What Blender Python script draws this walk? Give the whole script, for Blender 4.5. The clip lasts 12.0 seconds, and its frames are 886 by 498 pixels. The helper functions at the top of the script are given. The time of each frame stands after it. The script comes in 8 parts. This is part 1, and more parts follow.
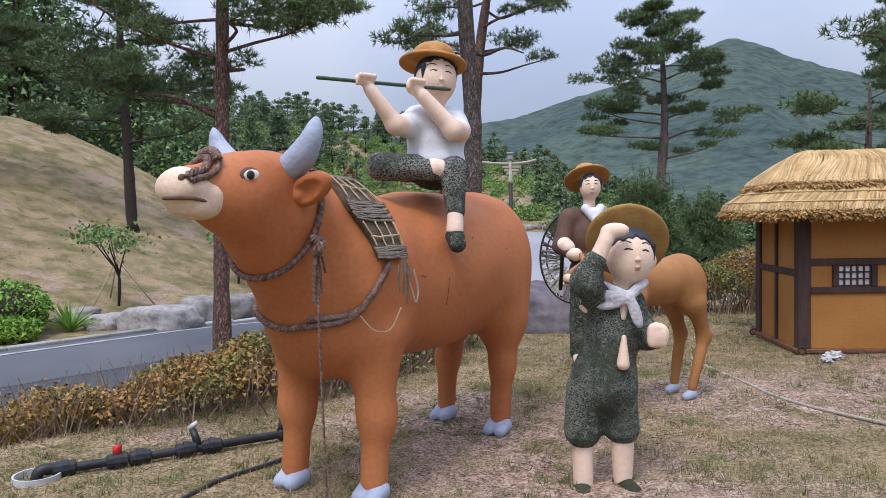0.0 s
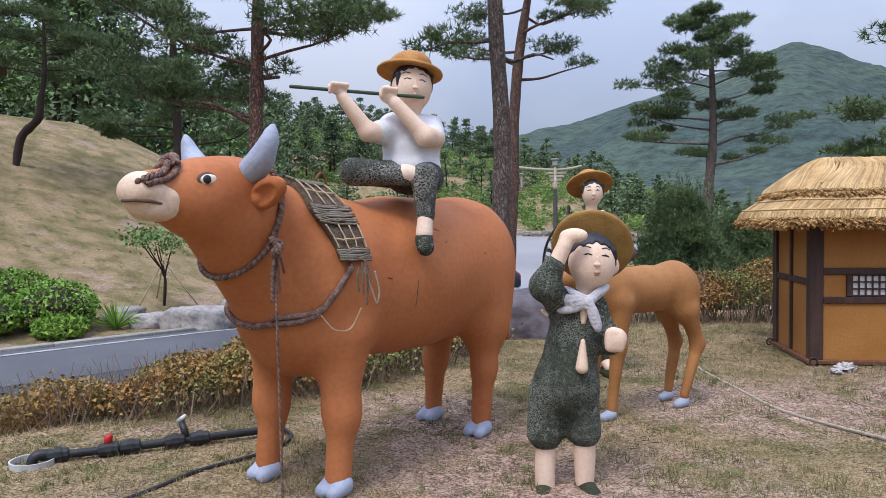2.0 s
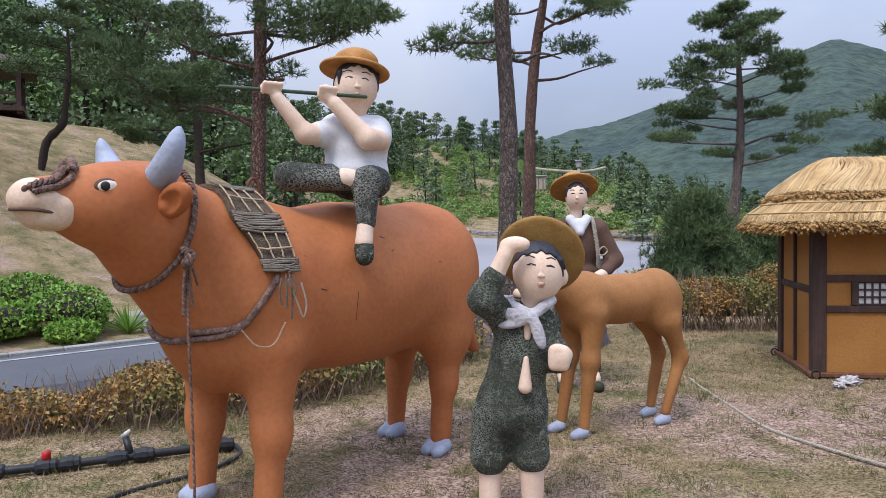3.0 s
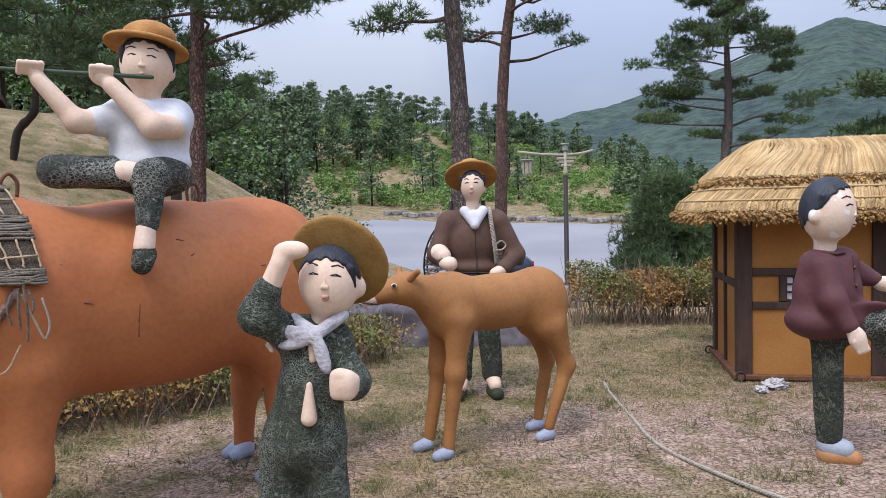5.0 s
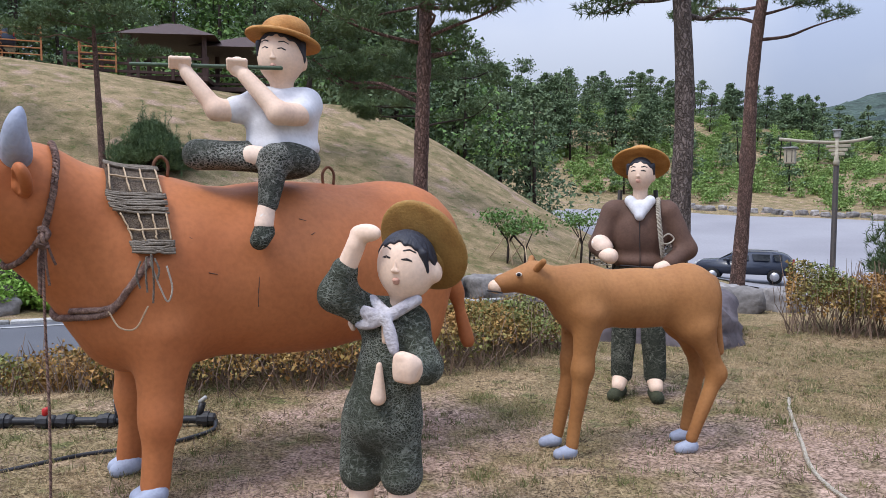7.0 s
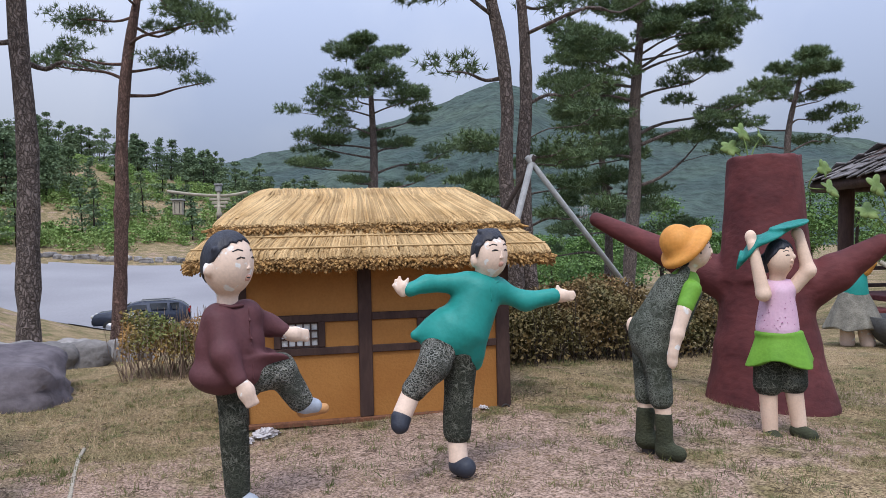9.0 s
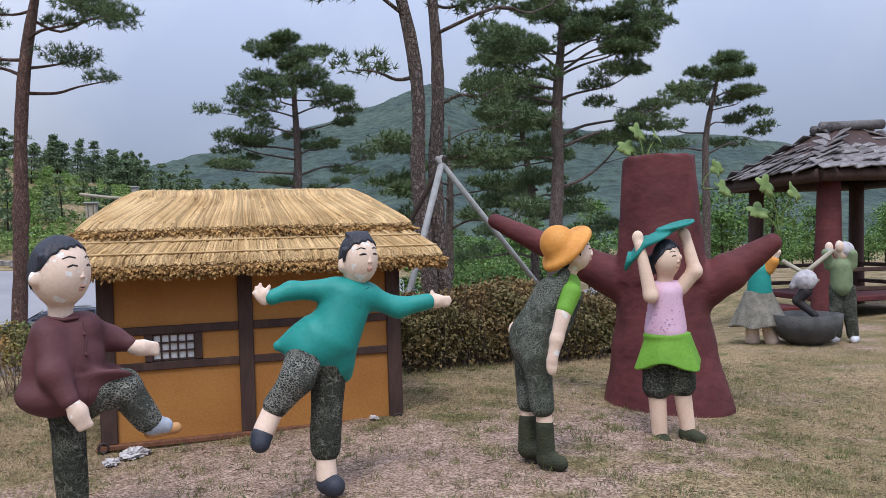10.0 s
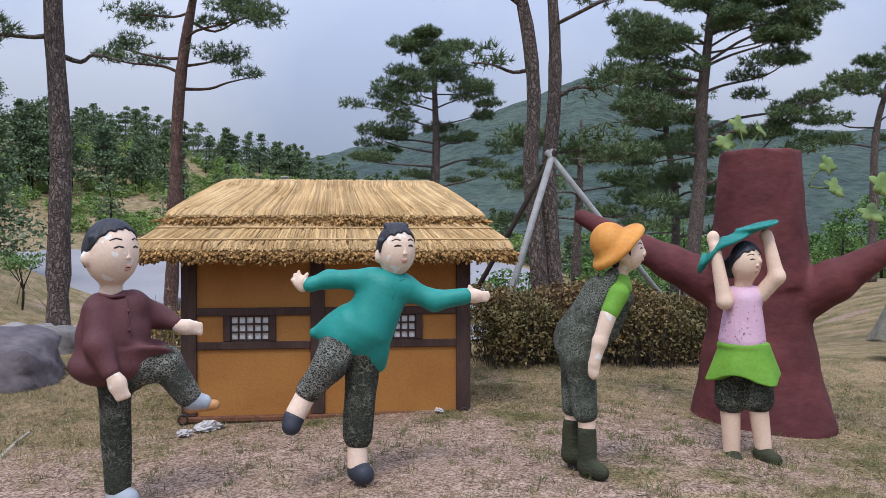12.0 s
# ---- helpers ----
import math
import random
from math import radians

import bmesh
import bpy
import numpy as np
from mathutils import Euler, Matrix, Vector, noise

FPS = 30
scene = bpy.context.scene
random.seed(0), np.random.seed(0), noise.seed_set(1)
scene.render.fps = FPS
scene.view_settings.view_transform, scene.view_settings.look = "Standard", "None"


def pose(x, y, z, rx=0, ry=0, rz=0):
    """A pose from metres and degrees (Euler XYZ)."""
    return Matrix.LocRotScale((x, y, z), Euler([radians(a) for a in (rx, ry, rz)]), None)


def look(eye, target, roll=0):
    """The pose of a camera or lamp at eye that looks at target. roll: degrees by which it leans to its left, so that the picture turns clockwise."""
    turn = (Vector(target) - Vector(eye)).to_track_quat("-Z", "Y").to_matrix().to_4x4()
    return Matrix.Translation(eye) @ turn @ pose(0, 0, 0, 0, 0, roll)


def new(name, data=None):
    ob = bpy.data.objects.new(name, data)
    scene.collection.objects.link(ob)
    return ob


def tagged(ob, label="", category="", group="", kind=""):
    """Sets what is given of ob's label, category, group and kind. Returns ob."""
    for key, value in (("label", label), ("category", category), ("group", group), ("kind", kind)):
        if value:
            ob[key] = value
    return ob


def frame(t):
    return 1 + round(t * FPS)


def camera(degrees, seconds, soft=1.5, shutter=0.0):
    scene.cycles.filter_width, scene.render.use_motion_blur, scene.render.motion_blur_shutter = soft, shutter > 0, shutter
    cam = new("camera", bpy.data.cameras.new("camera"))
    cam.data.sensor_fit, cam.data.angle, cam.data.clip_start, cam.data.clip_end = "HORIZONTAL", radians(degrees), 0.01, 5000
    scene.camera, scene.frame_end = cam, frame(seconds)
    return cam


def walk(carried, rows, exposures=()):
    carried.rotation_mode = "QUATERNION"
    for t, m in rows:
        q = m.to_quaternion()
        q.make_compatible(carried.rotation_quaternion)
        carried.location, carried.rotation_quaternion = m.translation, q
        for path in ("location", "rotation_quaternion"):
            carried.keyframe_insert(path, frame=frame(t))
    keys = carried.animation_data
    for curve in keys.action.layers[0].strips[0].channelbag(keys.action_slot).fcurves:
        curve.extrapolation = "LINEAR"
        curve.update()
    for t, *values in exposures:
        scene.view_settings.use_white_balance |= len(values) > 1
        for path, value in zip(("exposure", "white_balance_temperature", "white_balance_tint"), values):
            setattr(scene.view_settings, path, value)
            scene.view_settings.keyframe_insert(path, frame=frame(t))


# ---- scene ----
cam = camera(60.8, 12.0, 0.82)
PATH = [
    (0, (0.393, -0.127, 1.44), (0.136, 1.854, 1.349), -1.1),
    (0.5, (0.379, -0.236, 1.431), (0.152, 1.747, 1.3), -1.3),
    (1, (0.541, -0.275, 1.431), (0.278, 1.704, 1.313), -1.8),
    (1.5, (0.758, -0.279, 1.436), (0.373, 1.682, 1.351), -1.4),
    (2, (0.865, -0.161, 1.426), (0.469, 1.798, 1.352), -0.6),
    (2.5, (0.995, 0.027, 1.455), (0.581, 1.982, 1.383), -0.2),
    (2.7, (1.116, 0.093, 1.443), (0.667, 2.041, 1.376), -0.3),
    (4.3, (1.72, 0.75, 1.491), (1.206, 2.68, 1.396), -1.4),
    (4.5, (1.816, 0.813, 1.493), (1.31, 2.746, 1.395), -1.5),
    (5, (2.06, 0.981, 1.496), (1.567, 2.917, 1.388), -1.4),
    (5.5, (2.158, 1.207, 1.495), (1.634, 3.134, 1.372), -1.0),
    (6, (2.243, 1.344, 1.521), (1.278, 3.093, 1.413), -1.2),
    (6.5, (2.452, 1.404, 1.502), (1.177, 2.941, 1.393), -0.3),
    (7, (2.687, 1.332, 1.486), (1.588, 2.997, 1.352), 0.1),
    (7.2, (2.768, 1.296, 1.487), (1.796, 3.033, 1.292), 0.6),
    (8.8, (3.552, 1.201, 1.525), (3.733, 3.192, 1.472), -0.9),
    (9, (3.631, 1.258, 1.526), (3.94, 3.234, 1.506), -1.3),
    (9.5, (3.824, 1.369, 1.535), (4.318, 3.307, 1.521), -1.8),
    (10, (4.067, 1.433, 1.522), (4.542, 3.375, 1.503), -1.8),
    (10.5, (4.269, 1.457, 1.518), (4.648, 3.42, 1.488), -1.8),
    (11, (4.417, 1.502, 1.508), (4.708, 3.481, 1.484), -0.4),
    (11.5, (4.58, 1.481, 1.507), (4.719, 3.476, 1.48), -0.1),
    (12, (4.715, 1.414, 1.507), (4.801, 3.412, 1.479), 0.0),
]
walk(cam, [(t, look(eye, target, roll)) for t, eye, target, roll in PATH], [(0.0, 0.31), (4.5, 0.29), (6.0, 0.32), (7.2, 0.34), (9.0, 0.18), (12.0, 0.14)])

# ---- world and sun ----
world = bpy.data.worlds.new("world")
scene.world = world
world.use_nodes = True
wn, wl = world.node_tree.nodes, world.node_tree.links
wn.clear()
w_out = wn.new("ShaderNodeOutputWorld")
w_bg = wn.new("ShaderNodeBackground")
w_sky = wn.new("ShaderNodeTexSky")
w_sky.sky_type = "NISHITA"
w_sky.sun_disc = False
w_sky.sun_elevation, w_sky.sun_rotation = radians(56), radians(200)
w_sky.air_density, w_sky.dust_density = 1.0, 1.5
w_coord = wn.new("ShaderNodeTexCoord")
w_noise = wn.new("ShaderNodeTexNoise")
w_noise.inputs["Scale"].default_value = 2.8
w_noise.inputs["Detail"].default_value = 9
w_ramp = wn.new("ShaderNodeValToRGB")
w_ramp.color_ramp.elements[0].position, w_ramp.color_ramp.elements[0].color = 0.40, (3.85, 4.45, 6.2, 1)
w_ramp.color_ramp.elements[1].position, w_ramp.color_ramp.elements[1].color = 0.66, (5.1, 5.55, 6.9, 1)
w_mix = wn.new("ShaderNodeMix")
w_mix.data_type = "RGBA"
w_mix.inputs["Factor"].default_value = 0.86
wl.new(w_coord.outputs["Generated"], w_noise.inputs["Vector"])
wl.new(w_noise.outputs["Fac"], w_ramp.inputs["Fac"])
wl.new(w_sky.outputs["Color"], w_mix.inputs["A"])
wl.new(w_ramp.outputs["Color"], w_mix.inputs["B"])
w_sep = wn.new("ShaderNodeSeparateXYZ")
wl.new(w_coord.outputs["Generated"], w_sep.inputs["Vector"])
w_up = wn.new("ShaderNodeMapRange")
w_up.inputs["From Min"].default_value, w_up.inputs["From Max"].default_value = 0.0, 1.0
w_up.inputs["To Min"].default_value, w_up.inputs["To Max"].default_value = 0.50, 3.4
wl.new(w_sep.outputs["Z"], w_up.inputs["Value"])
w_mul = wn.new("ShaderNodeVectorMath")
w_mul.operation = "SCALE"
wl.new(w_mix.outputs["Result"], w_mul.inputs[0])
wl.new(w_up.outputs["Result"], w_mul.inputs["Scale"])
wl.new(w_mul.outputs["Vector"], w_bg.inputs["Color"])
w_bg.inputs["Strength"].default_value = 0.1
wl.new(w_bg.outputs["Background"], w_out.inputs["Surface"])
sun = new("sun", bpy.data.lights.new("sun", "SUN"))
sun.data.energy, sun.data.angle, sun.data.color = 1.8, radians(16), (1.0, 0.97, 0.935)
sun.matrix_world = look((-4, -12, 22), (0, 0, 0))

# ---- materials ----


def mat(name, a, b=None, scale=6.0, rough=0.8, bump=0.3, bump_scale=40.0, grain=0.25, metal=0.0, per="", spec=0.3, wave=0.0, low=0.35, high=0.68, stretch=None):
    """A surface of two tones mixed by a broad noise, darkened by a fine grain, with a fine relief.
    per: '' none, 'island' or 'object' varies the tone piece by piece."""
    m = bpy.data.materials.new(name)
    m.use_nodes = True
    n, l = m.node_tree.nodes, m.node_tree.links
    bs = n["Principled BSDF"]
    bs.inputs["Roughness"].default_value = rough
    bs.inputs["Metallic"].default_value = metal
    bs.inputs["Specular IOR Level"].default_value = spec
    co = n.new("ShaderNodeTexCoord")
    vec = co.outputs["Object"]
    if stretch:
        mp = n.new("ShaderNodeMapping")
        mp.inputs["Scale"].default_value = stretch
        l.new(vec, mp.inputs["Vector"])
        vec = mp.outputs["Vector"]
    b = b or tuple(c * 0.75 for c in a)
    n1 = n.new("ShaderNodeTexNoise")
    n1.inputs["Scale"].default_value, n1.inputs["Detail"].default_value = scale, 5
    l.new(vec, n1.inputs["Vector"])
    rp = n.new("ShaderNodeValToRGB")
    rp.color_ramp.elements[0].position, rp.color_ramp.elements[0].color = low, (*a, 1)
    rp.color_ramp.elements[1].position, rp.color_ramp.elements[1].color = high, (*b, 1)
    l.new(n1.outputs["Fac"], rp.inputs["Fac"])
    n2 = n.new("ShaderNodeTexNoise")
    n2.inputs["Scale"].default_value, n2.inputs["Detail"].default_value = bump_scale, 4
    l.new(vec, n2.inputs["Vector"])
    mx = n.new("ShaderNodeMix")
    mx.data_type, mx.blend_type = "RGBA", "MULTIPLY"
    mx.inputs["Factor"].default_value = grain
    l.new(rp.outputs["Color"], mx.inputs["A"])
    r2 = n.new("ShaderNodeValToRGB")
    r2.color_ramp.elements[0].position, r2.color_ramp.elements[0].color = 0.3, (0.35, 0.35, 0.35, 1)
    r2.color_ramp.elements[1].position, r2.color_ramp.elements[1].color = 0.62, (1.15, 1.15, 1.15, 1)
    l.new(n2.outputs["Fac"], r2.inputs["Fac"])
    l.new(r2.outputs["Color"], mx.inputs["B"])
    col = mx.outputs["Result"]
    if per:
        hv = n.new("ShaderNodeHueSaturation")
        if per == "island":
            src = n.new("ShaderNodeNewGeometry").outputs["Random Per Island"]
        else:
            src = n.new("ShaderNodeObjectInfo").outputs["Random"]
        mr = n.new("ShaderNodeMapRange")
        mr.inputs["To Min"].default_value, mr.inputs["To Max"].default_value = 0.68, 1.28
        l.new(src, mr.inputs["Value"])
        l.new(mr.outputs["Result"], hv.inputs["Value"])
        l.new(col, hv.inputs["Color"])
        col = hv.outputs["Color"]
    l.new(col, bs.inputs["Base Color"])
    bp = n.new("ShaderNodeBump")
    bp.inputs["Strength"].default_value, bp.inputs["Distance"].default_value = bump, 0.02
    h = n2.outputs["Fac"]
    if wave:
        wv = n.new("ShaderNodeTexVoronoi")
        wv.inputs["Scale"].default_value = wave
        l.new(vec, wv.inputs["Vector"])
        h = wv.outputs["Distance"]
    l.new(h, bp.inputs["Height"])
    l.new(bp.outputs["Normal"], bs.inputs["Normal"])
    return m


def netting(name, dark, pale, cell=62.0, worn=0.5):
    """Knitted net set in paint: dark cloth, loose pale threads lying across it, and a pale mesh where the paint has worn."""
    m = mat(name, dark, tuple(c * 0.62 for c in dark), 5, 0.9, 1.0, 120, 0.45)
    n, l = m.node_tree.nodes, m.node_tree.links
    bs = n["Principled BSDF"]
    old = bs.inputs["Base Color"].links[0].from_socket
    co = n.new("ShaderNodeTexCoord")

    def ramp(src, p0, v0, p1, v1):
        r = n.new("ShaderNodeValToRGB")
        r.color_ramp.elements[0].position, r.color_ramp.elements[0].color = p0, (v0, v0, v0, 1)
        r.color_ramp.elements[1].position, r.color_ramp.elements[1].color = p1, (v1, v1, v1, 1)
        l.new(src, r.inputs["Fac"])
        return r.outputs["Color"]

    def maths(op, a, b):
        x = n.new("ShaderNodeMath")
        x.operation = op
        l.new(a, x.inputs[0])
        l.new(b, x.inputs[1])
        return x.outputs["Value"]

    def patches(scale, p0, p1, v0):
        t = n.new("ShaderNodeTexNoise")
        t.inputs["Scale"].default_value, t.inputs["Detail"].default_value = scale, 5
        l.new(co.outputs["Object"], t.inputs["Vector"])
        return ramp(t.outputs["Fac"], p0, v0, p1, 1.0)
    wob = n.new("ShaderNodeTexNoise")
    wob.inputs["Scale"].default_value, wob.inputs["Detail"].default_value = 30, 2
    l.new(co.outputs["Object"], wob.inputs["Vector"])
    mv = n.new("ShaderNodeVectorMath")
    mv.operation = "MULTIPLY_ADD"
    l.new(wob.outputs["Color"], mv.inputs[0])
    mv.inputs[1].default_value = (0.03, 0.03, 0.03)
    l.new(co.outputs["Object"], mv.inputs[2])
    mp = n.new("ShaderNodeMapping")
    mp.inputs["Scale"].default_value = (1, 1, 1.5)
    l.new(mv.outputs["Vector"], mp.inputs["Vector"])
    vo = n.new("ShaderNodeTexVoronoi")
    vo.feature = "DISTANCE_TO_EDGE"
    vo.inputs["Scale"].default_value = cell
    l.new(mp.outputs["Vector"], vo.inputs["Vector"])
    mesh_ = maths("MULTIPLY", ramp(vo.outputs["Distance"], 0.03, 1.0, 0.15, 0.0), patches(4.0, worn, worn + 0.1, 0.10))
    strands = []
    for turn, stretch in ((18, (24, 24, 210)), (-35, (20, 20, 170)), (70, (24, 24, 190))):
        rt = n.new("ShaderNodeMapping")
        rt.inputs["Rotation"].default_value = (radians(turn), radians(turn * 0.8), 0)
        l.new(mv.outputs["Vector"], rt.inputs["Vector"])
        sc = n.new("ShaderNodeMapping")
        sc.inputs["Scale"].default_value = stretch
        l.new(rt.outputs["Vector"], sc.inputs["Vector"])
        ns = n.new("ShaderNodeTexNoise")
        ns.inputs["Scale"].default_value, ns.inputs["Detail"].default_value = 1.0, 2
        l.new(sc.outputs["Vector"], ns.inputs["Vector"])
        strands.append(ramp(ns.outputs["Fac"], 0.57, 0.0, 0.68, 0.75))
    threads = maths("MULTIPLY", maths("MAXIMUM", maths("MAXIMUM", strands[0], strands[1]), strands[2]), patches(6.0, 0.38, 0.60, 0.25))
    fac = maths("MAXIMUM", mesh_, threads)
    mx = n.new("ShaderNodeMix")
    mx.data_type = "RGBA"
    l.new(fac, mx.inputs["Factor"])
    l.new(old, mx.inputs["A"])
    mx.inputs["B"].default_value = (*pale, 1)
    l.new(mx.outputs["Result"], bs.inputs["Base Color"])
    ad = maths("ADD", fac, n["Noise Texture.001"].outputs["Fac"])
    l.new(ad, n["Bump"].inputs["Height"])
    return m


M = {
    "cow": mat("ox_paint", (0.46, 0.165, 0.06), (0.385, 0.122, 0.042), 1.6, 0.66, 0.09, 38, 0.18),
    "calf": mat("calf_paint", (0.37, 0.168, 0.058), (0.285, 0.122, 0.04), 4, 0.68, 0.09, 50, 0.2),
    "horn": mat("horn_paint", (0.36, 0.40, 0.50), (0.29, 0.32, 0.41), 7, 0.6, 0.2, 50, 0.15),
    "skin": mat("skin_paint", (0.78, 0.59, 0.46), (0.71, 0.51, 0.385), 6, 0.65, 0.08, 70, 0.12),
    "eye": mat("eye_paint", (0.70, 0.64, 0.54), (0.6, 0.53, 0.43), 9, 0.6, 0.1, 60, 0.1),
    "muzzle": mat("muzzle_paint", (0.70, 0.54, 0.41), (0.60, 0.41, 0.29), 8, 0.65, 0.1, 60, 0.2),
    "white": mat("white_paint", (0.66, 0.66, 0.69), (0.55, 0.55, 0.58), 5, 0.65, 0.10, 60, 0.12),
    "worn": mat("worn_white_paint", (0.80, 0.78, 0.75), (0.76, 0.58, 0.46), 13, 0.7, 0.08, 60, 0.14, low=0.36, high=0.40),
    "ink": mat("black_paint", (0.02, 0.018, 0.02), (0.035, 0.03, 0.03), 9, 0.55, 0.2, 60, 0.1),
    "hair": mat("hair_paint", (0.022, 0.022, 0.03), (0.04, 0.045, 0.06), 9, 0.5, 0.5, 40, 0.2, stretch=(1, 1, 0.2)),
    "lip": mat("lip_paint", (0.60, 0.34, 0.26), None, 9, 0.6, 0.1),
    "straw_hat": mat("straw_hat_paint", (0.47, 0.235, 0.07), (0.36, 0.16, 0.04), 10, 0.7, 0.20, 90, 0.25),
    "brim": mat("brim_paint", (0.34, 0.20, 0.06), (0.25, 0.13, 0.035), 8, 0.75, 0.20, 90, 0.25),
    "orange_hat": mat("orange_hat_paint", (0.66, 0.30, 0.065), (0.55, 0.23, 0.045), 8, 0.6, 0.12, 50, 0.15),
    "jacket": mat("brown_paint", (0.125, 0.07, 0.05), (0.09, 0.05, 0.036), 8, 0.75, 0.12, 60, 0.2),
    "maroon": mat("maroon_paint", (0.125, 0.047, 0.052), (0.09, 0.033, 0.037), 5, 0.7, 0.12, 50, 0.15),
    "teal": mat("teal_paint", (0.018, 0.27, 0.235), (0.012, 0.21, 0.18), 4, 0.55, 0.10, 40, 0.12),
    "green": mat("leaf_green_paint", (0.17, 0.37, 0.045), (0.12, 0.29, 0.03), 6, 0.65, 0.12, 50, 0.15),
    "sage": mat("sage_paint", (0.21, 0.27, 0.15), (0.15, 0.2, 0.11), 6, 0.7, 0.3, 50, 0.2),
    "pink": mat("pink_paint", (0.66, 0.46, 0.57), (0.6, 0.38, 0.5), 6, 0.65, 0.08, 60, 0.12),
    "dot": mat("dot_paint", (0.45, 0.17, 0.32), None, 6, 0.65, 0.1),
    "net": netting("green_netting", (0.062, 0.074, 0.050), (0.36, 0.39, 0.33), 66, 0.46),
    "net2": netting("olive_netting", (0.034, 0.042, 0.028), (0.38, 0.39, 0.32), 60, 0.55),
    "net3": netting("worn_netting", (0.050, 0.058, 0.043), (0.46, 0.46, 0.41), 54, 0.45),
    "olive": mat("olive_paint", (0.05, 0.055, 0.03), (0.03, 0.035, 0.02), 9, 0.8, 0.5, 70, 0.3),
    "scarf": mat("scarf_cloth", (0.58, 0.56, 0.58), (0.36, 0.34, 0.38), 14, 0.8, 0.5, 60, 0.3),
    "grey_shoe": mat("grey_shoe_paint", (0.38, 0.42, 0.48), (0.3, 0.33, 0.38), 8, 0.65, 0.2, 50, 0.15),
    "tan_shoe": mat("tan_sole_paint", (0.5, 0.26, 0.11), (0.4, 0.18, 0.07), 8, 0.65, 0.2, 50, 0.15),
    "black_shoe": mat("black_shoe_paint", (0.03, 0.035, 0.05), (0.05, 0.055, 0.07), 8, 0.55, 0.2, 50, 0.15),
    "trunk_paint": mat("dark_red_paint", (0.135, 0.036, 0.036), (0.085, 0.022, 0.024), 2.5, 0.75, 0.4, 14, 0.3, stretch=(0.9, 0.9, 1.3)),
    "rope": mat("rope_fibre", (0.15, 0.088, 0.072), (0.30, 0.20, 0.16), 30, 0.9, 0.8, 120, 0.5, per="island"),
    "pale_rope": mat("pale_rope_fibre", (0.55, 0.50, 0.42), (0.4, 0.35, 0.28), 30, 0.9, 0.8, 120, 0.4),
    "twine": mat("grey_twine", (0.25, 0.215, 0.175), (0.15, 0.12, 0.09), 20, 0.9, 0.6, 120, 0.4, per="island"),
    "twig": mat("peeled_twig", (0.5, 0.38, 0.25), (0.38, 0.27, 0.17), 20, 0.8, 0.4, 90, 0.3),
    "pad": mat("woven_pad", (0.11, 0.08, 0.06), (0.18, 0.14, 0.1), 25, 0.95, 1.0, 150, 0.5),
    "flute": mat("green_flute", (0.05, 0.085, 0.05), (0.035, 0.06, 0.035), 12, 0.5, 0.2, 60, 0.15),
    "clay": mat("ochre_plaster", (0.40, 0.185, 0.050), (0.33, 0.138, 0.033), 1.6, 0.75, 0.25, 55, 0.14),
    "beam": mat("dark_timber", (0.050, 0.028, 0.024), (0.078, 0.045, 0.036), 9, 0.7, 0.5, 35, 0.3, stretch=(1, 1, 0.3)),
    "lattice": mat("white_paper", (0.80, 0.80, 0.78), (0.72, 0.72, 0.70), 9, 0.8, 0.1),
    "thatch": mat("straw_thatch", (0.60, 0.42, 0.215), (0.42, 0.27, 0.12), 5, 0.85, 0.5, 80, 0.3, per="island"),
    "thatch_end": mat("straw_ends", (0.52, 0.315, 0.12), (0.20, 0.105, 0.04), 30, 0.9, 0.6, 80, 0.4, per="island"),
    # straw bed darker than its stalks: shade between them is painted in
    "thatch_shaded_bed": mat("shaded_straw_bed", (0.33, 0.20, 0.085), (0.2, 0.115, 0.045), 14, 0.95, 1.0, 90, 0.5),
    "bark": mat("pine_bark", (0.25, 0.20, 0.18), (0.17, 0.135, 0.12), 9, 0.95, 1.0, 26, 0.6, stretch=(1, 1, 0.35)),
    "red_bark": mat("red_pine_bark", (0.26, 0.155, 0.125), (0.17, 0.108, 0.092), 7, 0.95, 1.0, 26, 0.5, stretch=(1, 1, 0.35)),
    "dark_bark": mat("sapling_bark", (0.05, 0.036, 0.03), (0.035, 0.026, 0.022), 9, 0.95, 0.8, 40, 0.4),
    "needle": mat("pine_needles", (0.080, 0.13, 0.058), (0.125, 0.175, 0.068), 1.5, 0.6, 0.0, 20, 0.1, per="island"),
    # far needles paler and bluer than near ones: distance haze in the colour
    "needle_far": mat("hazed_far_foliage", (0.110, 0.165, 0.088), (0.155, 0.21, 0.102), 0.08, 0.8, 0.0, 2, 0.2, per="island"),
    "broadleaf": mat("bright_foliage", (0.085, 0.17, 0.042), (0.14, 0.23, 0.06), 0.4, 0.6, 0.0, 3, 0.2, per="island"),
    "slope_leaf": mat("slope_shrubs", (0.15, 0.25, 0.06), (0.23, 0.32, 0.10), 0.15, 0.7, 0.0, 3, 0.2, per="island"),
    "shrub": mat("clipped_leaves", (0.14, 0.27, 0.040), (0.21, 0.34, 0.055), 1.5, 0.6, 0.0, 9, 0.2, per="island"),
    "azalea": mat("rust_leaves", (0.33, 0.185, 0.06), (0.16, 0.185, 0.055), 1.6, 0.75, 0.0, 9, 0.3, per="island", low=0.44, high=0.58),
    "azalea_dark": mat("dull_leaves", (0.115, 0.11, 0.042), (0.21, 0.13, 0.055), 1.4, 0.75, 0.0, 9, 0.3, per="island"),
    "twigs": mat("bare_twigs", (0.27, 0.19, 0.14), (0.17, 0.12, 0.09), 4, 0.9, 0.2, 30, 0.3, per="island"),
    "leaf": mat("wide_leaf", (0.12, 0.19, 0.05), (0.18, 0.24, 0.075), 6, 0.6, 0.2, 30, 0.2),
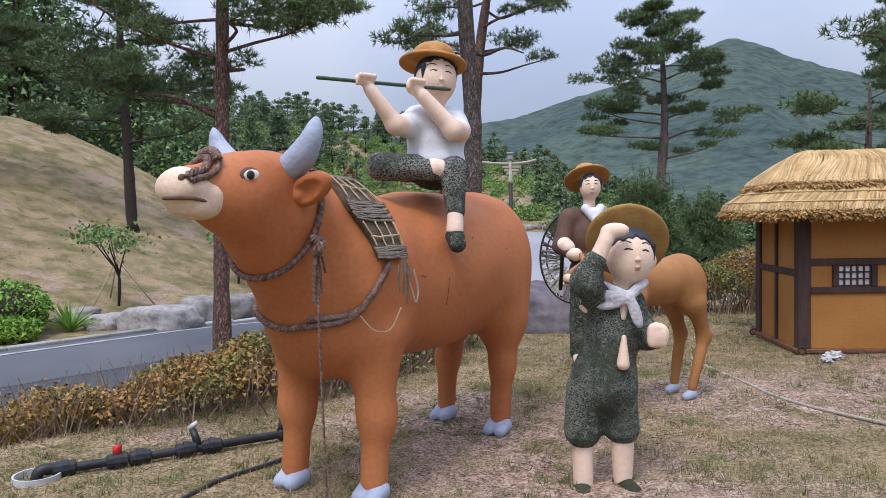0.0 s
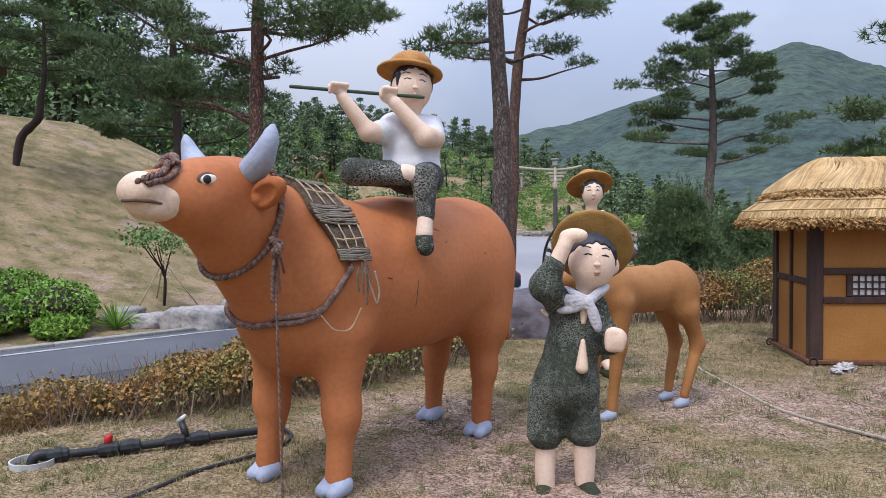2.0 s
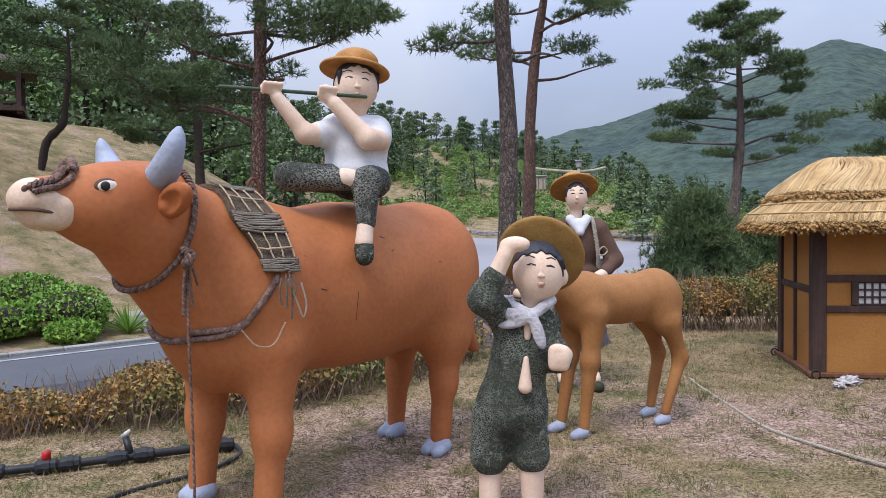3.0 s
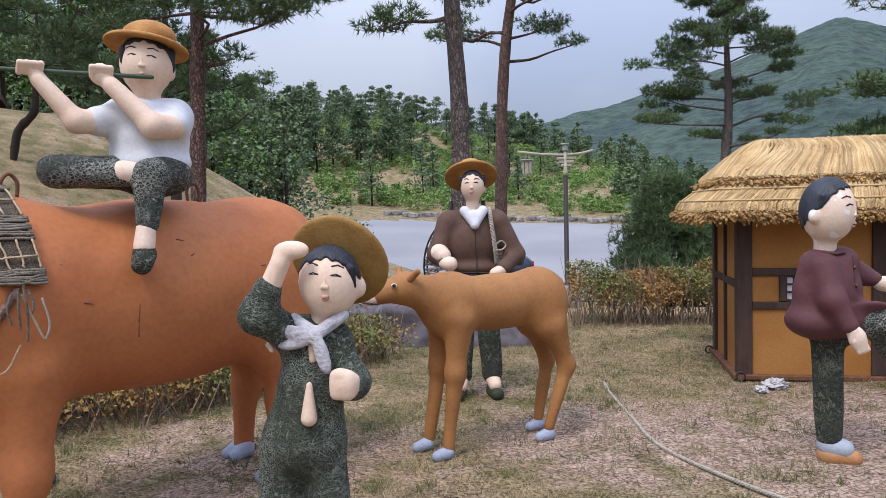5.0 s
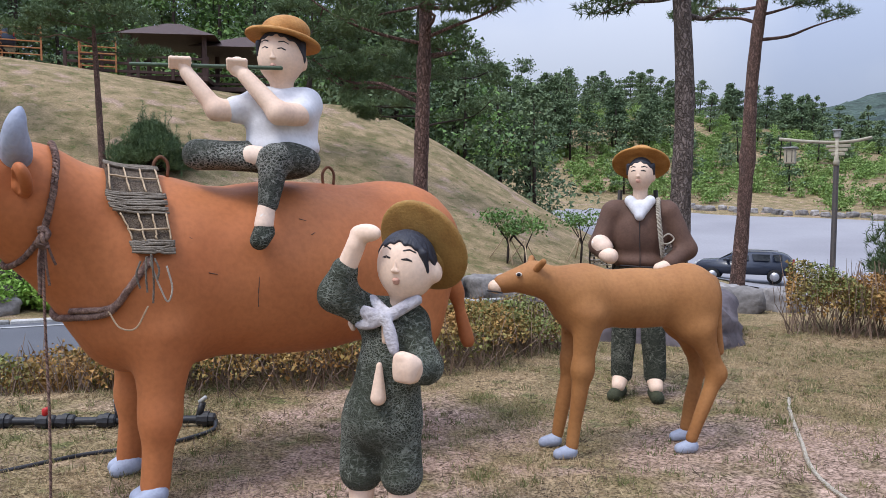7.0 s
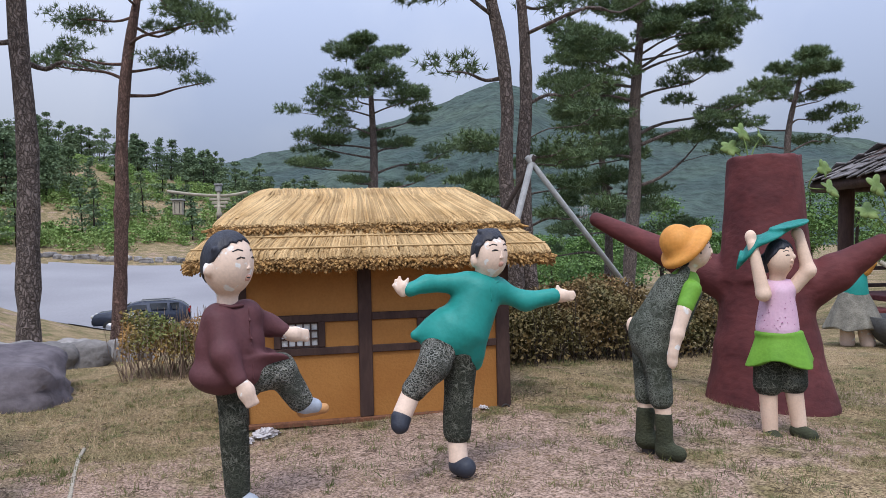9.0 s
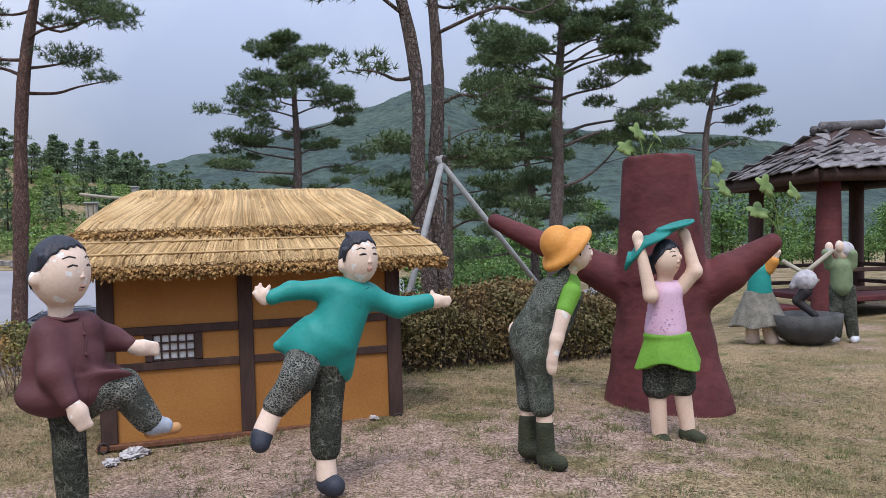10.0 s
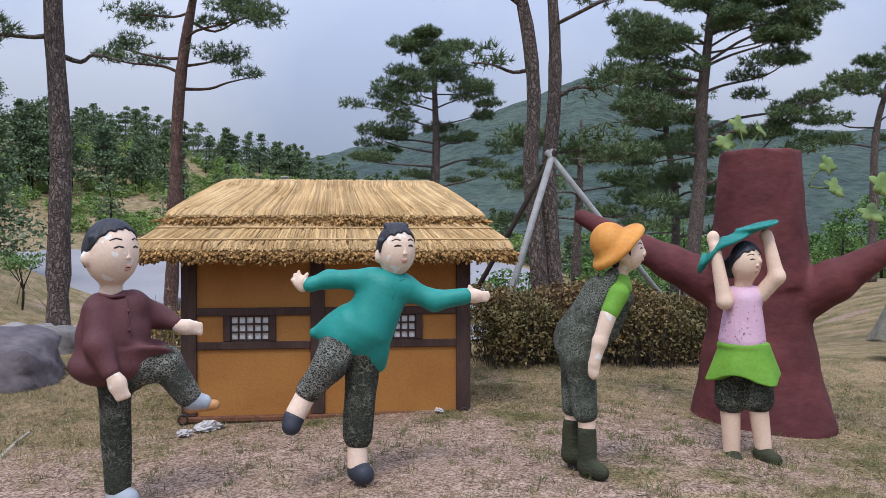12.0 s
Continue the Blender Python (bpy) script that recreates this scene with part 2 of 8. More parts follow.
    "teal_leaf": mat("teal_leaf_paint", (0.015, 0.235, 0.20), (0.01, 0.17, 0.15), 8, 0.55, 0.3, 40, 0.15),
    "grass": mat("dry_grass", (0.47, 0.35, 0.22), (0.28, 0.255, 0.115), 0.8, 0.9, 0.0, 6, 0.25, per="island", low=0.45, high=0.66),
    "litter": mat("dead_stalks", (0.10, 0.07, 0.05), (0.30, 0.21, 0.13), 3, 0.9, 0.0, 9, 0.3, per="island", low=0.45, high=0.55),
    "tuft": mat("green_grass", (0.11, 0.14, 0.045), (0.24, 0.22, 0.095), 1.1, 0.8, 0.0, 6, 0.2, per="island"),
    "asphalt": mat("asphalt", (0.092, 0.096, 0.108), (0.118, 0.122, 0.135), 0.5, 0.9, 0.5, 60, 0.3),
    "dark_asphalt": mat("new_asphalt", (0.055, 0.058, 0.068), (0.07, 0.073, 0.082), 0.5, 0.9, 0.5, 60, 0.3),
    "lot": mat("concrete_lot", (0.275, 0.27, 0.285), (0.225, 0.22, 0.235), 0.12, 0.9, 0.2, 8, 0.15),
    "line": mat("road_paint", (0.42, 0.42, 0.42), (0.24, 0.24, 0.24), 4, 0.8, 0.2),
    "kerb": mat("kerb_stone", (0.40, 0.39, 0.37), (0.28, 0.275, 0.26), 4, 0.9, 0.5, 40, 0.3, per="object"),
    "rock": mat("grey_rock", (0.30, 0.28, 0.265), (0.19, 0.175, 0.17), 2.5, 0.9, 1.0, 12, 0.45, per="object"),
    "slab": mat("purple_rock", (0.10, 0.085, 0.097), (0.16, 0.138, 0.148), 3, 0.85, 1.0, 9, 0.45),
    "pipe": mat("black_pipe", (0.016, 0.017, 0.02), (0.03, 0.03, 0.033), 12, 0.45, 0.15, 60, 0.2),
    "red": mat("red_plastic", (0.55, 0.03, 0.03), None, 12, 0.4, 0.1),
    "pvc": mat("white_pvc", (0.55, 0.56, 0.55), (0.4, 0.4, 0.38), 10, 0.5, 0.1),
    "steel": mat("grey_pole", (0.33, 0.335, 0.33), (0.25, 0.25, 0.245), 8, 0.55, 0.2, 50, 0.2),
    "iron": mat("dark_iron", (0.03, 0.028, 0.028), (0.05, 0.035, 0.03), 10, 0.6, 0.3, 50, 0.2),
    "rust": mat("rusty_iron", (0.2, 0.085, 0.045), (0.11, 0.05, 0.03), 20, 0.8, 0.4, 60, 0.3),
    "lantern": mat("pale_wood", (0.42, 0.38, 0.30), (0.3, 0.27, 0.21), 5, 0.8, 0.3),
    "shingle": mat("bark_shingle", (0.24, 0.225, 0.225), (0.12, 0.105, 0.105), 6, 0.9, 0.8, 30, 0.4, per="object"),
    "carpaint": mat("navy_car_paint", (0.02, 0.026, 0.045), (0.022, 0.028, 0.048), 1, 0.25, 0.0, spec=0.6),
    "carglass": mat("dark_glass", (0.012, 0.014, 0.017), None, 1, 0.08, 0.0, spec=0.7),
    "rubber": mat("tyre_rubber", (0.015, 0.015, 0.016), None, 8, 0.85, 0.2),
    "alloy": mat("alloy_wheel", (0.5, 0.5, 0.52), None, 8, 0.35, 0.1, metal=0.8),
    "taillight": mat("red_lens", (0.3, 0.02, 0.02), None, 8, 0.2, 0.0),
    "stone_bowl": mat("mortar_stone", (0.10, 0.10, 0.10), (0.065, 0.065, 0.063), 6, 0.9, 0.6, 40, 0.3),
    "grey_skirt": mat("grey_skirt_paint", (0.24, 0.225, 0.185), (0.15, 0.14, 0.115), 9, 0.8, 0.7, 50, 0.4),
    "tarp": mat("teal_tarp", (0.03, 0.16, 0.12), (0.02, 0.11, 0.085), 3, 0.6, 0.4, 10, 0.2),
    "fence_orange": mat("orange_fence_paint", (0.45, 0.2, 0.08), (0.3, 0.12, 0.05), 5, 0.7, 0.2),
    "bag": mat("white_plastic_bag", (0.62, 0.6, 0.6), (0.4, 0.36, 0.36), 20, 0.5, 0.4, 30, 0.3),
    "wire": mat("dark_wire", (0.03, 0.025, 0.02), None, 8, 0.6, 0.1),
}


def ground_material():
    """Earth with dry grass, greener patches, bare sandy patches and fine litter."""
    m = bpy.data.materials.new("lawn_earth")
    m.use_nodes = True
    n, l = m.node_tree.nodes, m.node_tree.links
    bs = n["Principled BSDF"]
    bs.inputs["Roughness"].default_value = 0.95
    bs.inputs["Specular IOR Level"].default_value = 0.1
    co = n.new("ShaderNodeTexCoord")

    def noise_ramp(scale, detail, p0, c0, p1, c1):
        t = n.new("ShaderNodeTexNoise")
        t.inputs["Scale"].default_value, t.inputs["Detail"].default_value = scale, detail
        l.new(co.outputs["Object"], t.inputs["Vector"])
        r = n.new("ShaderNodeValToRGB")
        r.color_ramp.elements[0].position, r.color_ramp.elements[0].color = p0, (*c0, 1)
        r.color_ramp.elements[1].position, r.color_ramp.elements[1].color = p1, (*c1, 1)
        l.new(t.outputs["Fac"], r.inputs["Fac"])
        return r.outputs["Color"], t.outputs["Fac"]

    def blend(fac, a, b, mode="MIX"):
        x = n.new("ShaderNodeMix")
        x.data_type, x.blend_type = "RGBA", mode
        if isinstance(fac, float):
            x.inputs["Factor"].default_value = fac
        else:
            l.new(fac, x.inputs["Factor"])
        l.new(a, x.inputs["A"])
        l.new(b, x.inputs["B"])
        return x.outputs["Result"]

    straw, _ = noise_ramp(1.3, 8, 0.36, (0.37, 0.275, 0.165), 0.64, (0.185, 0.155, 0.075))
    bare, _ = noise_ramp(9, 6, 0.3, (0.48, 0.345, 0.275), 0.7, (0.33, 0.23, 0.18))
    mask, _ = noise_ramp(0.8, 7, 0.57, (0, 0, 0), 0.66, (0.8, 0.8, 0.8))
    fine, fac = noise_ramp(55, 6, 0.36, (0.22, 0.2, 0.18), 0.60, (1.3, 1.3, 1.3))
    speck, _ = noise_ramp(17, 6, 0.36, (0.6, 0.58, 0.52), 0.6, (1.1, 1.1, 1.1))
    green, _ = noise_ramp(3.4, 6, 0.58, (0, 0, 0), 0.66, (0.75, 0.75, 0.75))
    tint = n.new("ShaderNodeRGB")
    tint.outputs[0].default_value = (0.11, 0.135, 0.045, 1)
    straw = blend(green, straw, tint.outputs[0])
    c = blend(mask, straw, bare)
    # trodden sand round the dancing figures, thinning outwards
    for px, py, rad in ((4.3, 5.9, 2.0), (2.0, 5.9, 1.0), (6.6, 6.9, 1.2), (0.5, 3.5, 1.3), (-0.2, 5.1, 0.9)):
        mp = n.new("ShaderNodeVectorMath")
        mp.operation = "DISTANCE"
        mp.inputs[1].default_value = (px, py, 0)
        l.new(co.outputs["Object"], mp.inputs[0])
        ragged = n.new("ShaderNodeTexNoise")
        ragged.inputs["Scale"].default_value, ragged.inputs["Detail"].default_value = 2.6, 7
        l.new(co.outputs["Object"], ragged.inputs["Vector"])
        ad = n.new("ShaderNodeMath")
        ad.operation = "MULTIPLY_ADD"
        l.new(ragged.outputs["Fac"], ad.inputs[0])
        ad.inputs[1].default_value = 3.2
        l.new(mp.outputs["Value"], ad.inputs[2])
        ed = n.new("ShaderNodeMapRange")
        ed.inputs["From Min"].default_value, ed.inputs["From Max"].default_value = rad + 1.1, rad + 1.7
        ed.inputs["To Min"].default_value, ed.inputs["To Max"].default_value = 0.95, 0.0
        l.new(ad.outputs["Value"], ed.inputs["Value"])
        c = blend(ed.outputs["Result"], c, bare)
    c = blend(0.8, c, fine, "MULTIPLY")
    c = blend(0.6, c, speck, "MULTIPLY")
    l.new(c, bs.inputs["Base Color"])
    bp = n.new("ShaderNodeBump")
    bp.inputs["Strength"].default_value, bp.inputs["Distance"].default_value = 0.8, 0.03
    l.new(fac, bp.inputs["Height"])
    l.new(bp.outputs["Normal"], bs.inputs["Normal"])
    return m


def bark_plates(m, scale=23.0):
    """Long plates of bark parted by dark furrows."""
    n, l = m.node_tree.nodes, m.node_tree.links
    bs = n["Principled BSDF"]
    old = bs.inputs["Base Color"].links[0].from_socket
    co = n.new("ShaderNodeTexCoord")
    wob = n.new("ShaderNodeTexNoise")
    wob.inputs["Scale"].default_value = 9
    l.new(co.outputs["Object"], wob.inputs["Vector"])
    ad = n.new("ShaderNodeVectorMath")
    ad.operation = "MULTIPLY_ADD"
    l.new(wob.outputs["Color"], ad.inputs[0])
    ad.inputs[1].default_value = (0.16, 0.16, 0.16)
    l.new(co.outputs["Object"], ad.inputs[2])
    mp = n.new("ShaderNodeMapping")
    mp.inputs["Scale"].default_value = (1, 1, 0.28)
    l.new(ad.outputs["Vector"], mp.inputs["Vector"])
    vo = n.new("ShaderNodeTexVoronoi")
    vo.feature = "DISTANCE_TO_EDGE"
    vo.inputs["Scale"].default_value = scale
    l.new(mp.outputs["Vector"], vo.inputs["Vector"])
    r = n.new("ShaderNodeValToRGB")
    r.color_ramp.elements[0].position, r.color_ramp.elements[0].color = 0.0, (0.5, 0.48, 0.47, 1)
    r.color_ramp.elements[1].position, r.color_ramp.elements[1].color = 0.22, (1.05, 1.05, 1.05, 1)
    l.new(vo.outputs["Distance"], r.inputs["Fac"])
    mx = n.new("ShaderNodeMix")
    mx.data_type, mx.blend_type = "RGBA", "MULTIPLY"
    mx.inputs["Factor"].default_value = 1.0
    l.new(old, mx.inputs["A"])
    l.new(r.outputs["Color"], mx.inputs["B"])
    l.new(mx.outputs["Result"], bs.inputs["Base Color"])
    bp = n["Bump"]
    bp.inputs["Distance"].default_value = 0.05
    l.new(r.outputs["Color"], bp.inputs["Height"])


bark_plates(M["bark"])
bark_plates(M["red_bark"])
M["ground"] = ground_material()
# bluish cast: the haze over the distant woods is put into their colour
M["mountain"] = mat("hazed_wooded_mountain", (0.040, 0.066, 0.060), (0.066, 0.096, 0.072), 0.012, 0.95, 1.0, 0.11, 0.75)
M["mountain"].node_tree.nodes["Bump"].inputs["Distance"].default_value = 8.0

# ---- building tools ----


def mesh_from(name, verts, faces, mats, idx=None, smooth=False):
    me = bpy.data.meshes.new(name)
    me.from_pydata([tuple(v) for v in verts], [], [tuple(int(i) for i in f) for f in faces])
    for m in mats:
        me.materials.append(m)
    if idx is not None:
        me.polygons.foreach_set("material_index", np.asarray(idx, dtype=np.int32))
    if smooth:
        me.polygons.foreach_set("use_smooth", np.ones(len(me.polygons), dtype=bool))
    me.update()
    return me


def tri_mesh(name, P, mats):
    """A mesh of loose triangles from an array (n, 3, 3)."""
    P = np.ascontiguousarray(P, np.float32)
    n = len(P)
    me = bpy.data.meshes.new(name)
    me.vertices.add(3 * n)
    me.vertices.foreach_set("co", P.reshape(-1))
    me.loops.add(3 * n)
    me.loops.foreach_set("vertex_index", np.arange(3 * n, dtype=np.int32))
    me.polygons.add(n)
    me.polygons.foreach_set("loop_start", np.arange(0, 3 * n, 3, dtype=np.int32))
    me.update(calc_edges=True)
    for m in mats:
        me.materials.append(m)
    return me


def part(name, bm, material, parent, label="", smooth=False):
    """One bmesh as ONE mesh object under a thing or under a part."""
    me = bpy.data.meshes.new(name)
    bm.to_mesh(me)
    bm.free()
    me.materials.append(material)
    if smooth:
        me.polygons.foreach_set("use_smooth", np.ones(len(me.polygons), dtype=bool))
    ob = new(name, me)
    ob.parent = parent
    if label:
        ob["label"] = label
    return ob


def sub(name, me, parent, label="", m=None):
    ob = new(name, me)
    ob.parent = parent
    if m is not None:
        ob.matrix_basis = m
    if label:
        ob["label"] = label
    return ob


def thing(name, m, label, category, group="", kind=""):
    ob = new(name)
    ob.empty_display_size = 0.1
    ob.matrix_basis = m
    return tagged(ob, label, category, group, kind)


def box_bm(sx, sy, sz, bevel=0.006, at=(0, 0, 0), bm=None, rot=None):
    own = bmesh.new()
    bmesh.ops.create_cube(own, size=1)
    bmesh.ops.scale(own, vec=(sx, sy, sz), verts=own.verts)
    if bevel:
        bmesh.ops.bevel(own, geom=own.edges[:], offset=bevel, segments=1, affect="EDGES")
    if rot is not None:
        bmesh.ops.transform(own, matrix=rot, verts=own.verts)
    bmesh.ops.translate(own, vec=at, verts=own.verts)
    if bm is None:
        return own
    tmp = bpy.data.meshes.new("tmp")
    own.to_mesh(tmp)
    own.free()
    bm.from_mesh(tmp)
    bpy.data.meshes.remove(tmp)
    return bm


class Soup:
    """Collects vertices and faces of many small pieces for one mesh."""

    def __init__(self):
        self.v, self.f, self.n, self.ix = [], [], 0, []

    def add(self, verts, faces, ix=0):
        verts = np.asarray(verts, float)
        self.v.append(verts)
        self.f.append([tuple(i + self.n for i in f) for f in faces])
        self.ix.append([ix] * len(faces))
        self.n += len(verts)

    def mesh(self, name, mats, smooth=False):
        v = np.concatenate(self.v)
        f = [q for g in self.f for q in g]
        return mesh_from(name, v, f, mats, [i for g in self.ix for i in g], smooth)


def tube(path, radii, sides=8, closed=False):
    """Vertices and faces of a round tube along a path."""
    path = np.asarray(path, float)
    n = len(path)
    radii = np.broadcast_to(np.asarray(radii, float), (n,))
    tan = np.gradient(path, axis=0) if not closed else np.roll(path, -1, 0) - np.roll(path, 1, 0)
    tan /= np.linalg.norm(tan, axis=1, keepdims=True) + 1e-9
    up = np.array([0.0, 0.0, 1.0])
    if abs(tan[0] @ up) > 0.9:
        up = np.array([1.0, 0.0, 0.0])
    verts = []
    a = np.linspace(0, 2 * np.pi, sides, endpoint=False)
    for i in range(n):
        s = np.cross(tan[i], up)
        s /= np.linalg.norm(s) + 1e-9
        u = np.cross(s, tan[i])
        up = u
        verts.append(path[i] + radii[i] * (np.cos(a)[:, None] * s + np.sin(a)[:, None] * u))
    verts = np.concatenate(verts)
    faces = []
    for i in range(n if closed else n - 1):
        j = (i + 1) % n
        for k in range(sides):
            q = (k + 1) % sides
            faces.append((i * sides + k, i * sides + q, j * sides + q, j * sides + k))
    if not closed:
        faces.append(tuple(range(sides))[::-1])
        faces.append(tuple((n - 1) * sides + k for k in range(sides)))
    return verts, faces


def tube_mesh(name, path, radii, material, sides=8, closed=False, smooth=True):
    v, f = tube(path, radii, sides, closed)
    return mesh_from(name, v, f, [material], None, smooth)


def bend(points, n=24):
    """A smooth curve through a few points."""
    p = np.asarray(points, float)
    p = np.vstack([2 * p[0] - p[1], p, 2 * p[-1] - p[-2]])
    out = []
    seg = len(p) - 3
    for t in np.linspace(0, seg, n):
        i = min(int(t), seg - 1)
        u = t - i
        a, b, c, d = p[i:i + 4]
        out.append(0.5 * (2 * b + (c - a) * u + (2 * a - 5 * b + 4 * c - d) * u * u + (3 * b - a - 3 * c + d) * u ** 3))
    return np.array(out)


def twisted(name, path, r, material, turns=14, strands=3, sides=5):
    """A laid rope: strands wound round a path."""
    path = np.asarray(path, float)
    tan = np.gradient(path, axis=0)
    tan /= np.linalg.norm(tan, axis=1, keepdims=True) + 1e-9
    ref = np.tile(np.array([0.13, 0.31, 0.94]), (len(path), 1))
    s = np.cross(tan, ref)
    s /= np.linalg.norm(s, axis=1, keepdims=True) + 1e-9
    u = np.cross(s, tan)
    soup = Soup()
    ph = np.linspace(0, 2 * np.pi * turns, len(path))
    for k in range(strands):
        a = ph + 2 * np.pi * k / strands
        soup.add(*tube(path + r * 0.62 * (np.cos(a)[:, None] * s + np.sin(a)[:, None] * u), r * 0.45, sides))
    return soup.mesh(name, [material], True)


# solid shapes blended into statues: each is a distance function with its bounds
def E(x, y, z, a, b, c):
    def f(X, Y, Z):
        px, py, pz = (X - x), (Y - y), (Z - z)
        k0 = np.sqrt((px / a) ** 2 + (py / b) ** 2 + (pz / c) ** 2) + 1e-9
        k1 = np.sqrt((px / a ** 2) ** 2 + (py / b ** 2) ** 2 + (pz / c ** 2) ** 2) + 1e-9
        return k0 * (k0 - 1) / k1
    return f, (x - a, y - b, z - c), (x + a, y + b, z + c)


def C(p, q, r, s=None):
    s = r if s is None else s
    p, q = np.array(p, float), np.array(q, float)
    d = q - p
    dd = d @ d + 1e-12

    def f(X, Y, Z):
        t = np.clip(((X - p[0]) * d[0] + (Y - p[1]) * d[1] + (Z - p[2]) * d[2]) / dd, 0, 1)
        return np.sqrt((X - p[0] - t * d[0]) ** 2 + (Y - p[1] - t * d[1]) ** 2 + (Z - p[2] - t * d[2]) ** 2) - (r + (s - r) * t)
    m = max(r, s)
    return f, np.minimum(p, q) - m, np.maximum(p, q) + m


def D(c, nrm, R, th, dish=0.0):
    """A round disc with soft edges, dished towards its normal."""
    c, nrm = np.array(c, float), np.array(nrm, float)
    nrm = nrm / np.linalg.norm(nrm)

    def f(X, Y, Z):
        px, py, pz = X - c[0], Y - c[1], Z - c[2]
        h = px * nrm[0] + py * nrm[1] + pz * nrm[2]
        r = np.sqrt(np.maximum(px * px + py * py + pz * pz - h * h, 0))
        h = h - dish * (r / R) ** 2
        dx, dy = r - R + th, np.abs(h) - th * 0.3
        return np.minimum(np.maximum(dx, dy), 0) + np.sqrt(np.maximum(dx, 0) ** 2 + np.maximum(dy, 0) ** 2) - th * 0.7
    m = R + th + abs(dish)
    return f, c - m, c + m


def O(c, u, v, ru, rv, rw, hollow=0.0):
    """An ellipsoid along u and v, hollowed on the side of u x v."""
    c, u, v = np.array(c, float), np.array(u, float), np.array(v, float)
    u = u / np.linalg.norm(u)
    w = np.cross(u, v)
    w /= np.linalg.norm(w)
    v = np.cross(w, u)

    def ell(X, Y, Z, q, a, b, e):
        px, py, pz = X - q[0], Y - q[1], Z - q[2]
        i, j, k = [px * t[0] + py * t[1] + pz * t[2] for t in (u, v, w)]
        k0 = np.sqrt((i / a) ** 2 + (j / b) ** 2 + (k / e) ** 2) + 1e-9
        k1 = np.sqrt((i / a ** 2) ** 2 + (j / b ** 2) ** 2 + (k / e ** 2) ** 2) + 1e-9
        return k0 * (k0 - 1) / k1

    def f(X, Y, Z):
        d = ell(X, Y, Z, c, ru, rv, rw)
        if hollow:
            d = np.maximum(d, -ell(X, Y, Z, c + w * rw * 1.1, ru * 0.8, rv * 0.75, hollow))
        return d
    m = max(ru, rv, rw)
    return f, c - m, c + m


def K(x, y, z0, z1, r0, r1, flat=0.85, wavy=0.03, waves=3):
    """A flared skirt from z1 down to a wavy hem at z0."""
    def f(X, Y, Z):
        px, py = X - x, (Y - y) / flat
        r = np.sqrt(px * px + py * py)
        a = np.arctan2(py, px)
        t = np.clip((Z - z0) / (z1 - z0), -0.3, 1)
        w = r - (r0 + (r1 - r0) * t) * (1 + 0.05 * np.sin(waves * 2 * a) * (1 - t))
        return np.maximum(w, np.maximum(z0 + wavy * np.sin(waves * a + 0.7) - Z, Z - z1)) * 0.9
    m = max(r0, r1) * 1.1
    return f, (x - m, y - m, z0 - wavy), (x + m, y + m, z1)


def hair(head, turn=0.0, d=0.0, grow=1.05, back=0.72, fringe=0.006):
    """A cap of hair over the back and top of a head (x, y, z, rx, ry, rz) that looks along -y, turned."""
    x, y, z, rx, ry, rz = head
    s, c = math.sin(radians(turn)), math.cos(radians(turn))
    up = math.sqrt(1 - back * back)
    n = (-s * back, c * back, up)
    e = E(x, y, z, rx * grow, ry * grow, rz * grow)

    def f(X, Y, Z):
        px, py, pz = X - x, Y - y, Z - z
        side = px * c + py * s
        cut = d + fringe * np.sin(side * 150) + fringe * 0.6 * np.sin(side * 67 + 1)
        return np.maximum(e[0](X, Y, Z), cut - (px * n[0] + py * n[1] + pz * n[2]))
    return f, e[1], e[2]


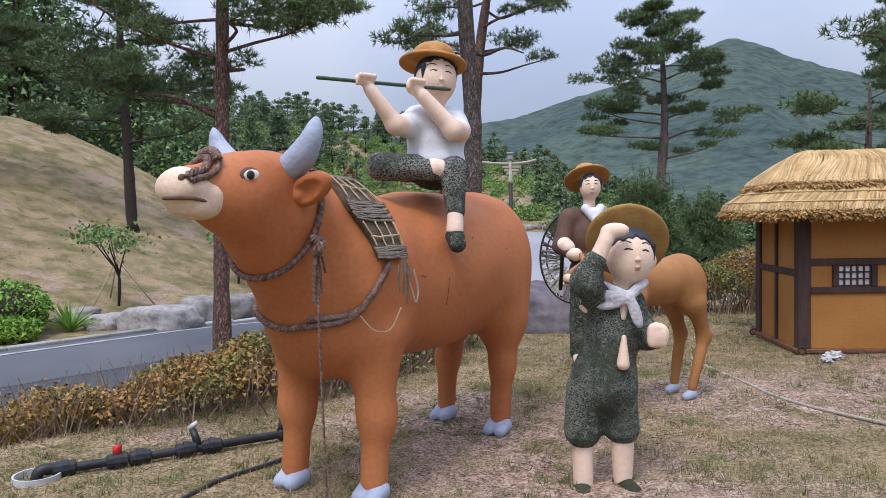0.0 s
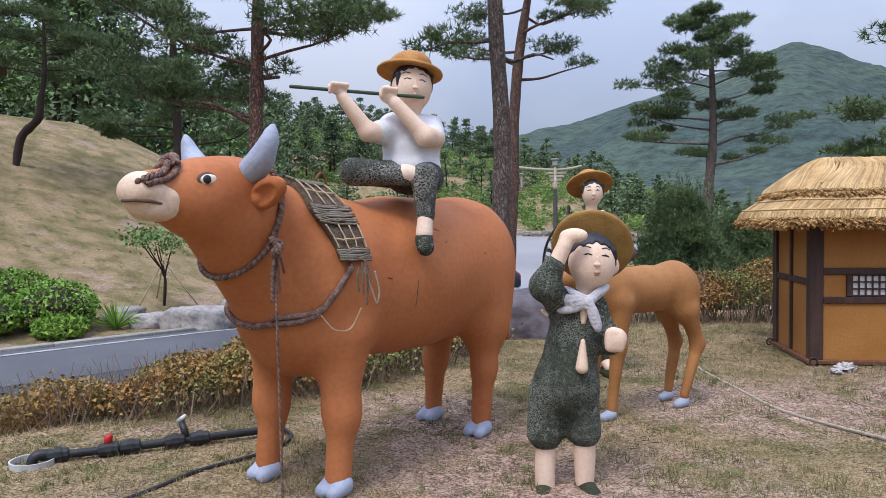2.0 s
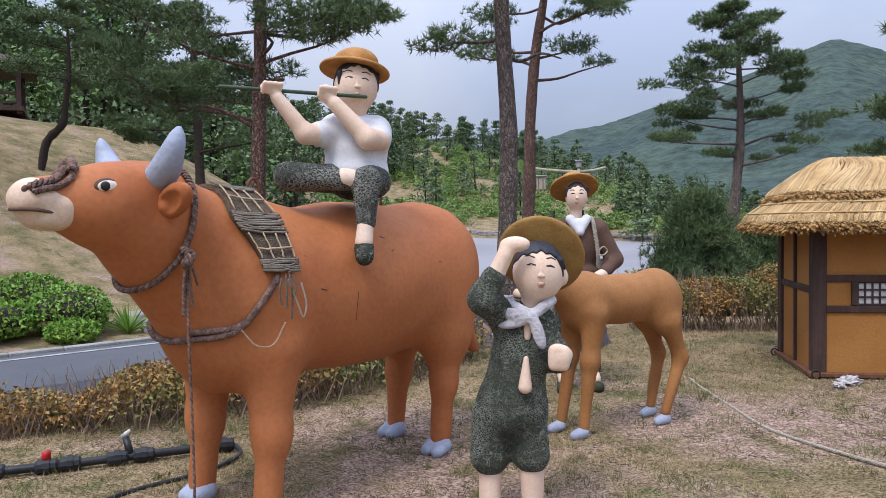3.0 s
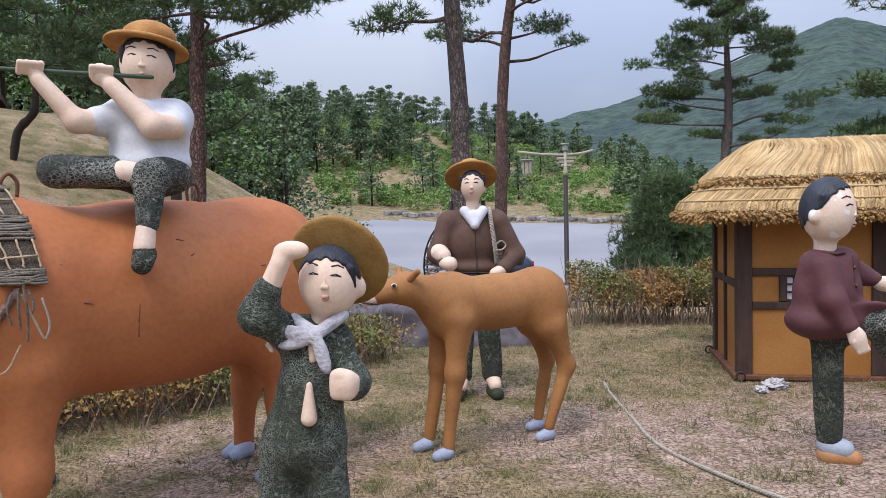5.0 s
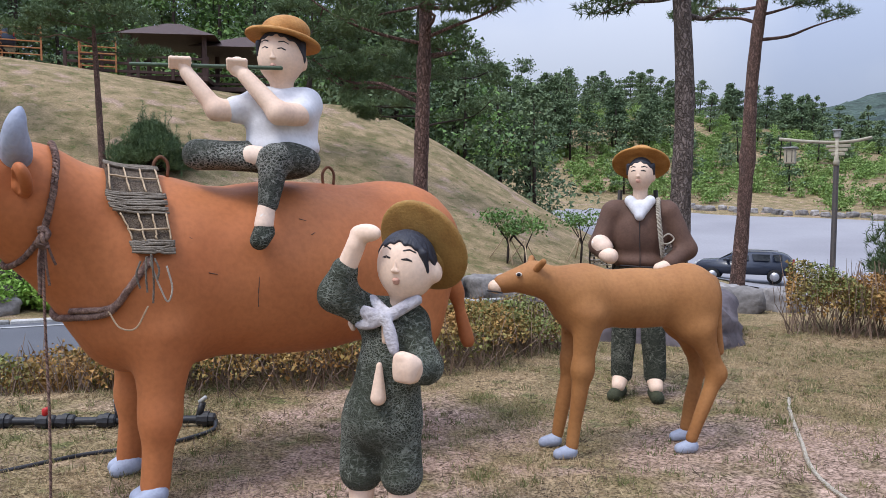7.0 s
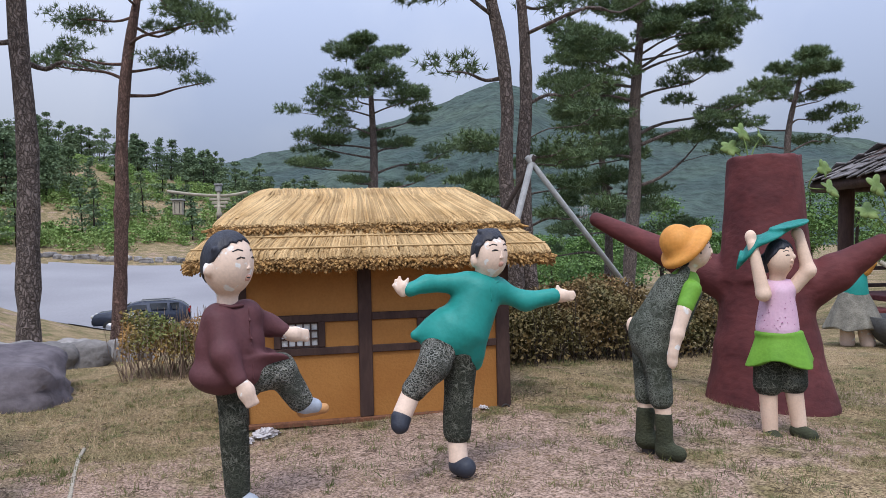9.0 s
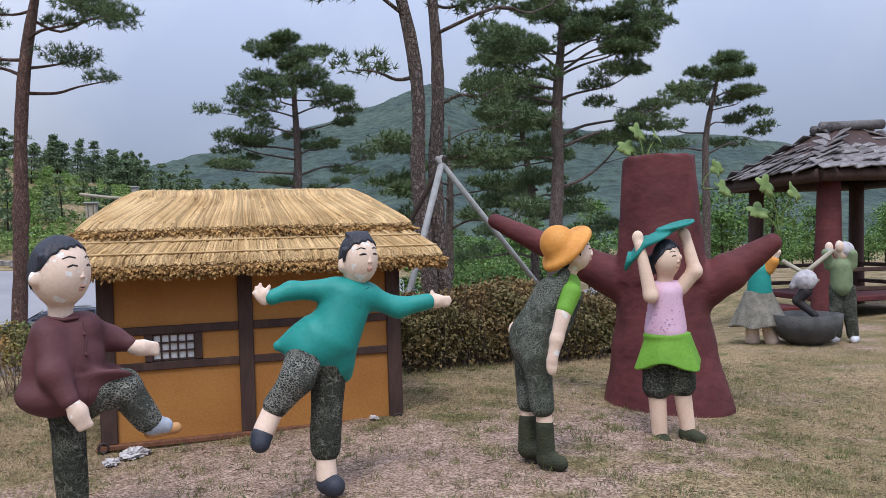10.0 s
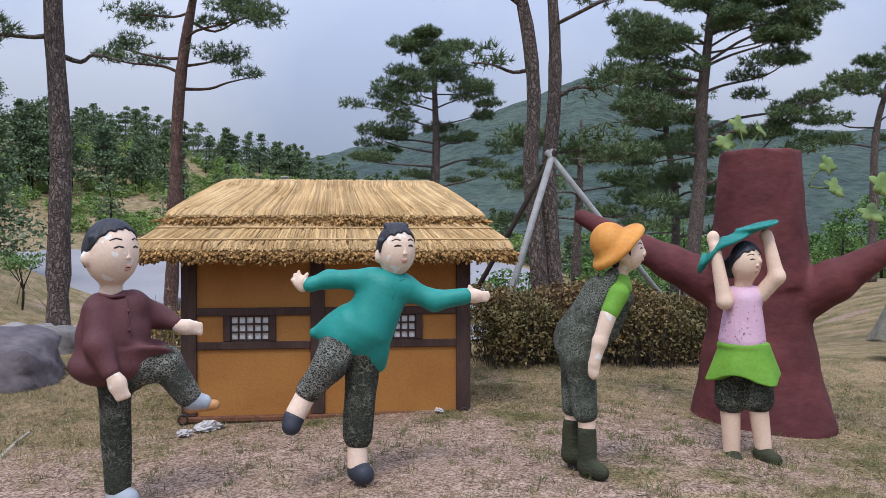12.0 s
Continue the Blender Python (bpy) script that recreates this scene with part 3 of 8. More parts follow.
def skin_surface(shapes, k, h):
    """The surface of shapes melted together, as vertices and quads on a grid of step h."""
    lo = np.min([s[1] for s in shapes], axis=0) - 2.5 * h
    hi = np.max([s[2] for s in shapes], axis=0) + 2.5 * h
    ax = [np.arange(lo[i], hi[i] + h, h, dtype=np.float32) for i in range(3)]
    X, Y, Z = np.meshgrid(*ax, indexing="ij", sparse=True)
    F = None
    for s in shapes:
        d = np.broadcast_to(s[0](X, Y, Z), (len(ax[0]), len(ax[1]), len(ax[2]))).astype(np.float32)
        if F is None:
            F = d.copy()
        elif k > 0:
            g = np.clip(0.5 + 0.5 * (F - d) / k, 0, 1)
            F = F * (1 - g) + d * g - k * g * (1 - g)
        else:
            F = np.minimum(F, d)
    if k >= 0.03:
        F = F + np.float32(0.0024) * (np.sin(X * 15 + 2 * np.sin(Z * 11)) * np.sin(Y * 27 + 1.3 * np.sin(X * 9)) + np.sin(Z * 14 + 2 * np.sin(Y * 13 + X * 7)) * 0.8).astype(np.float32)
    if k >= 0.1:
        F = F + np.float32(0.006) * (np.sin(X * 6.3 + 2.2 * np.sin(Z * 5.1 + 1)) * np.sin(Z * 7.7 + 1.7 * np.sin(X * 4.2)) * np.sin(Y * 3 + 1.2)).astype(np.float32)
    S = F < 0
    nx, ny, nz = F.shape
    acc = np.zeros((nx - 1, ny - 1, nz - 1, 3), np.float32)
    cnt = np.zeros((nx - 1, ny - 1, nz - 1), np.float32)
    for axis in range(3):
        o1, o2 = [i for i in range(3) if i != axis]
        for a in (0, 1):
            for b in (0, 1):
                st = [0, 0, 0]
                st[o1], st[o2] = a, b
                i0 = tuple(slice(st[i], F.shape[i] - 1 + st[i]) for i in range(3))
                en = list(st)
                en[axis] = 1
                i1 = tuple(slice(en[i], F.shape[i] - 1 + en[i]) for i in range(3))
                f0, f1 = F[i0], F[i1]
                c = S[i0] != S[i1]
                t = np.where(c, f0 / np.where(c, f0 - f1, 1), 0)
                acc[..., axis] += np.where(c, t, 0)
                acc[..., o1] += np.where(c, a, 0)
                acc[..., o2] += np.where(c, b, 0)
                cnt += c
    live = cnt > 0
    ids = np.full(live.shape, -1, np.int64)
    ids[live] = np.arange(live.sum())
    where = np.argwhere(live)
    verts = lo + h * (where + acc[live] / cnt[live][:, None])
    quads = []
    for axis in range(3):
        o1, o2 = (axis + 1) % 3, (axis + 2) % 3
        i0 = [slice(1, F.shape[i] - 1) for i in range(3)]
        i0[axis] = slice(0, F.shape[axis] - 1)
        i1 = list(i0)
        i1[axis] = slice(1, F.shape[axis])
        s0, s1 = S[tuple(i0)], S[tuple(i1)]
        for flip in (False, True):
            e = np.argwhere((s0 & ~s1) if not flip else (~s0 & s1))
            if not len(e):
                continue
            base = e.copy()
            base[:, o1] += 1
            base[:, o2] += 1
            q = []
            for a, b in ((0, 0), (-1, 0), (-1, -1), (0, -1)):
                g = base.copy()
                g[:, o1] += a
                g[:, o2] += b
                q.append(ids[g[:, 0], g[:, 1], g[:, 2]])
            q = np.stack(q, 1)
            quads.append(q[:, ::-1] if flip else q)
    return verts, np.concatenate(quads)


def statue(name, groups, at, right, label, category, scale=1.0, pivot=1.5):
    """One mesh: groups of (material, blend, grid step, shapes). Local x runs along right, y away from it, z up."""
    vs, fs, ix, mats, n = [], [], [], [], 0
    for key, k, h, shapes in groups:
        if M[key] not in mats:
            mats.append(M[key])
        v, q = skin_surface(shapes, k, h)
        vs.append(v)
        fs.append(q + n)
        ix.append(np.full(len(q), mats.index(M[key])))
        n += len(v)
    v = np.concatenate(vs)
    v[:, :2] *= scale
    v[:, 2] = pivot + (v[:, 2] - pivot) * scale
    me = mesh_from(name, v, np.concatenate(fs), mats, np.concatenate(ix), True)
    ob = new(name, me)
    ob.matrix_basis = Matrix.Translation((at[0], at[1], at[2] if len(at) > 2 else 0)) @ Matrix.Rotation(math.atan2(right[1], right[0]), 4, "Z")
    return tagged(ob, label, category)


def face(head, turn=0.0, tilt=0.0, worn=False, mouth=1.0, line=1.0, rise=0.0):
    """Brows, narrow eyes, nose and mouth laid on a head (x, y, z, rx, ry, rz) that looks along -y, turned by turn degrees."""
    x, y, z, rx, ry, rz = head
    c, s = math.cos(radians(turn)), math.sin(radians(turn))
    w = (rx + ry) / 2

    def p(a, q, lift=0.0):
        q = q + tilt * a + rise
        b = 1.5
        for _ in range(60):
            dx, dy, dz = a * w * c + b * w * s, a * w * s - b * w * c, q * w
            if (dx / rx) ** 2 + (dy / ry) ** 2 + (dz / rz) ** 2 <= 1:
                break
            b -= 0.02
        b += lift
        return (x + a * w * c + b * w * s, y + a * w * s - b * w * c, z + q * w)
    dark = []
    for e in (-1, 1):
        for a0, q0, a1, q1, r in ((0.24, 0.50, 0.42, 0.55, 0.0038), (0.42, 0.55, 0.60, 0.47, 0.0034), (0.22, 0.215, 0.37, 0.25, 0.0034), (0.37, 0.25, 0.52, 0.19, 0.0036), (0.26, 0.20, 0.48, 0.185, 0.0022)):
            dark.append(C(p(e * a0, q0), p(e * a1, q1), r * line, r * line * 0.9))
    lips = [E(*p(0, -0.50), 0.017 * mouth, 0.011, 0.010 * mouth), E(*p(0, -0.60), 0.014 * mouth, 0.011, 0.008 * mouth)]
    gap = [E(*p(0, -0.545, 0.03), 0.010 * mouth, 0.009, 0.0045 * mouth)]
    nose = [C(p(0, 0.14), p(0, -0.16, 0.0), 0.0045, 0.0095), E(*p(-0.08, -0.19), 0.008, 0.008, 0.007), E(*p(0.08, -0.19), 0.008, 0.008, 0.007)]
    return [("ink", 0, 0.0019, dark), ("lip", 0.006, 0.004, lips), ("ink", 0, 0.003, gap), ("worn" if worn else "skin", 0.012, 0.005, nose)]

# ---- the land ----


def smooth(t):
    t = np.clip(t, 0, 1)
    return t * t * (3 - 2 * t)


ROAD_O, ROAD_A, ROAD_P = (-9.5, 13.5), (0.56, 0.83), (-0.83, 0.56)


def ground_z(x, y):
    """The lie of the land: flat lawn, bank down to the road, car park beyond, mown mound, wooded hills."""
    x, y = np.asarray(x, float), np.asarray(y, float)
    lawn = 0.012 * np.sin(1.9 * x + 0.6 * y) * np.sin(1.3 * y - 0.4 * x) + 0.05 * smooth((x - 2.5) / 2.5) * (1 - smooth((x - 6.2) / 2.0))
    lawn = lawn - 0.22 * smooth((x - 5.8) / 5) + 0.05 * np.exp(-((x - 5.4) / 1.3) ** 2 - ((y - 5.75) / 0.75) ** 2)
    edge = np.interp(y, [0, 3.5, 5, 6, 7, 9, 11], [-4.6, -3.6, -2.2, -1.7, -1.3, -0.9, -0.7])
    wl = smooth((edge - x) / 2.6)
    wb = smooth((y - 11.2) / 9) * (1 - smooth((x - 10 - 0.25 * (y - 11)) / 9))
    low = -1.1 - 1.8 * smooth((y - 15) / 20) + 0.053 * np.clip(y - 42, 0, 70)
    z = lawn + (low - lawn) * np.maximum(wl, wb)
    far = smooth((y - 30) / 40) * smooth((x - 10) / 20)
    z = z - 3 * far
    a = (x - ROAD_O[0]) * ROAD_A[0] + (y - ROAD_O[1]) * ROAD_A[1]
    p = (x - ROAD_O[0]) * ROAD_P[0] + (y - ROAD_O[1]) * ROAD_P[1]
    z = z + 9.4 * smooth((p - 0.5) / 27) * smooth((27 - a) / 19)
    z = z + 20 * np.exp(-((x + 62) / 62) ** 2 - ((y - 165) / 55) ** 2)
    z = z + 14 * np.exp(-((x + 95) / 40) ** 2 - ((y - 75) / 50) ** 2)
    return z


def land():
    xs = np.concatenate([np.linspace(-1500, -120, 14), np.linspace(-112, -16, 40), np.linspace(-15, -6.2, 24), np.arange(-6, 14, 0.2), np.linspace(14.3, 30, 22), np.linspace(33, 120, 25), np.linspace(150, 1500, 12)])
    ys = np.concatenate([np.linspace(-1500, -20, 10), np.linspace(-15, -0.5, 12), np.arange(0, 13, 0.2), np.linspace(13.3, 45, 60), np.linspace(46.5, 240, 80), np.linspace(260, 1500, 12)])
    X, Y = np.meshgrid(xs, ys, indexing="ij")
    Z = ground_z(X, Y)
    v = np.stack([X, Y, Z], -1).reshape(-1, 3)
    n = len(ys)
    i, j = np.meshgrid(np.arange(len(xs) - 1), np.arange(n - 1), indexing="ij")
    a = (i * n + j).ravel()
    f = np.stack([a, a + n, a + n + 1, a + 1], 1)
    me = mesh_from("ground", v, f, [M["ground"]], None, True)
    tagged(new("ground", me), "dry mown grass with bare sandy patches and a bank", "ground", kind="structure")


land()


def strip(name, a0, a1, p0, p1, material, label, category, lift, na=60, npp=4):
    """A band of paving laid along the road, between two offsets from its far edge."""
    v, f = [], []
    for i, a in enumerate(np.linspace(a0, a1, na)):
        q0, q1 = (p0(a), p1(a))
        for p in np.linspace(q0, q1, npp):
            x, y = ROAD_O[0] + a * ROAD_A[0] + p * ROAD_P[0], ROAD_O[1] + a * ROAD_A[1] + p * ROAD_P[1]
            v.append((x, y, float(ground_z(x, y)) + lift))
    for i in range(na - 1):
        for j in range(npp - 1):
            k = i * npp + j
            f.append((k, k + 1, k + npp + 1, k + npp))
    ob = new(name, mesh_from(name, v, f, [material], None, True))
    return tagged(ob, label, category, kind="structure")


strip("road", -60, 24, lambda a: 0.0, lambda a: -3.4, M["asphalt"], "grey asphalt lane past the lawn", "road", 0.05)
strip("road_shoulder", -60, 10, lambda a: -3.4, lambda a: -3.6 - 2.4 * float(smooth((3 - a) / 7)), M["dark_asphalt"], "darker asphalt strip beside the lane", "road", 0.045)
strip("road_line", -60, 22, lambda a: -0.35, lambda a: -0.5, M["line"], "worn white line along the road's edge", "road marking", 0.06, npp=2)
strip("road_line", -40, 2, lambda a: -4.9, lambda a: -5.0, M["line"], "worn white line on the shoulder", "road marking", 0.055, npp=2)
kerb = thing("kerb", Matrix.Identity(4), "pale grey kerb stones along the road", "kerb", kind="structure")
kerb_me = bpy.data.meshes.new("kerb_stone")
kb = box_bm(0.98, 0.18, 0.30, 0.02)
kb.to_mesh(kerb_me)
kb.free()
kerb_me.materials.append(M["kerb"])
for i in range(62):
    a = -38 + i * 1.0
    x, y = ROAD_O[0] + a * ROAD_A[0] + 0.1 * ROAD_P[0], ROAD_O[1] + a * ROAD_A[1] + 0.1 * ROAD_P[1]
    sub("kerb_stone", kerb_me, kerb, "", pose(x, y, float(ground_z(x, y)) - 0.03, 0, 0, math.degrees(math.atan2(ROAD_A[1], ROAD_A[0]))))


def car_park():
    """Pale paved ground beyond the trees, running up to the foot of the wooded slope."""
    v, f = [], []
    nx, ny = 50, 40
    for i, x in enumerate(np.linspace(-24, 26, nx)):
        for y in np.linspace(24, 76, ny):
            y2 = y + (0 if y < 70 else 0.6 * math.sin(x * 0.35))
            v.append((x - 0.28 * (y - 40), y2, float(ground_z(x - 0.28 * (y - 40), y2)) + 0.06))
    for i in range(nx - 1):
        for j in range(ny - 1):
            k = i * ny + j
            if v[k][2] < 0.35 - 1.6 * (v[k][1] < 55) and (v[k][0] - ROAD_O[0]) * ROAD_A[0] + (v[k][1] - ROAD_O[1]) * ROAD_A[1] > 22:
                f.append((k, k + ny, k + ny + 1, k + 1))
    tagged(new("car_park", mesh_from("car_park", v, f, [M["lot"]], None, True)), "pale concrete car park below the lawn", "car park", kind="structure")


car_park()


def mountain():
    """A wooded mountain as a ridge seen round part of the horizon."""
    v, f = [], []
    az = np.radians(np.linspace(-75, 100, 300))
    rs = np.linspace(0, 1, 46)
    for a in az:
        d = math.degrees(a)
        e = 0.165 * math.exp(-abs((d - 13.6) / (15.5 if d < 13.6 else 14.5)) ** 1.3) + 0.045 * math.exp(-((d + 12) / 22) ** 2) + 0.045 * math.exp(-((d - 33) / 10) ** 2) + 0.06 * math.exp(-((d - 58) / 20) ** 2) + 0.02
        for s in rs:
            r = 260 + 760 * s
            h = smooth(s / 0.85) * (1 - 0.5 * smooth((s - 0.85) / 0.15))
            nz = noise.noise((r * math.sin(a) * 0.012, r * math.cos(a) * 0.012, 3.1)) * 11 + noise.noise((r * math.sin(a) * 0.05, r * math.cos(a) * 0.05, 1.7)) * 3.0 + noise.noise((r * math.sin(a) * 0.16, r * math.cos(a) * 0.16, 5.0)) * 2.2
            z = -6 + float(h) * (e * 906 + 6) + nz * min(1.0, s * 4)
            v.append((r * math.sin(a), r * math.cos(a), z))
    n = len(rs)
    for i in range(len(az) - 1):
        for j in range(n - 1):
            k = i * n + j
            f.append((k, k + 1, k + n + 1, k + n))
    tagged(new("mountain", mesh_from("mountain", v, f, [M["mountain"]], None, True)), "distant mountain covered in dark green woods, tinted with painted haze", "mountain", kind="structure")


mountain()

# ---- statues ----
COW_AT, COW_AX = (-0.41, 4.27), (0.44, 0.90)


def ox():
    """A standing ox, head to -x."""
    body = [E(0.12, 0, 1.10, 1.02, 0.455, 0.48), E(0.74, 0, 1.17, 0.45, 0.40, 0.42), E(-0.55, 0, 1.10, 0.45, 0.42, 0.49),
            E(-0.74, 0, 0.87, 0.22, 0.25, 0.25),
            C((-0.72, 0, 1.28), (-1.10, -0.07, 1.47), 0.32, 0.23), C((-0.85, 0, 1.02), (-1.18, -0.08, 1.36), 0.2, 0.17),
            C((-1.14, -0.10, 1.50), (-1.36, -0.12, 1.535), 0.205, 0.18), C((-1.36, -0.12, 1.535), (-1.60, -0.13, 1.55), 0.155, 0.108),
            E(-1.22, -0.11, 1.63, 0.12, 0.18, 0.08)]
    for s in (-1, 1):
        u = -0.66 if s < 0 else -0.70
        v = s * (0.27 if s < 0 else 0.24)
        body += [C((u + 0.06, s * 0.23, 0.82), (u + 0.03, v, 0.42), 0.165, 0.082), C((u + 0.03, v, 0.42), (u, v, 0.09), 0.078, 0.07)]
        r = 0.68 if s < 0 else 0.80
        body += [E(r + 0.06, s * 0.24, 0.90, 0.25, 0.165, 0.33), C((r + 0.07, s * 0.24, 0.72), (r + 0.04, s * 0.25, 0.45), 0.125, 0.075), C((r + 0.04, s * 0.25, 0.45), (r, s * 0.25, 0.09), 0.073, 0.064)]
    tail = [C((1.12, 0, 1.22), (1.20, -0.02, 0.9), 0.045, 0.035), C((1.20, -0.02, 0.9), (1.27, -0.06, 0.58), 0.035, 0.045)]
    ears = [O((-1.185, -0.375, 1.56), (-0.02, -0.93, 0.36), (-0.35, 0.33, 0.87), 0.135, 0.066, 0.036, 0.026), C((-1.19, -0.25, 1.52), (-1.19, -0.31, 1.535), 0.042, 0.036),
            O((-1.185, 0.17, 1.57), (0.02, 0.93, 0.36), (0.35, 0.33, -0.87), 0.135, 0.06, 0.034)]
    hoof = []
    for u, v in ((-0.67, -0.27), (-0.71, 0.24), (0.66, -0.25), (0.78, 0.25)):
        for k in (-1, 1):
            hoof.append(C((u + 0.01, v + k * 0.032, 0.06), (u - 0.065, v + k * 0.042, 0.035), 0.056, 0.038))
    horn = []
    for s in (-1, 1):
        tip = -1.185 if s < 0 else -1.225
        c = bend([(-1.20, -0.12 + s * 0.14, 1.65), (-1.205, -0.12 + s * 0.235, 1.70), (-1.205, -0.12 + s * 0.295, 1.775), (tip, -0.12 + s * 0.305, 1.86)], 9)
        r = np.interp(np.linspace(0, 1, 9), [0, 0.4, 0.8, 1], [0.056, 0.050, 0.028, 0.011])
        horn += [C(c[i], c[i + 1], r[i], r[i + 1]) for i in range(8)]
    muzzle = [E(-1.655, -0.13, 1.565, 0.092, 0.118, 0.085), E(-1.60, -0.13, 1.49, 0.098, 0.110, 0.055), E(-1.57, -0.13, 1.535, 0.085, 0.124, 0.082)]
    eyes = [E(-1.42, -0.273, 1.615, 0.048, 0.022, 0.029), E(-1.42, 0.035, 1.615, 0.045, 0.022, 0.028)]
    rims = [E(-1.42, -0.268, 1.615, 0.056, 0.020, 0.037), E(-1.42, 0.030, 1.615, 0.056, 0.020, 0.037)]
    pupils = [E(-1.437, -0.288, 1.617, 0.021, 0.011, 0.020), E(-1.425, 0.053, 1.617, 0.02, 0.010, 0.019)]
    # hairline cracks and nicks in the near flank
    def flank(x, z):
        ys = np.linspace(-0.75, 0, 1500)
        F = None
        for sh in body:
            d_ = sh[0](x, ys, z)
            if F is None:
                F = d_
            else:
                g = np.clip(0.5 + 0.5 * (F - d_) / 0.10, 0, 1)
                F = F * (1 - g) + d_ * g - 0.10 * g * (1 - g)
        return (x, float(ys[np.argmax(F < 0)]), z)
    nicks = []
    for x0, z0, x1, z1 in ((-0.18, 0.95, -0.185, 1.02), (-0.185, 1.02, -0.18, 1.10), (-0.42, 1.13, -0.38, 1.12), (-0.30, 1.28, -0.275, 1.285), (0.05, 1.38, 0.085, 1.37), (0.10, 1.30, 0.12, 1.31), (-0.50, 1.30, -0.485, 1.29), (0.5, 1.22, 0.53, 1.225)):
        nicks.append(C(flank(x0, z0), flank(x1, z1), 0.0032, 0.0022))
    mouth = [C((-1.740, -0.13, 1.524), (-1.722, -0.198, 1.524), 0.008), C((-1.722, -0.198, 1.524), (-1.68, -0.231, 1.521), 0.008), C((-1.68, -0.231, 1.521), (-1.61, -0.236, 1.508), 0.008, 0.006), E(-1.705, -0.20, 1.60, 0.018, 0.016, 0.018)]
    return statue("ox_statue", [("cow", 0.10, 0.022, body + tail), ("cow", 0.02, 0.008, ears), ("horn", 0.03, 0.012, hoof), ("horn", 0.03, 0.012, horn), ("muzzle", 0.04, 0.012, muzzle),
                                ("jacket", 0, 0.007, rims), ("eye", 0, 0.006, eyes), ("ink", 0, 0.004, pupils), ("jacket", 0, 0.005, mouth), ("jacket", 0, 0.003, nicks)],
                  COW_AT, COW_AX, "orange-brown painted ox statue with grey horns and hooves", "statue")


ox_ob = ox()


def calf():
    y = 0.12
    body = [E(0.12, y, 0.905, 0.50, 0.165, 0.175), E(0.42, y, 0.93, 0.20, 0.165, 0.18), E(-0.20, y, 0.90, 0.19, 0.16, 0.20),
            C((-0.22, y, 0.95), (-0.48, y, 1.02), 0.15, 0.09), C((-0.50, y, 1.045), (-0.68, y, 1.00), 0.085, 0.055)]
    for s, u, h in ((-1, -0.31, 0.40), (1, -0.33, 0.47)):
        v = y + s * 0.11
        body += [C((-0.20, v, 0.82), (-0.235, v, 0.52), 0.092, 0.054), C((-0.235, v, 0.52), (u + 0.02, v, 0.08), 0.050, 0.036)]
        body += [E(0.44, y + s * 0.085, 0.83, 0.145, 0.095, 0.19), C((0.47, v, 0.73), (0.575, v, 0.47), 0.078, 0.044), C((0.575, v, 0.47), (h + 0.03, v, 0.09), 0.044, 0.035)]
    tail = [C((0.60, y, 1.0), (0.64, y - 0.02, 0.58), 0.022, 0.026)]
    ears = [C((-0.50, y - 0.08, 1.09), (-0.475, y - 0.13, 1.135), 0.022, 0.018), C((-0.50, y + 0.08, 1.09), (-0.475, y + 0.13, 1.135), 0.022, 0.018)]
    hoof = []
    for u, v in ((-0.32, y - 0.11), (-0.345, y + 0.11), (0.41, y - 0.11), (0.48, y + 0.11)):
        hoof.append(C((u + 0.02, v, 0.045), (u - 0.05, v, 0.032), 0.042, 0.032))
    muz = [E(-0.712, y, 0.985, 0.050, 0.047, 0.041)]
    eye = [E(-0.60, y - 0.073, 1.06, 0.019, 0.011, 0.012)]
    pup = [E(-0.602, y - 0.079, 1.06, 0.013, 0.008, 0.0105)]
    mouth = [C((-0.77, y - 0.02, 0.965), (-0.69, y - 0.05, 0.955), 0.005)]
    return statue("calf_statue", [("calf", 0.06, 0.012, body + tail), ("calf", 0.02, 0.008, ears), ("horn", 0.02, 0.009, hoof), ("muzzle", 0.02, 0.008, muz), ("eye", 0, 0.004, eye), ("ink", 0, 0.004, pup), ("ink", 0, 0.004, mouth)],
                  (1.2, 5.45), (0.75, 0.66), "light brown painted calf statue with grey hooves", "statue")


calf()


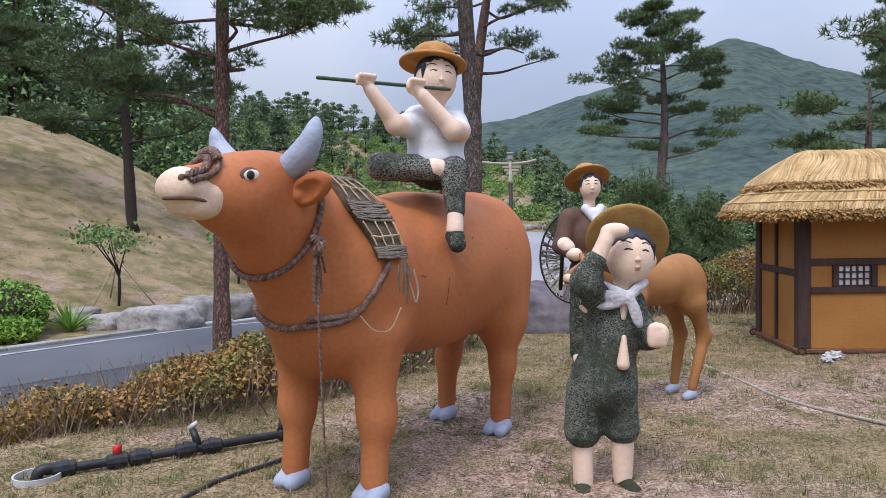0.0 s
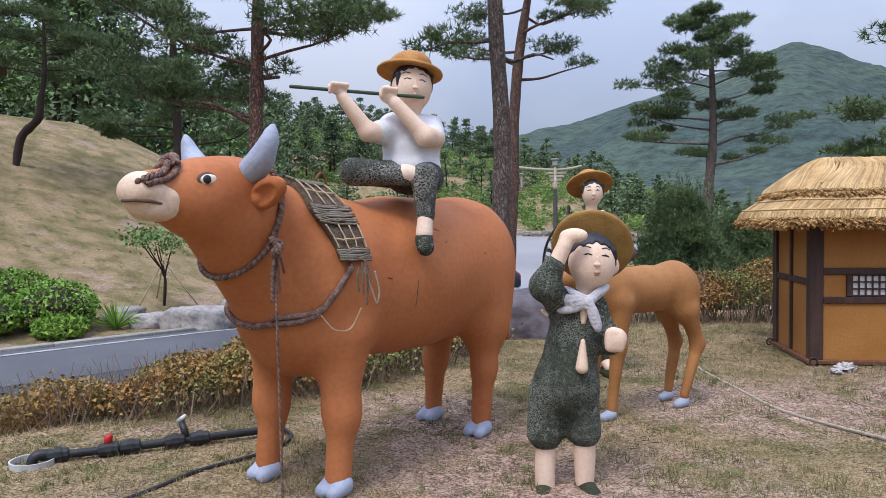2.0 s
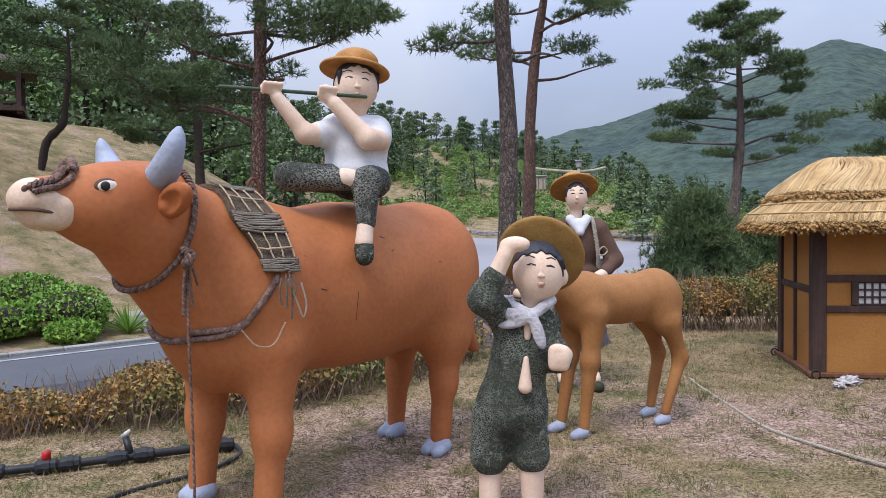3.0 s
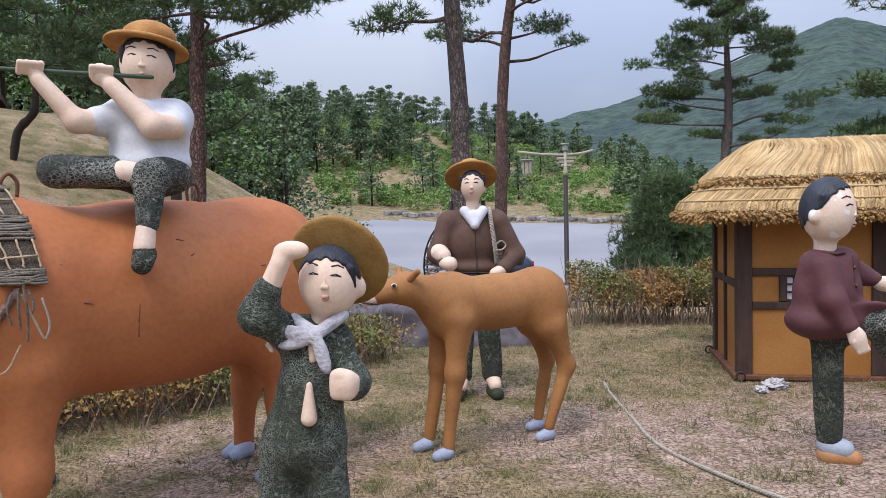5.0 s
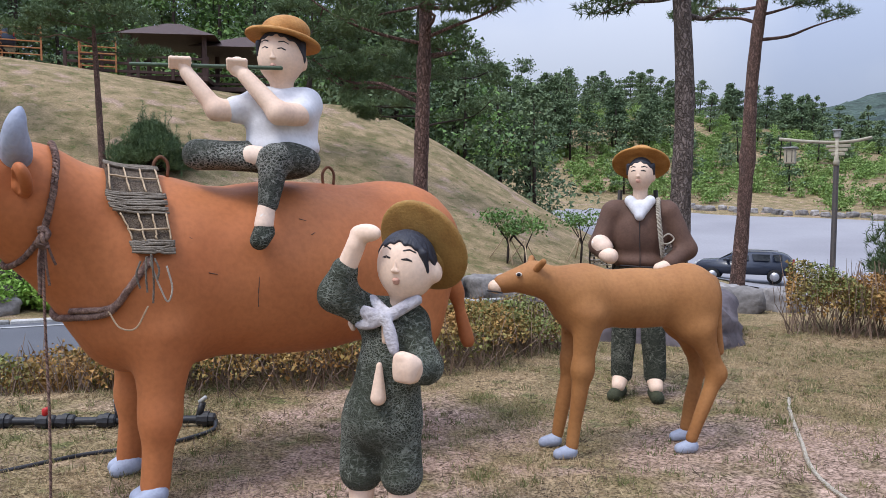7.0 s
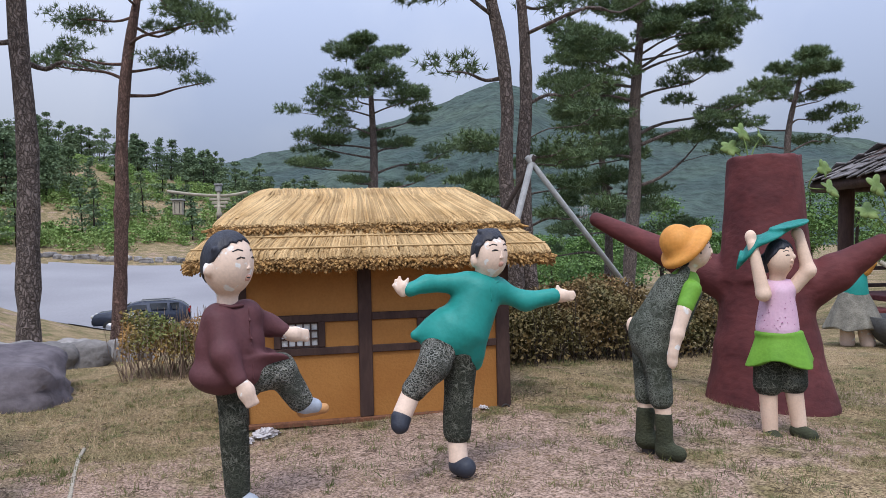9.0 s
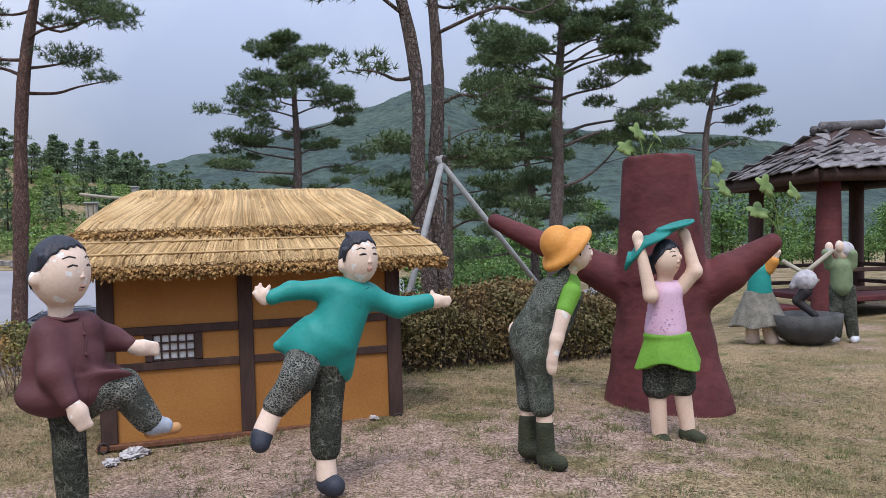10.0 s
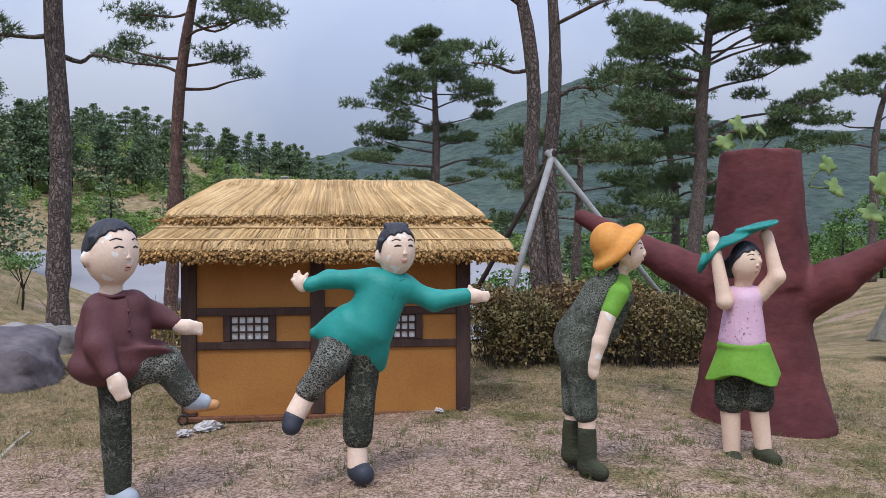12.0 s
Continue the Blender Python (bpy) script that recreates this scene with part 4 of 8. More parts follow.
def boy():
    cloth = [C((0.015, 0, 0.62), (0.06, 0, 0.96), 0.150, 0.112), E(0.0, 0, 0.58, 0.162, 0.135, 0.15), C((0.0, 0.0, 0.98), (0.13, 0, 0.985), 0.075, 0.075),
             C((-0.09, 0, 0.53), (-0.10, 0, 0.33), 0.085, 0.092), C((0.09, 0, 0.53), (0.10, 0, 0.35), 0.085, 0.09),
             C((-0.01, -0.02, 1.0), (-0.105, -0.16, 1.10), 0.075, 0.068), C((-0.105, -0.16, 1.10), (-0.06, -0.17, 1.20), 0.067, 0.055),
             C((0.15, 0, 0.96), (0.225, -0.03, 0.815), 0.07, 0.062), C((0.225, -0.03, 0.815), (0.235, -0.13, 0.82), 0.06, 0.053)]
    skin = [E(0.14, -0.03, 1.215, 0.118, 0.115, 0.138), C((0.10, -0.01, 1.02), (0.12, -0.02, 1.12), 0.052),
            C((-0.055, -0.17, 1.20), (-0.01, -0.17, 1.30), 0.042, 0.038), E(0.035, -0.17, 1.35, 0.068, 0.03, 0.036),
            C((-0.10, 0, 0.28), (-0.10, 0, 0.06), 0.058, 0.05), C((0.10, 0, 0.30), (0.10, 0, 0.08), 0.058, 0.048),
            E(0.255, -0.0, 1.19, 0.022, 0.03, 0.035)]
    fist = [C((0.235, -0.15, 0.82), (0.235, -0.185, 0.845), 0.045, 0.048)] + [C((0.20, -0.205, 0.882 - 0.025 * k), (0.25, -0.205, 0.878 - 0.025 * k), 0.019, 0.017) for k in range(4)] + [C((0.265, -0.18, 0.86), (0.22, -0.21, 0.892), 0.018, 0.015)]
    belly = [C((0.075, -0.145, 0.70), (0.08, -0.145, 0.83), 0.032, 0.012), C((0.085, -0.105, 0.92), (0.09, -0.105, 0.98), 0.016, 0.022), C((-0.11, -0.06, 0.97), (-0.09, -0.07, 0.95), 0.012)]
    shoes = [C((-0.10, 0.02, 0.035), (-0.115, -0.10, 0.03), 0.05, 0.045), C((0.10, 0.02, 0.055), (0.135, -0.10, 0.04), 0.05, 0.045)]
    hd = (0.14, -0.03, 1.215, 0.118, 0.115, 0.138)
    mop = [hair(hd, 2, 0.004, 1.06), C((0.235, -0.075, 1.27), (0.247, -0.06, 1.20), 0.02, 0.010)]
    hat = [D((0.15, 0.07, 1.28), (0.14, 0.87, 0.44), 0.214, 0.013, 0.02)]
    crown = [E(0.17, 0.13, 1.27, 0.12, 0.09, 0.12)]
    scarf = [C((0.005, -0.07, 1.075), (0.09, -0.115, 1.03), 0.022, 0.026), C((0.20, -0.06, 1.085), (0.12, -0.115, 1.03), 0.024, 0.026), O((0.04, -0.135, 1.025), (-1, 0.1, 0.25), (0.2, 0, 1), 0.085, 0.030, 0.016), O((0.02, -0.13, 0.985), (-1, 0.1, -0.15), (0, 0, 1), 0.07, 0.022, 0.014), E(0.105, -0.138, 1.02, 0.026, 0.024, 0.026), O((0.135, -0.15, 0.95), (0.3, -0.05, -1), (1, 0, 0.3), 0.085, 0.03, 0.014)]
    return statue("boy_statue", [("net", 0.05, 0.011, cloth), ("skin", 0.03, 0.009, skin), ("skin", 0.022, 0.006, fist), ("skin", 0, 0.007, belly), ("olive", 0.02, 0.009, shoes), ("hair", 0.01, 0.006, mop), ("brim", 0, 0.010, hat), ("brim", 0, 0.01, crown), ("scarf", 0.012, 0.008, scarf)]
                  + face(hd, 6, -0.10, rise=0.10),
                  (0.70, 3.86), (0.9925, 0.122), "painted boy statue shading its eyes, in green overalls and wide hat", "statue", 1.035, 1.44)


boy()


def rider():
    shirt = [E(0.13, 0, 1.85, 0.182, 0.135, 0.19), C((0.02, 0, 1.97), (0.24, 0, 1.97), 0.075, 0.075), C((0.0, 0, 1.96), (-0.10, -0.04, 1.93), 0.07, 0.068), C((0.25, -0.02, 1.96), (0.22, -0.10, 1.91), 0.075, 0.07), E(0.13, 0, 1.74, 0.186, 0.145, 0.07)]
    hd = (0.125, -0.02, 2.20, 0.118, 0.114, 0.140)
    skin = [E(*hd), C((0.13, 0, 2.02), (0.125, -0.01, 2.11), 0.058),
            C((-0.10, -0.04, 1.925), (-0.19, -0.07, 1.92), 0.058, 0.052), C((-0.19, -0.07, 1.92), (-0.33, -0.045, 2.10), 0.048, 0.034), E(-0.36, -0.035, 2.15, 0.055, 0.034, 0.032),
            C((0.21, -0.12, 1.90), (0.11, -0.18, 1.90), 0.06, 0.055), C((0.11, -0.18, 1.90), (-0.045, -0.12, 2.08), 0.052, 0.038), E(-0.085, -0.10, 2.13, 0.048, 0.036, 0.05), E(0.243, 0.0, 2.175, 0.015, 0.026, 0.036)]
    fingers = [C((-0.40 + 0.028 * k, -0.07, 2.165), (-0.405 + 0.028 * k, -0.045, 2.125), 0.013, 0.011) for k in range(4)] + [C((-0.125 + 0.026 * k, -0.135, 2.155), (-0.125 + 0.026 * k, -0.115, 2.115), 0.013, 0.011) for k in range(4)]
    pants = [E(0.15, 0, 1.68, 0.17, 0.16, 0.10), C((0.10, -0.02, 1.69), (-0.28, -0.06, 1.70), 0.085, 0.068), C((-0.28, -0.06, 1.70), (-0.02, -0.16, 1.68), 0.07, 0.055),
             C((0.20, -0.06, 1.69), (0.09, -0.20, 1.67), 0.09, 0.078), C((0.09, -0.20, 1.67), (0.055, -0.26, 1.46), 0.075, 0.052)]
    ankle = [C((0.05, -0.265, 1.45), (0.035, -0.275, 1.36), 0.042, 0.046), C((-0.02, -0.17, 1.69), (0.015, -0.175, 1.685), 0.054)]
    shoe = [C((0.035, -0.275, 1.325), (0.015, -0.32, 1.285), 0.052, 0.046)]
    mop = [hair(hd, -22, 0.0, 1.05), C((0.235, -0.055, 2.26), (0.240, -0.045, 2.185), 0.017, 0.008), C((0.015, -0.055, 2.26), (0.012, -0.05, 2.20), 0.015, 0.007)]
    brim = [D((0.14, 0.02, 2.305), (0.18, 0.10, 0.98), 0.196, 0.010, -0.018), E(0.15, 0.03, 2.335, 0.126, 0.122, 0.085)]
    flute = [C((-0.60, 0.02, 2.145), (0.125, -0.14, 2.125), 0.0105)]
    return statue("flute_player_statue", [("white", 0.05, 0.010, shirt), ("skin", 0.025, 0.009, skin), ("skin", 0.02, 0.006, fingers), ("net3", 0.03, 0.010, pants), ("worn", 0, 0.009, ankle), ("net2", 0, 0.009, shoe), ("hair", 0.01, 0.006, mop), ("straw_hat", 0.015, 0.007, brim), ("flute", 0, 0.006, flute)]
                  + face(hd, -21, -0.1),
                  (-0.29, 4.09), (0.70, 0.714), "painted boy statue playing a flute astride the ox", "statue", 1.015)


rider()


def porter():
    x = -0.14
    coat = [E(x, 0, 1.22, 0.20, 0.15, 0.24), C((x - 0.17, 0, 1.39), (x + 0.17, 0, 1.39), 0.085, 0.085), E(x, 0, 1.03, 0.195, 0.15, 0.08),
            C((x - 0.20, 0, 1.38), (x - 0.29, -0.06, 1.14), 0.085, 0.07), C((x - 0.29, -0.06, 1.14), (x - 0.24, -0.13, 1.09), 0.066, 0.06),
            C((x + 0.20, 0, 1.38), (x + 0.33, -0.02, 1.12), 0.085, 0.072), C((x + 0.33, -0.02, 1.12), (x + 0.22, -0.13, 1.03), 0.068, 0.06)]
    skin = [E(x, -0.03, 1.665, 0.092, 0.10, 0.12), C((x, 0, 1.44), (x, -0.01, 1.58), 0.052), C((x - 0.24, -0.15, 1.08), (x - 0.20, -0.18, 1.07), 0.05, 0.058), C((x + 0.20, -0.15, 1.01), (x + 0.14, -0.18, 0.99), 0.045, 0.04), E(x + 0.09, -0.01, 1.64, 0.016, 0.025, 0.03)]
    collar = [C((x - 0.07, -0.09, 1.47), (x, -0.145, 1.36), 0.04, 0.03), C((x + 0.07, -0.09, 1.47), (x, -0.145, 1.36), 0.04, 0.03), E(x, -0.10, 1.42, 0.06, 0.045, 0.06)]
    cuff = [C((x - 0.25, -0.12, 1.13), (x - 0.275, -0.10, 1.155), 0.066, 0.069)]
    pants = [E(x, 0, 0.95, 0.17, 0.135, 0.10), C((x - 0.09, 0, 0.90), (x - 0.11, 0, 0.18), 0.095, 0.082), C((x + 0.09, 0, 0.90), (x + 0.13, 0, 0.18), 0.095, 0.082)]
    sock = [C((x - 0.12, -0.03, 0.14), (x - 0.13, -0.08, 0.10), 0.058, 0.05), C((x + 0.13, -0.03, 0.14), (x + 0.14, -0.08, 0.10), 0.058, 0.05)]
    shoe = [C((x - 0.12, 0.02, 0.04), (x - 0.16, -0.15, 0.04), 0.052, 0.05), C((x + 0.13, 0.02, 0.04), (x + 0.15, -0.15, 0.04), 0.052, 0.05)]
    hd = (x, -0.03, 1.665, 0.092, 0.10, 0.12)
    mop = [hair(hd, -10, 0.004, 1.05)] + [C((x + k * 0.088, -0.055, 1.73), (x + k * 0.094, -0.05, 1.66), 0.014, 0.007) for k in (-1, 1)]
    brim = [D((x, 0.045, 1.74), (0.02, 0.55, 0.83), 0.212, 0.010, 0.0), E(x, 0.06, 1.785, 0.115, 0.11, 0.10)]
    seam = [C((x, -0.152, 1.33), (x + 0.01, -0.15, 1.0), 0.004), C((x - 0.13, -0.145, 1.0), (x + 0.14, -0.145, 0.99), 0.006)]
    return statue("porter_statue", [("jacket", 0.04, 0.012, coat), ("skin", 0.02, 0.010, skin), ("white", 0.02, 0.009, collar), ("worn", 0, 0.010, cuff), ("net2", 0.04, 0.012, pants), ("skin", 0, 0.009, sock), ("olive", 0.02, 0.010, shoe), ("hair", 0.01, 0.006, mop), ("straw_hat", 0.015, 0.008, brim), ("ink", 0, 0.004, seam)]
                  + face(hd, -10, 0, False, 1.1, 1.15),
                  (0.96, 6.83), (0.95, 0.314), "painted man statue in a brown jacket and straw hat", "statue")


porter()


def kicker_maroon():
    coat = [E(-0.02, 0, 0.97, 0.19, 0.155, 0.22), E(-0.035, 0.0, 0.82, 0.215, 0.175, 0.12), C((-0.09, 0, 1.13), (0.07, 0, 1.14), 0.085, 0.085),
            C((-0.10, -0.08, 1.12), (-0.10, -0.17, 0.95), 0.075, 0.062), C((-0.10, -0.17, 0.95), (-0.04, -0.22, 0.82), 0.06, 0.045),
            C((0.08, 0.06, 1.14), (0.22, 0.08, 1.06), 0.072, 0.06), C((0.22, 0.08, 1.06), (0.29, 0.04, 1.03), 0.056, 0.045), C((0.08, -0.02, 0.86), (0.20, -0.02, 0.88), 0.10, 0.03)]
    skin = [E(-0.03, -0.02, 1.43, 0.140, 0.142, 0.178), C((-0.035, 0, 1.18), (-0.03, 0, 1.30), 0.058), E(0.345, 0.03, 1.005, 0.05, 0.028, 0.04), E(-0.005, -0.235, 0.75, 0.045, 0.03, 0.05), C((0.30, 0.03, 1.02), (0.35, 0.03, 1.0), 0.034), C((-0.035, -0.225, 0.81), (0.0, -0.235, 0.76), 0.036), E(-0.158, -0.085, 1.40, 0.022, 0.026, 0.036)]
    skin += [C((-0.022 + 0.015 * k, -0.245, 0.735), (-0.005 + 0.019 * k, -0.25, 0.675 + 0.006 * k), 0.013, 0.010) for k in range(4)] + [C((0.37, 0.03, 1.03 - 0.017 * k), (0.435, 0.03, 1.02 - 0.02 * k), 0.0125, 0.010) for k in range(4)]
    hd = (-0.03, -0.02, 1.43, 0.140, 0.142, 0.178)
    mop = [hair(hd, 38, 0.012, 1.06), C((-0.125, -0.12, 1.51), (-0.13, -0.115, 1.45), 0.018, 0.008)]
    leg = [C((-0.02, 0, 0.75), (-0.005, 0, 0.16), 0.088, 0.07), E(0.02, 0, 0.74, 0.13, 0.12, 0.08)]
    leg2 = [C((0.08, -0.03, 0.80), (0.24, -0.05, 0.82), 0.105, 0.095), C((0.24, -0.05, 0.82), (0.355, -0.05, 0.63), 0.09, 0.07)]
    shoe = [C((0.38, -0.05, 0.60), (0.44, -0.05, 0.585), 0.06, 0.045), C((0.0, -0.0, 0.10), (0.05, -0.05, 0.09), 0.07, 0.055)]
    sole = [C((0.37, -0.05, 0.565), (0.50, -0.05, 0.565), 0.038, 0.03), C((0.0, 0.0, 0.05), (0.09, -0.08, 0.045), 0.07, 0.045)]
    coat += [O((0.16, -0.09, 0.875), (1, 0, -0.05), (0, -0.3, 0.25), 0.13, 0.085, 0.022), O((0.16, 0.05, 0.885), (1, 0, -0.03), (0, 0.3, 0.25), 0.12, 0.08, 0.022)]
    trim = [E(0.052, -0.135, 1.12, 0.009, 0.009, 0.009), E(0.056, -0.15, 1.02, 0.009, 0.009, 0.009), C((-0.085, -0.06, 1.205), (-0.03, -0.085, 1.195), 0.010), C((-0.03, -0.085, 1.195), (0.03, -0.075, 1.20), 0.010), C((0.05, -0.12, 1.19), (0.06, -0.16, 0.80), 0.005)]
    return statue("kicking_boy_statue", [("maroon", 0.05, 0.011, coat), ("worn", 0.025, 0.009, skin), ("hair", 0.01, 0.007, mop), ("net2", 0.03, 0.011, leg), ("net3", 0.03, 0.011, leg2), ("grey_shoe", 0.02, 0.009, shoe), ("tan_shoe", 0.02, 0.009, sole), ("maroon", 0, 0.006, trim)]
                  + face(hd, 38, 0, True, 1.35, 1.3),
                  (3.12, 5.6), (0.934, 0.356), "painted boy statue in a maroon jacket kicking one leg", "statue")


kicker_maroon()


def kicker_teal():
    coat = [C((0.13, 0, 1.20), (0.02, 0, 0.98), 0.135, 0.17), C((0.05, 0, 1.25), (0.24, 0, 1.22), 0.075, 0.075), C((-0.10, 0, 0.93), (0.05, -0.01, 0.84), 0.15, 0.10), C((-0.285, 0, 0.955), (-0.10, 0, 1.0), 0.03, 0.12), C((0.05, 0, 0.85), (0.085, 0, 0.76), 0.09, 0.045),
            C((0.04, 0, 1.26), (-0.20, 0.02, 1.265), 0.068, 0.05), C((-0.20, 0.02, 1.265), (-0.31, 0.0, 1.235), 0.05, 0.045),
            C((0.25, 0, 1.21), (0.42, -0.03, 1.135), 0.068, 0.055), C((0.42, -0.03, 1.135), (0.60, -0.05, 1.165), 0.055, 0.05)]
    skin = [E(0.195, -0.02, 1.44, 0.112, 0.115, 0.15), C((0.16, 0, 1.26), (0.17, -0.01, 1.34), 0.058), E(-0.355, 0.0, 1.235, 0.036, 0.026, 0.045), C((-0.345, -0.01, 1.26), (-0.325, -0.01, 1.30), 0.014, 0.011), C((-0.365, 0.0, 1.26), (-0.375, 0.0, 1.315), 0.012, 0.009), C((-0.38, 0.0, 1.25), (-0.40, 0.0, 1.295), 0.012, 0.009), C((-0.385, 0.0, 1.235), (-0.415, 0.0, 1.265), 0.012, 0.009), E(0.65, -0.05, 1.165, 0.045, 0.026, 0.038), C((0.635, -0.06, 1.18), (0.625, -0.06, 1.225), 0.015, 0.012), C((0.67, -0.05, 1.185), (0.735, -0.05, 1.185), 0.0125, 0.010), C((0.67, -0.05, 1.165), (0.745, -0.05, 1.162), 0.0125, 0.010), C((0.67, -0.05, 1.145), (0.73, -0.05, 1.138), 0.0125, 0.010), C((0.60, -0.05, 1.165), (0.65, -0.05, 1.165), 0.036), E(0.085, -0.04, 1.40, 0.018, 0.03, 0.036)]
    hd = (0.195, -0.02, 1.44, 0.112, 0.115, 0.15)
    mop = [hair(hd, 24, 0.006, 1.07), C((0.10, -0.09, 1.49), (0.095, -0.085, 1.43), 0.018, 0.008), C((0.14, -0.05, 1.575), (0.25, -0.045, 1.575), 0.016, 0.012), C((0.13, -0.02, 1.585), (0.25, -0.01, 1.59), 0.014, 0.012)]
    leg = [C((0.0, 0, 0.84), (-0.035, 0, 0.34), 0.105, 0.086), E(-0.02, 0, 0.85, 0.16, 0.12, 0.10)]
    leg2 = [C((-0.13, -0.03, 0.90), (-0.19, -0.10, 0.78), 0.115, 0.10), C((-0.19, -0.10, 0.78), (-0.31, -0.06, 0.63), 0.09, 0.075)]
    foot = [C((-0.33, -0.05, 0.60), (-0.385, -0.08, 0.50), 0.06, 0.06), C((-0.035, 0, 0.30), (-0.035, -0.02, 0.17), 0.058, 0.06)]
    shoe = [C((-0.40, -0.09, 0.47), (-0.41, -0.11, 0.435), 0.062, 0.055), C((-0.03, -0.02, 0.14), (0.0, -0.07, 0.13), 0.068, 0.062)]
    peg = [C((-0.03, 0.0, 0.14), (-0.03, 0.0, -0.1), 0.014)]
    trim = [C((0.10, -0.07, 1.27), (0.165, -0.11, 1.245), 0.010), C((0.165, -0.11, 1.245), (0.23, -0.07, 1.27), 0.010), C((0.165, -0.125, 1.24), (0.17, -0.13, 1.16), 0.005)]
    return statue("kicking_boy_statue", [("teal", 0.045, 0.011, coat), ("worn", 0.025, 0.009, skin), ("hair", 0.012, 0.007, mop), ("net2", 0.03, 0.011, leg), ("net3", 0.03, 0.011, leg2), ("worn", 0.02, 0.009, foot), ("black_shoe", 0.02, 0.009, shoe), ("iron", 0, 0.007, peg), ("teal", 0, 0.006, trim)]
                  + face(hd, 24, 0, True, 1.2, 1.25),
                  (4.44, 5.82), (0.998, 0.063), "painted boy statue in a teal jacket balancing on one leg", "statue", 0.985)


kicker_teal()


def bending_boy():
    shirt = [C((0.06, 0, 1.12), (0.14, 0, 1.22), 0.125, 0.10), C((0.16, -0.13, 1.18), (0.11, -0.17, 1.08), 0.062, 0.056), C((0.10, 0.12, 1.20), (0.0, 0.15, 1.06), 0.062, 0.05)]
    dung = [C((0.06, 0, 1.16), (-0.06, 0, 0.92), 0.12, 0.15), E(-0.08, 0, 0.86, 0.145, 0.14, 0.15), C((-0.07, -0.07, 0.78), (-0.035, -0.07, 0.46), 0.095, 0.076), C((-0.10, 0.08, 0.78), (-0.11, 0.08, 0.46), 0.092, 0.074), C((0.05, -0.10, 1.12), (0.13, -0.08, 1.30), 0.045, 0.035), C((0.18, 0, 1.14), (0.06, 0, 0.98), 0.07, 0.12)]
    skin = [E(0.225, -0.02, 1.43, 0.085, 0.10, 0.115), C((0.15, 0, 1.26), (0.19, -0.01, 1.36), 0.052), C((0.10, -0.175, 1.06), (0.05, -0.19, 0.90), 0.05, 0.04), C((0.05, -0.19, 0.90), (0.02, -0.19, 0.78), 0.04, 0.034), E(0.015, -0.19, 0.73, 0.035, 0.025, 0.055),
            C((-0.02, 0.16, 1.04), (-0.15, 0.16, 0.92), 0.042, 0.034), E(-0.18, 0.15, 0.92, 0.04, 0.025, 0.06), E(0.17, -0.105, 1.41, 0.022, 0.014, 0.032), E(0.305, -0.02, 1.42, 0.018, 0.015, 0.018)]
    calf_ = [C((-0.03, -0.07, 0.44), (-0.025, -0.07, 0.36), 0.052), C((-0.11, 0.08, 0.46), (-0.115, 0.08, 0.36), 0.05)]
    boot = [C((-0.025, -0.07, 0.34), (-0.02, -0.07, 0.14), 0.058, 0.056), C((-0.02, -0.07, 0.12), (0.06, -0.12, 0.11), 0.058, 0.05), C((-0.115, 0.08, 0.34), (-0.12, 0.08, 0.16), 0.06, 0.062), C((-0.12, 0.08, 0.15), (-0.05, 0.04, 0.15), 0.06, 0.055)]
    stub = [C((0.0, -0.08, 0.12), (0.0, -0.08, -0.1), 0.045), C((-0.10, 0.08, 0.14), (-0.10, 0.08, -0.1), 0.045)]
    hd = (0.225, -0.02, 1.43, 0.085, 0.10, 0.115)
    mop = [hair(hd, 72, -0.006, 1.05, 0.8), C((0.215, -0.11, 1.46), (0.225, -0.115, 1.41), 0.016, 0.007), C((0.15, -0.03, 1.40), (0.15, -0.03, 1.35), 0.05, 0.03)]
    hat = [E(0.105, 0.0, 1.485, 0.118, 0.125, 0.12), D((0.13, -0.005, 1.485), (-0.66, -0.26, 0.72), 0.20, 0.018, -0.045)]
    return statue("bending_boy_statue", [("green", 0.03, 0.011, shirt), ("net", 0.045, 0.011, dung), ("worn", 0.025, 0.009, skin), ("skin", 0, 0.009, calf_), ("olive", 0.03, 0.010, boot), ("iron", 0, 0.012, stub), ("hair", 0.012, 0.006, mop), ("orange_hat", 0.04, 0.010, hat)] + face(hd, 72, 0, True, 0.7),
                  (5.80, 5.90), (0.97, -0.242), "painted boy statue bending forward in overalls and orange hat", "statue", 0.98)


bending_boy()


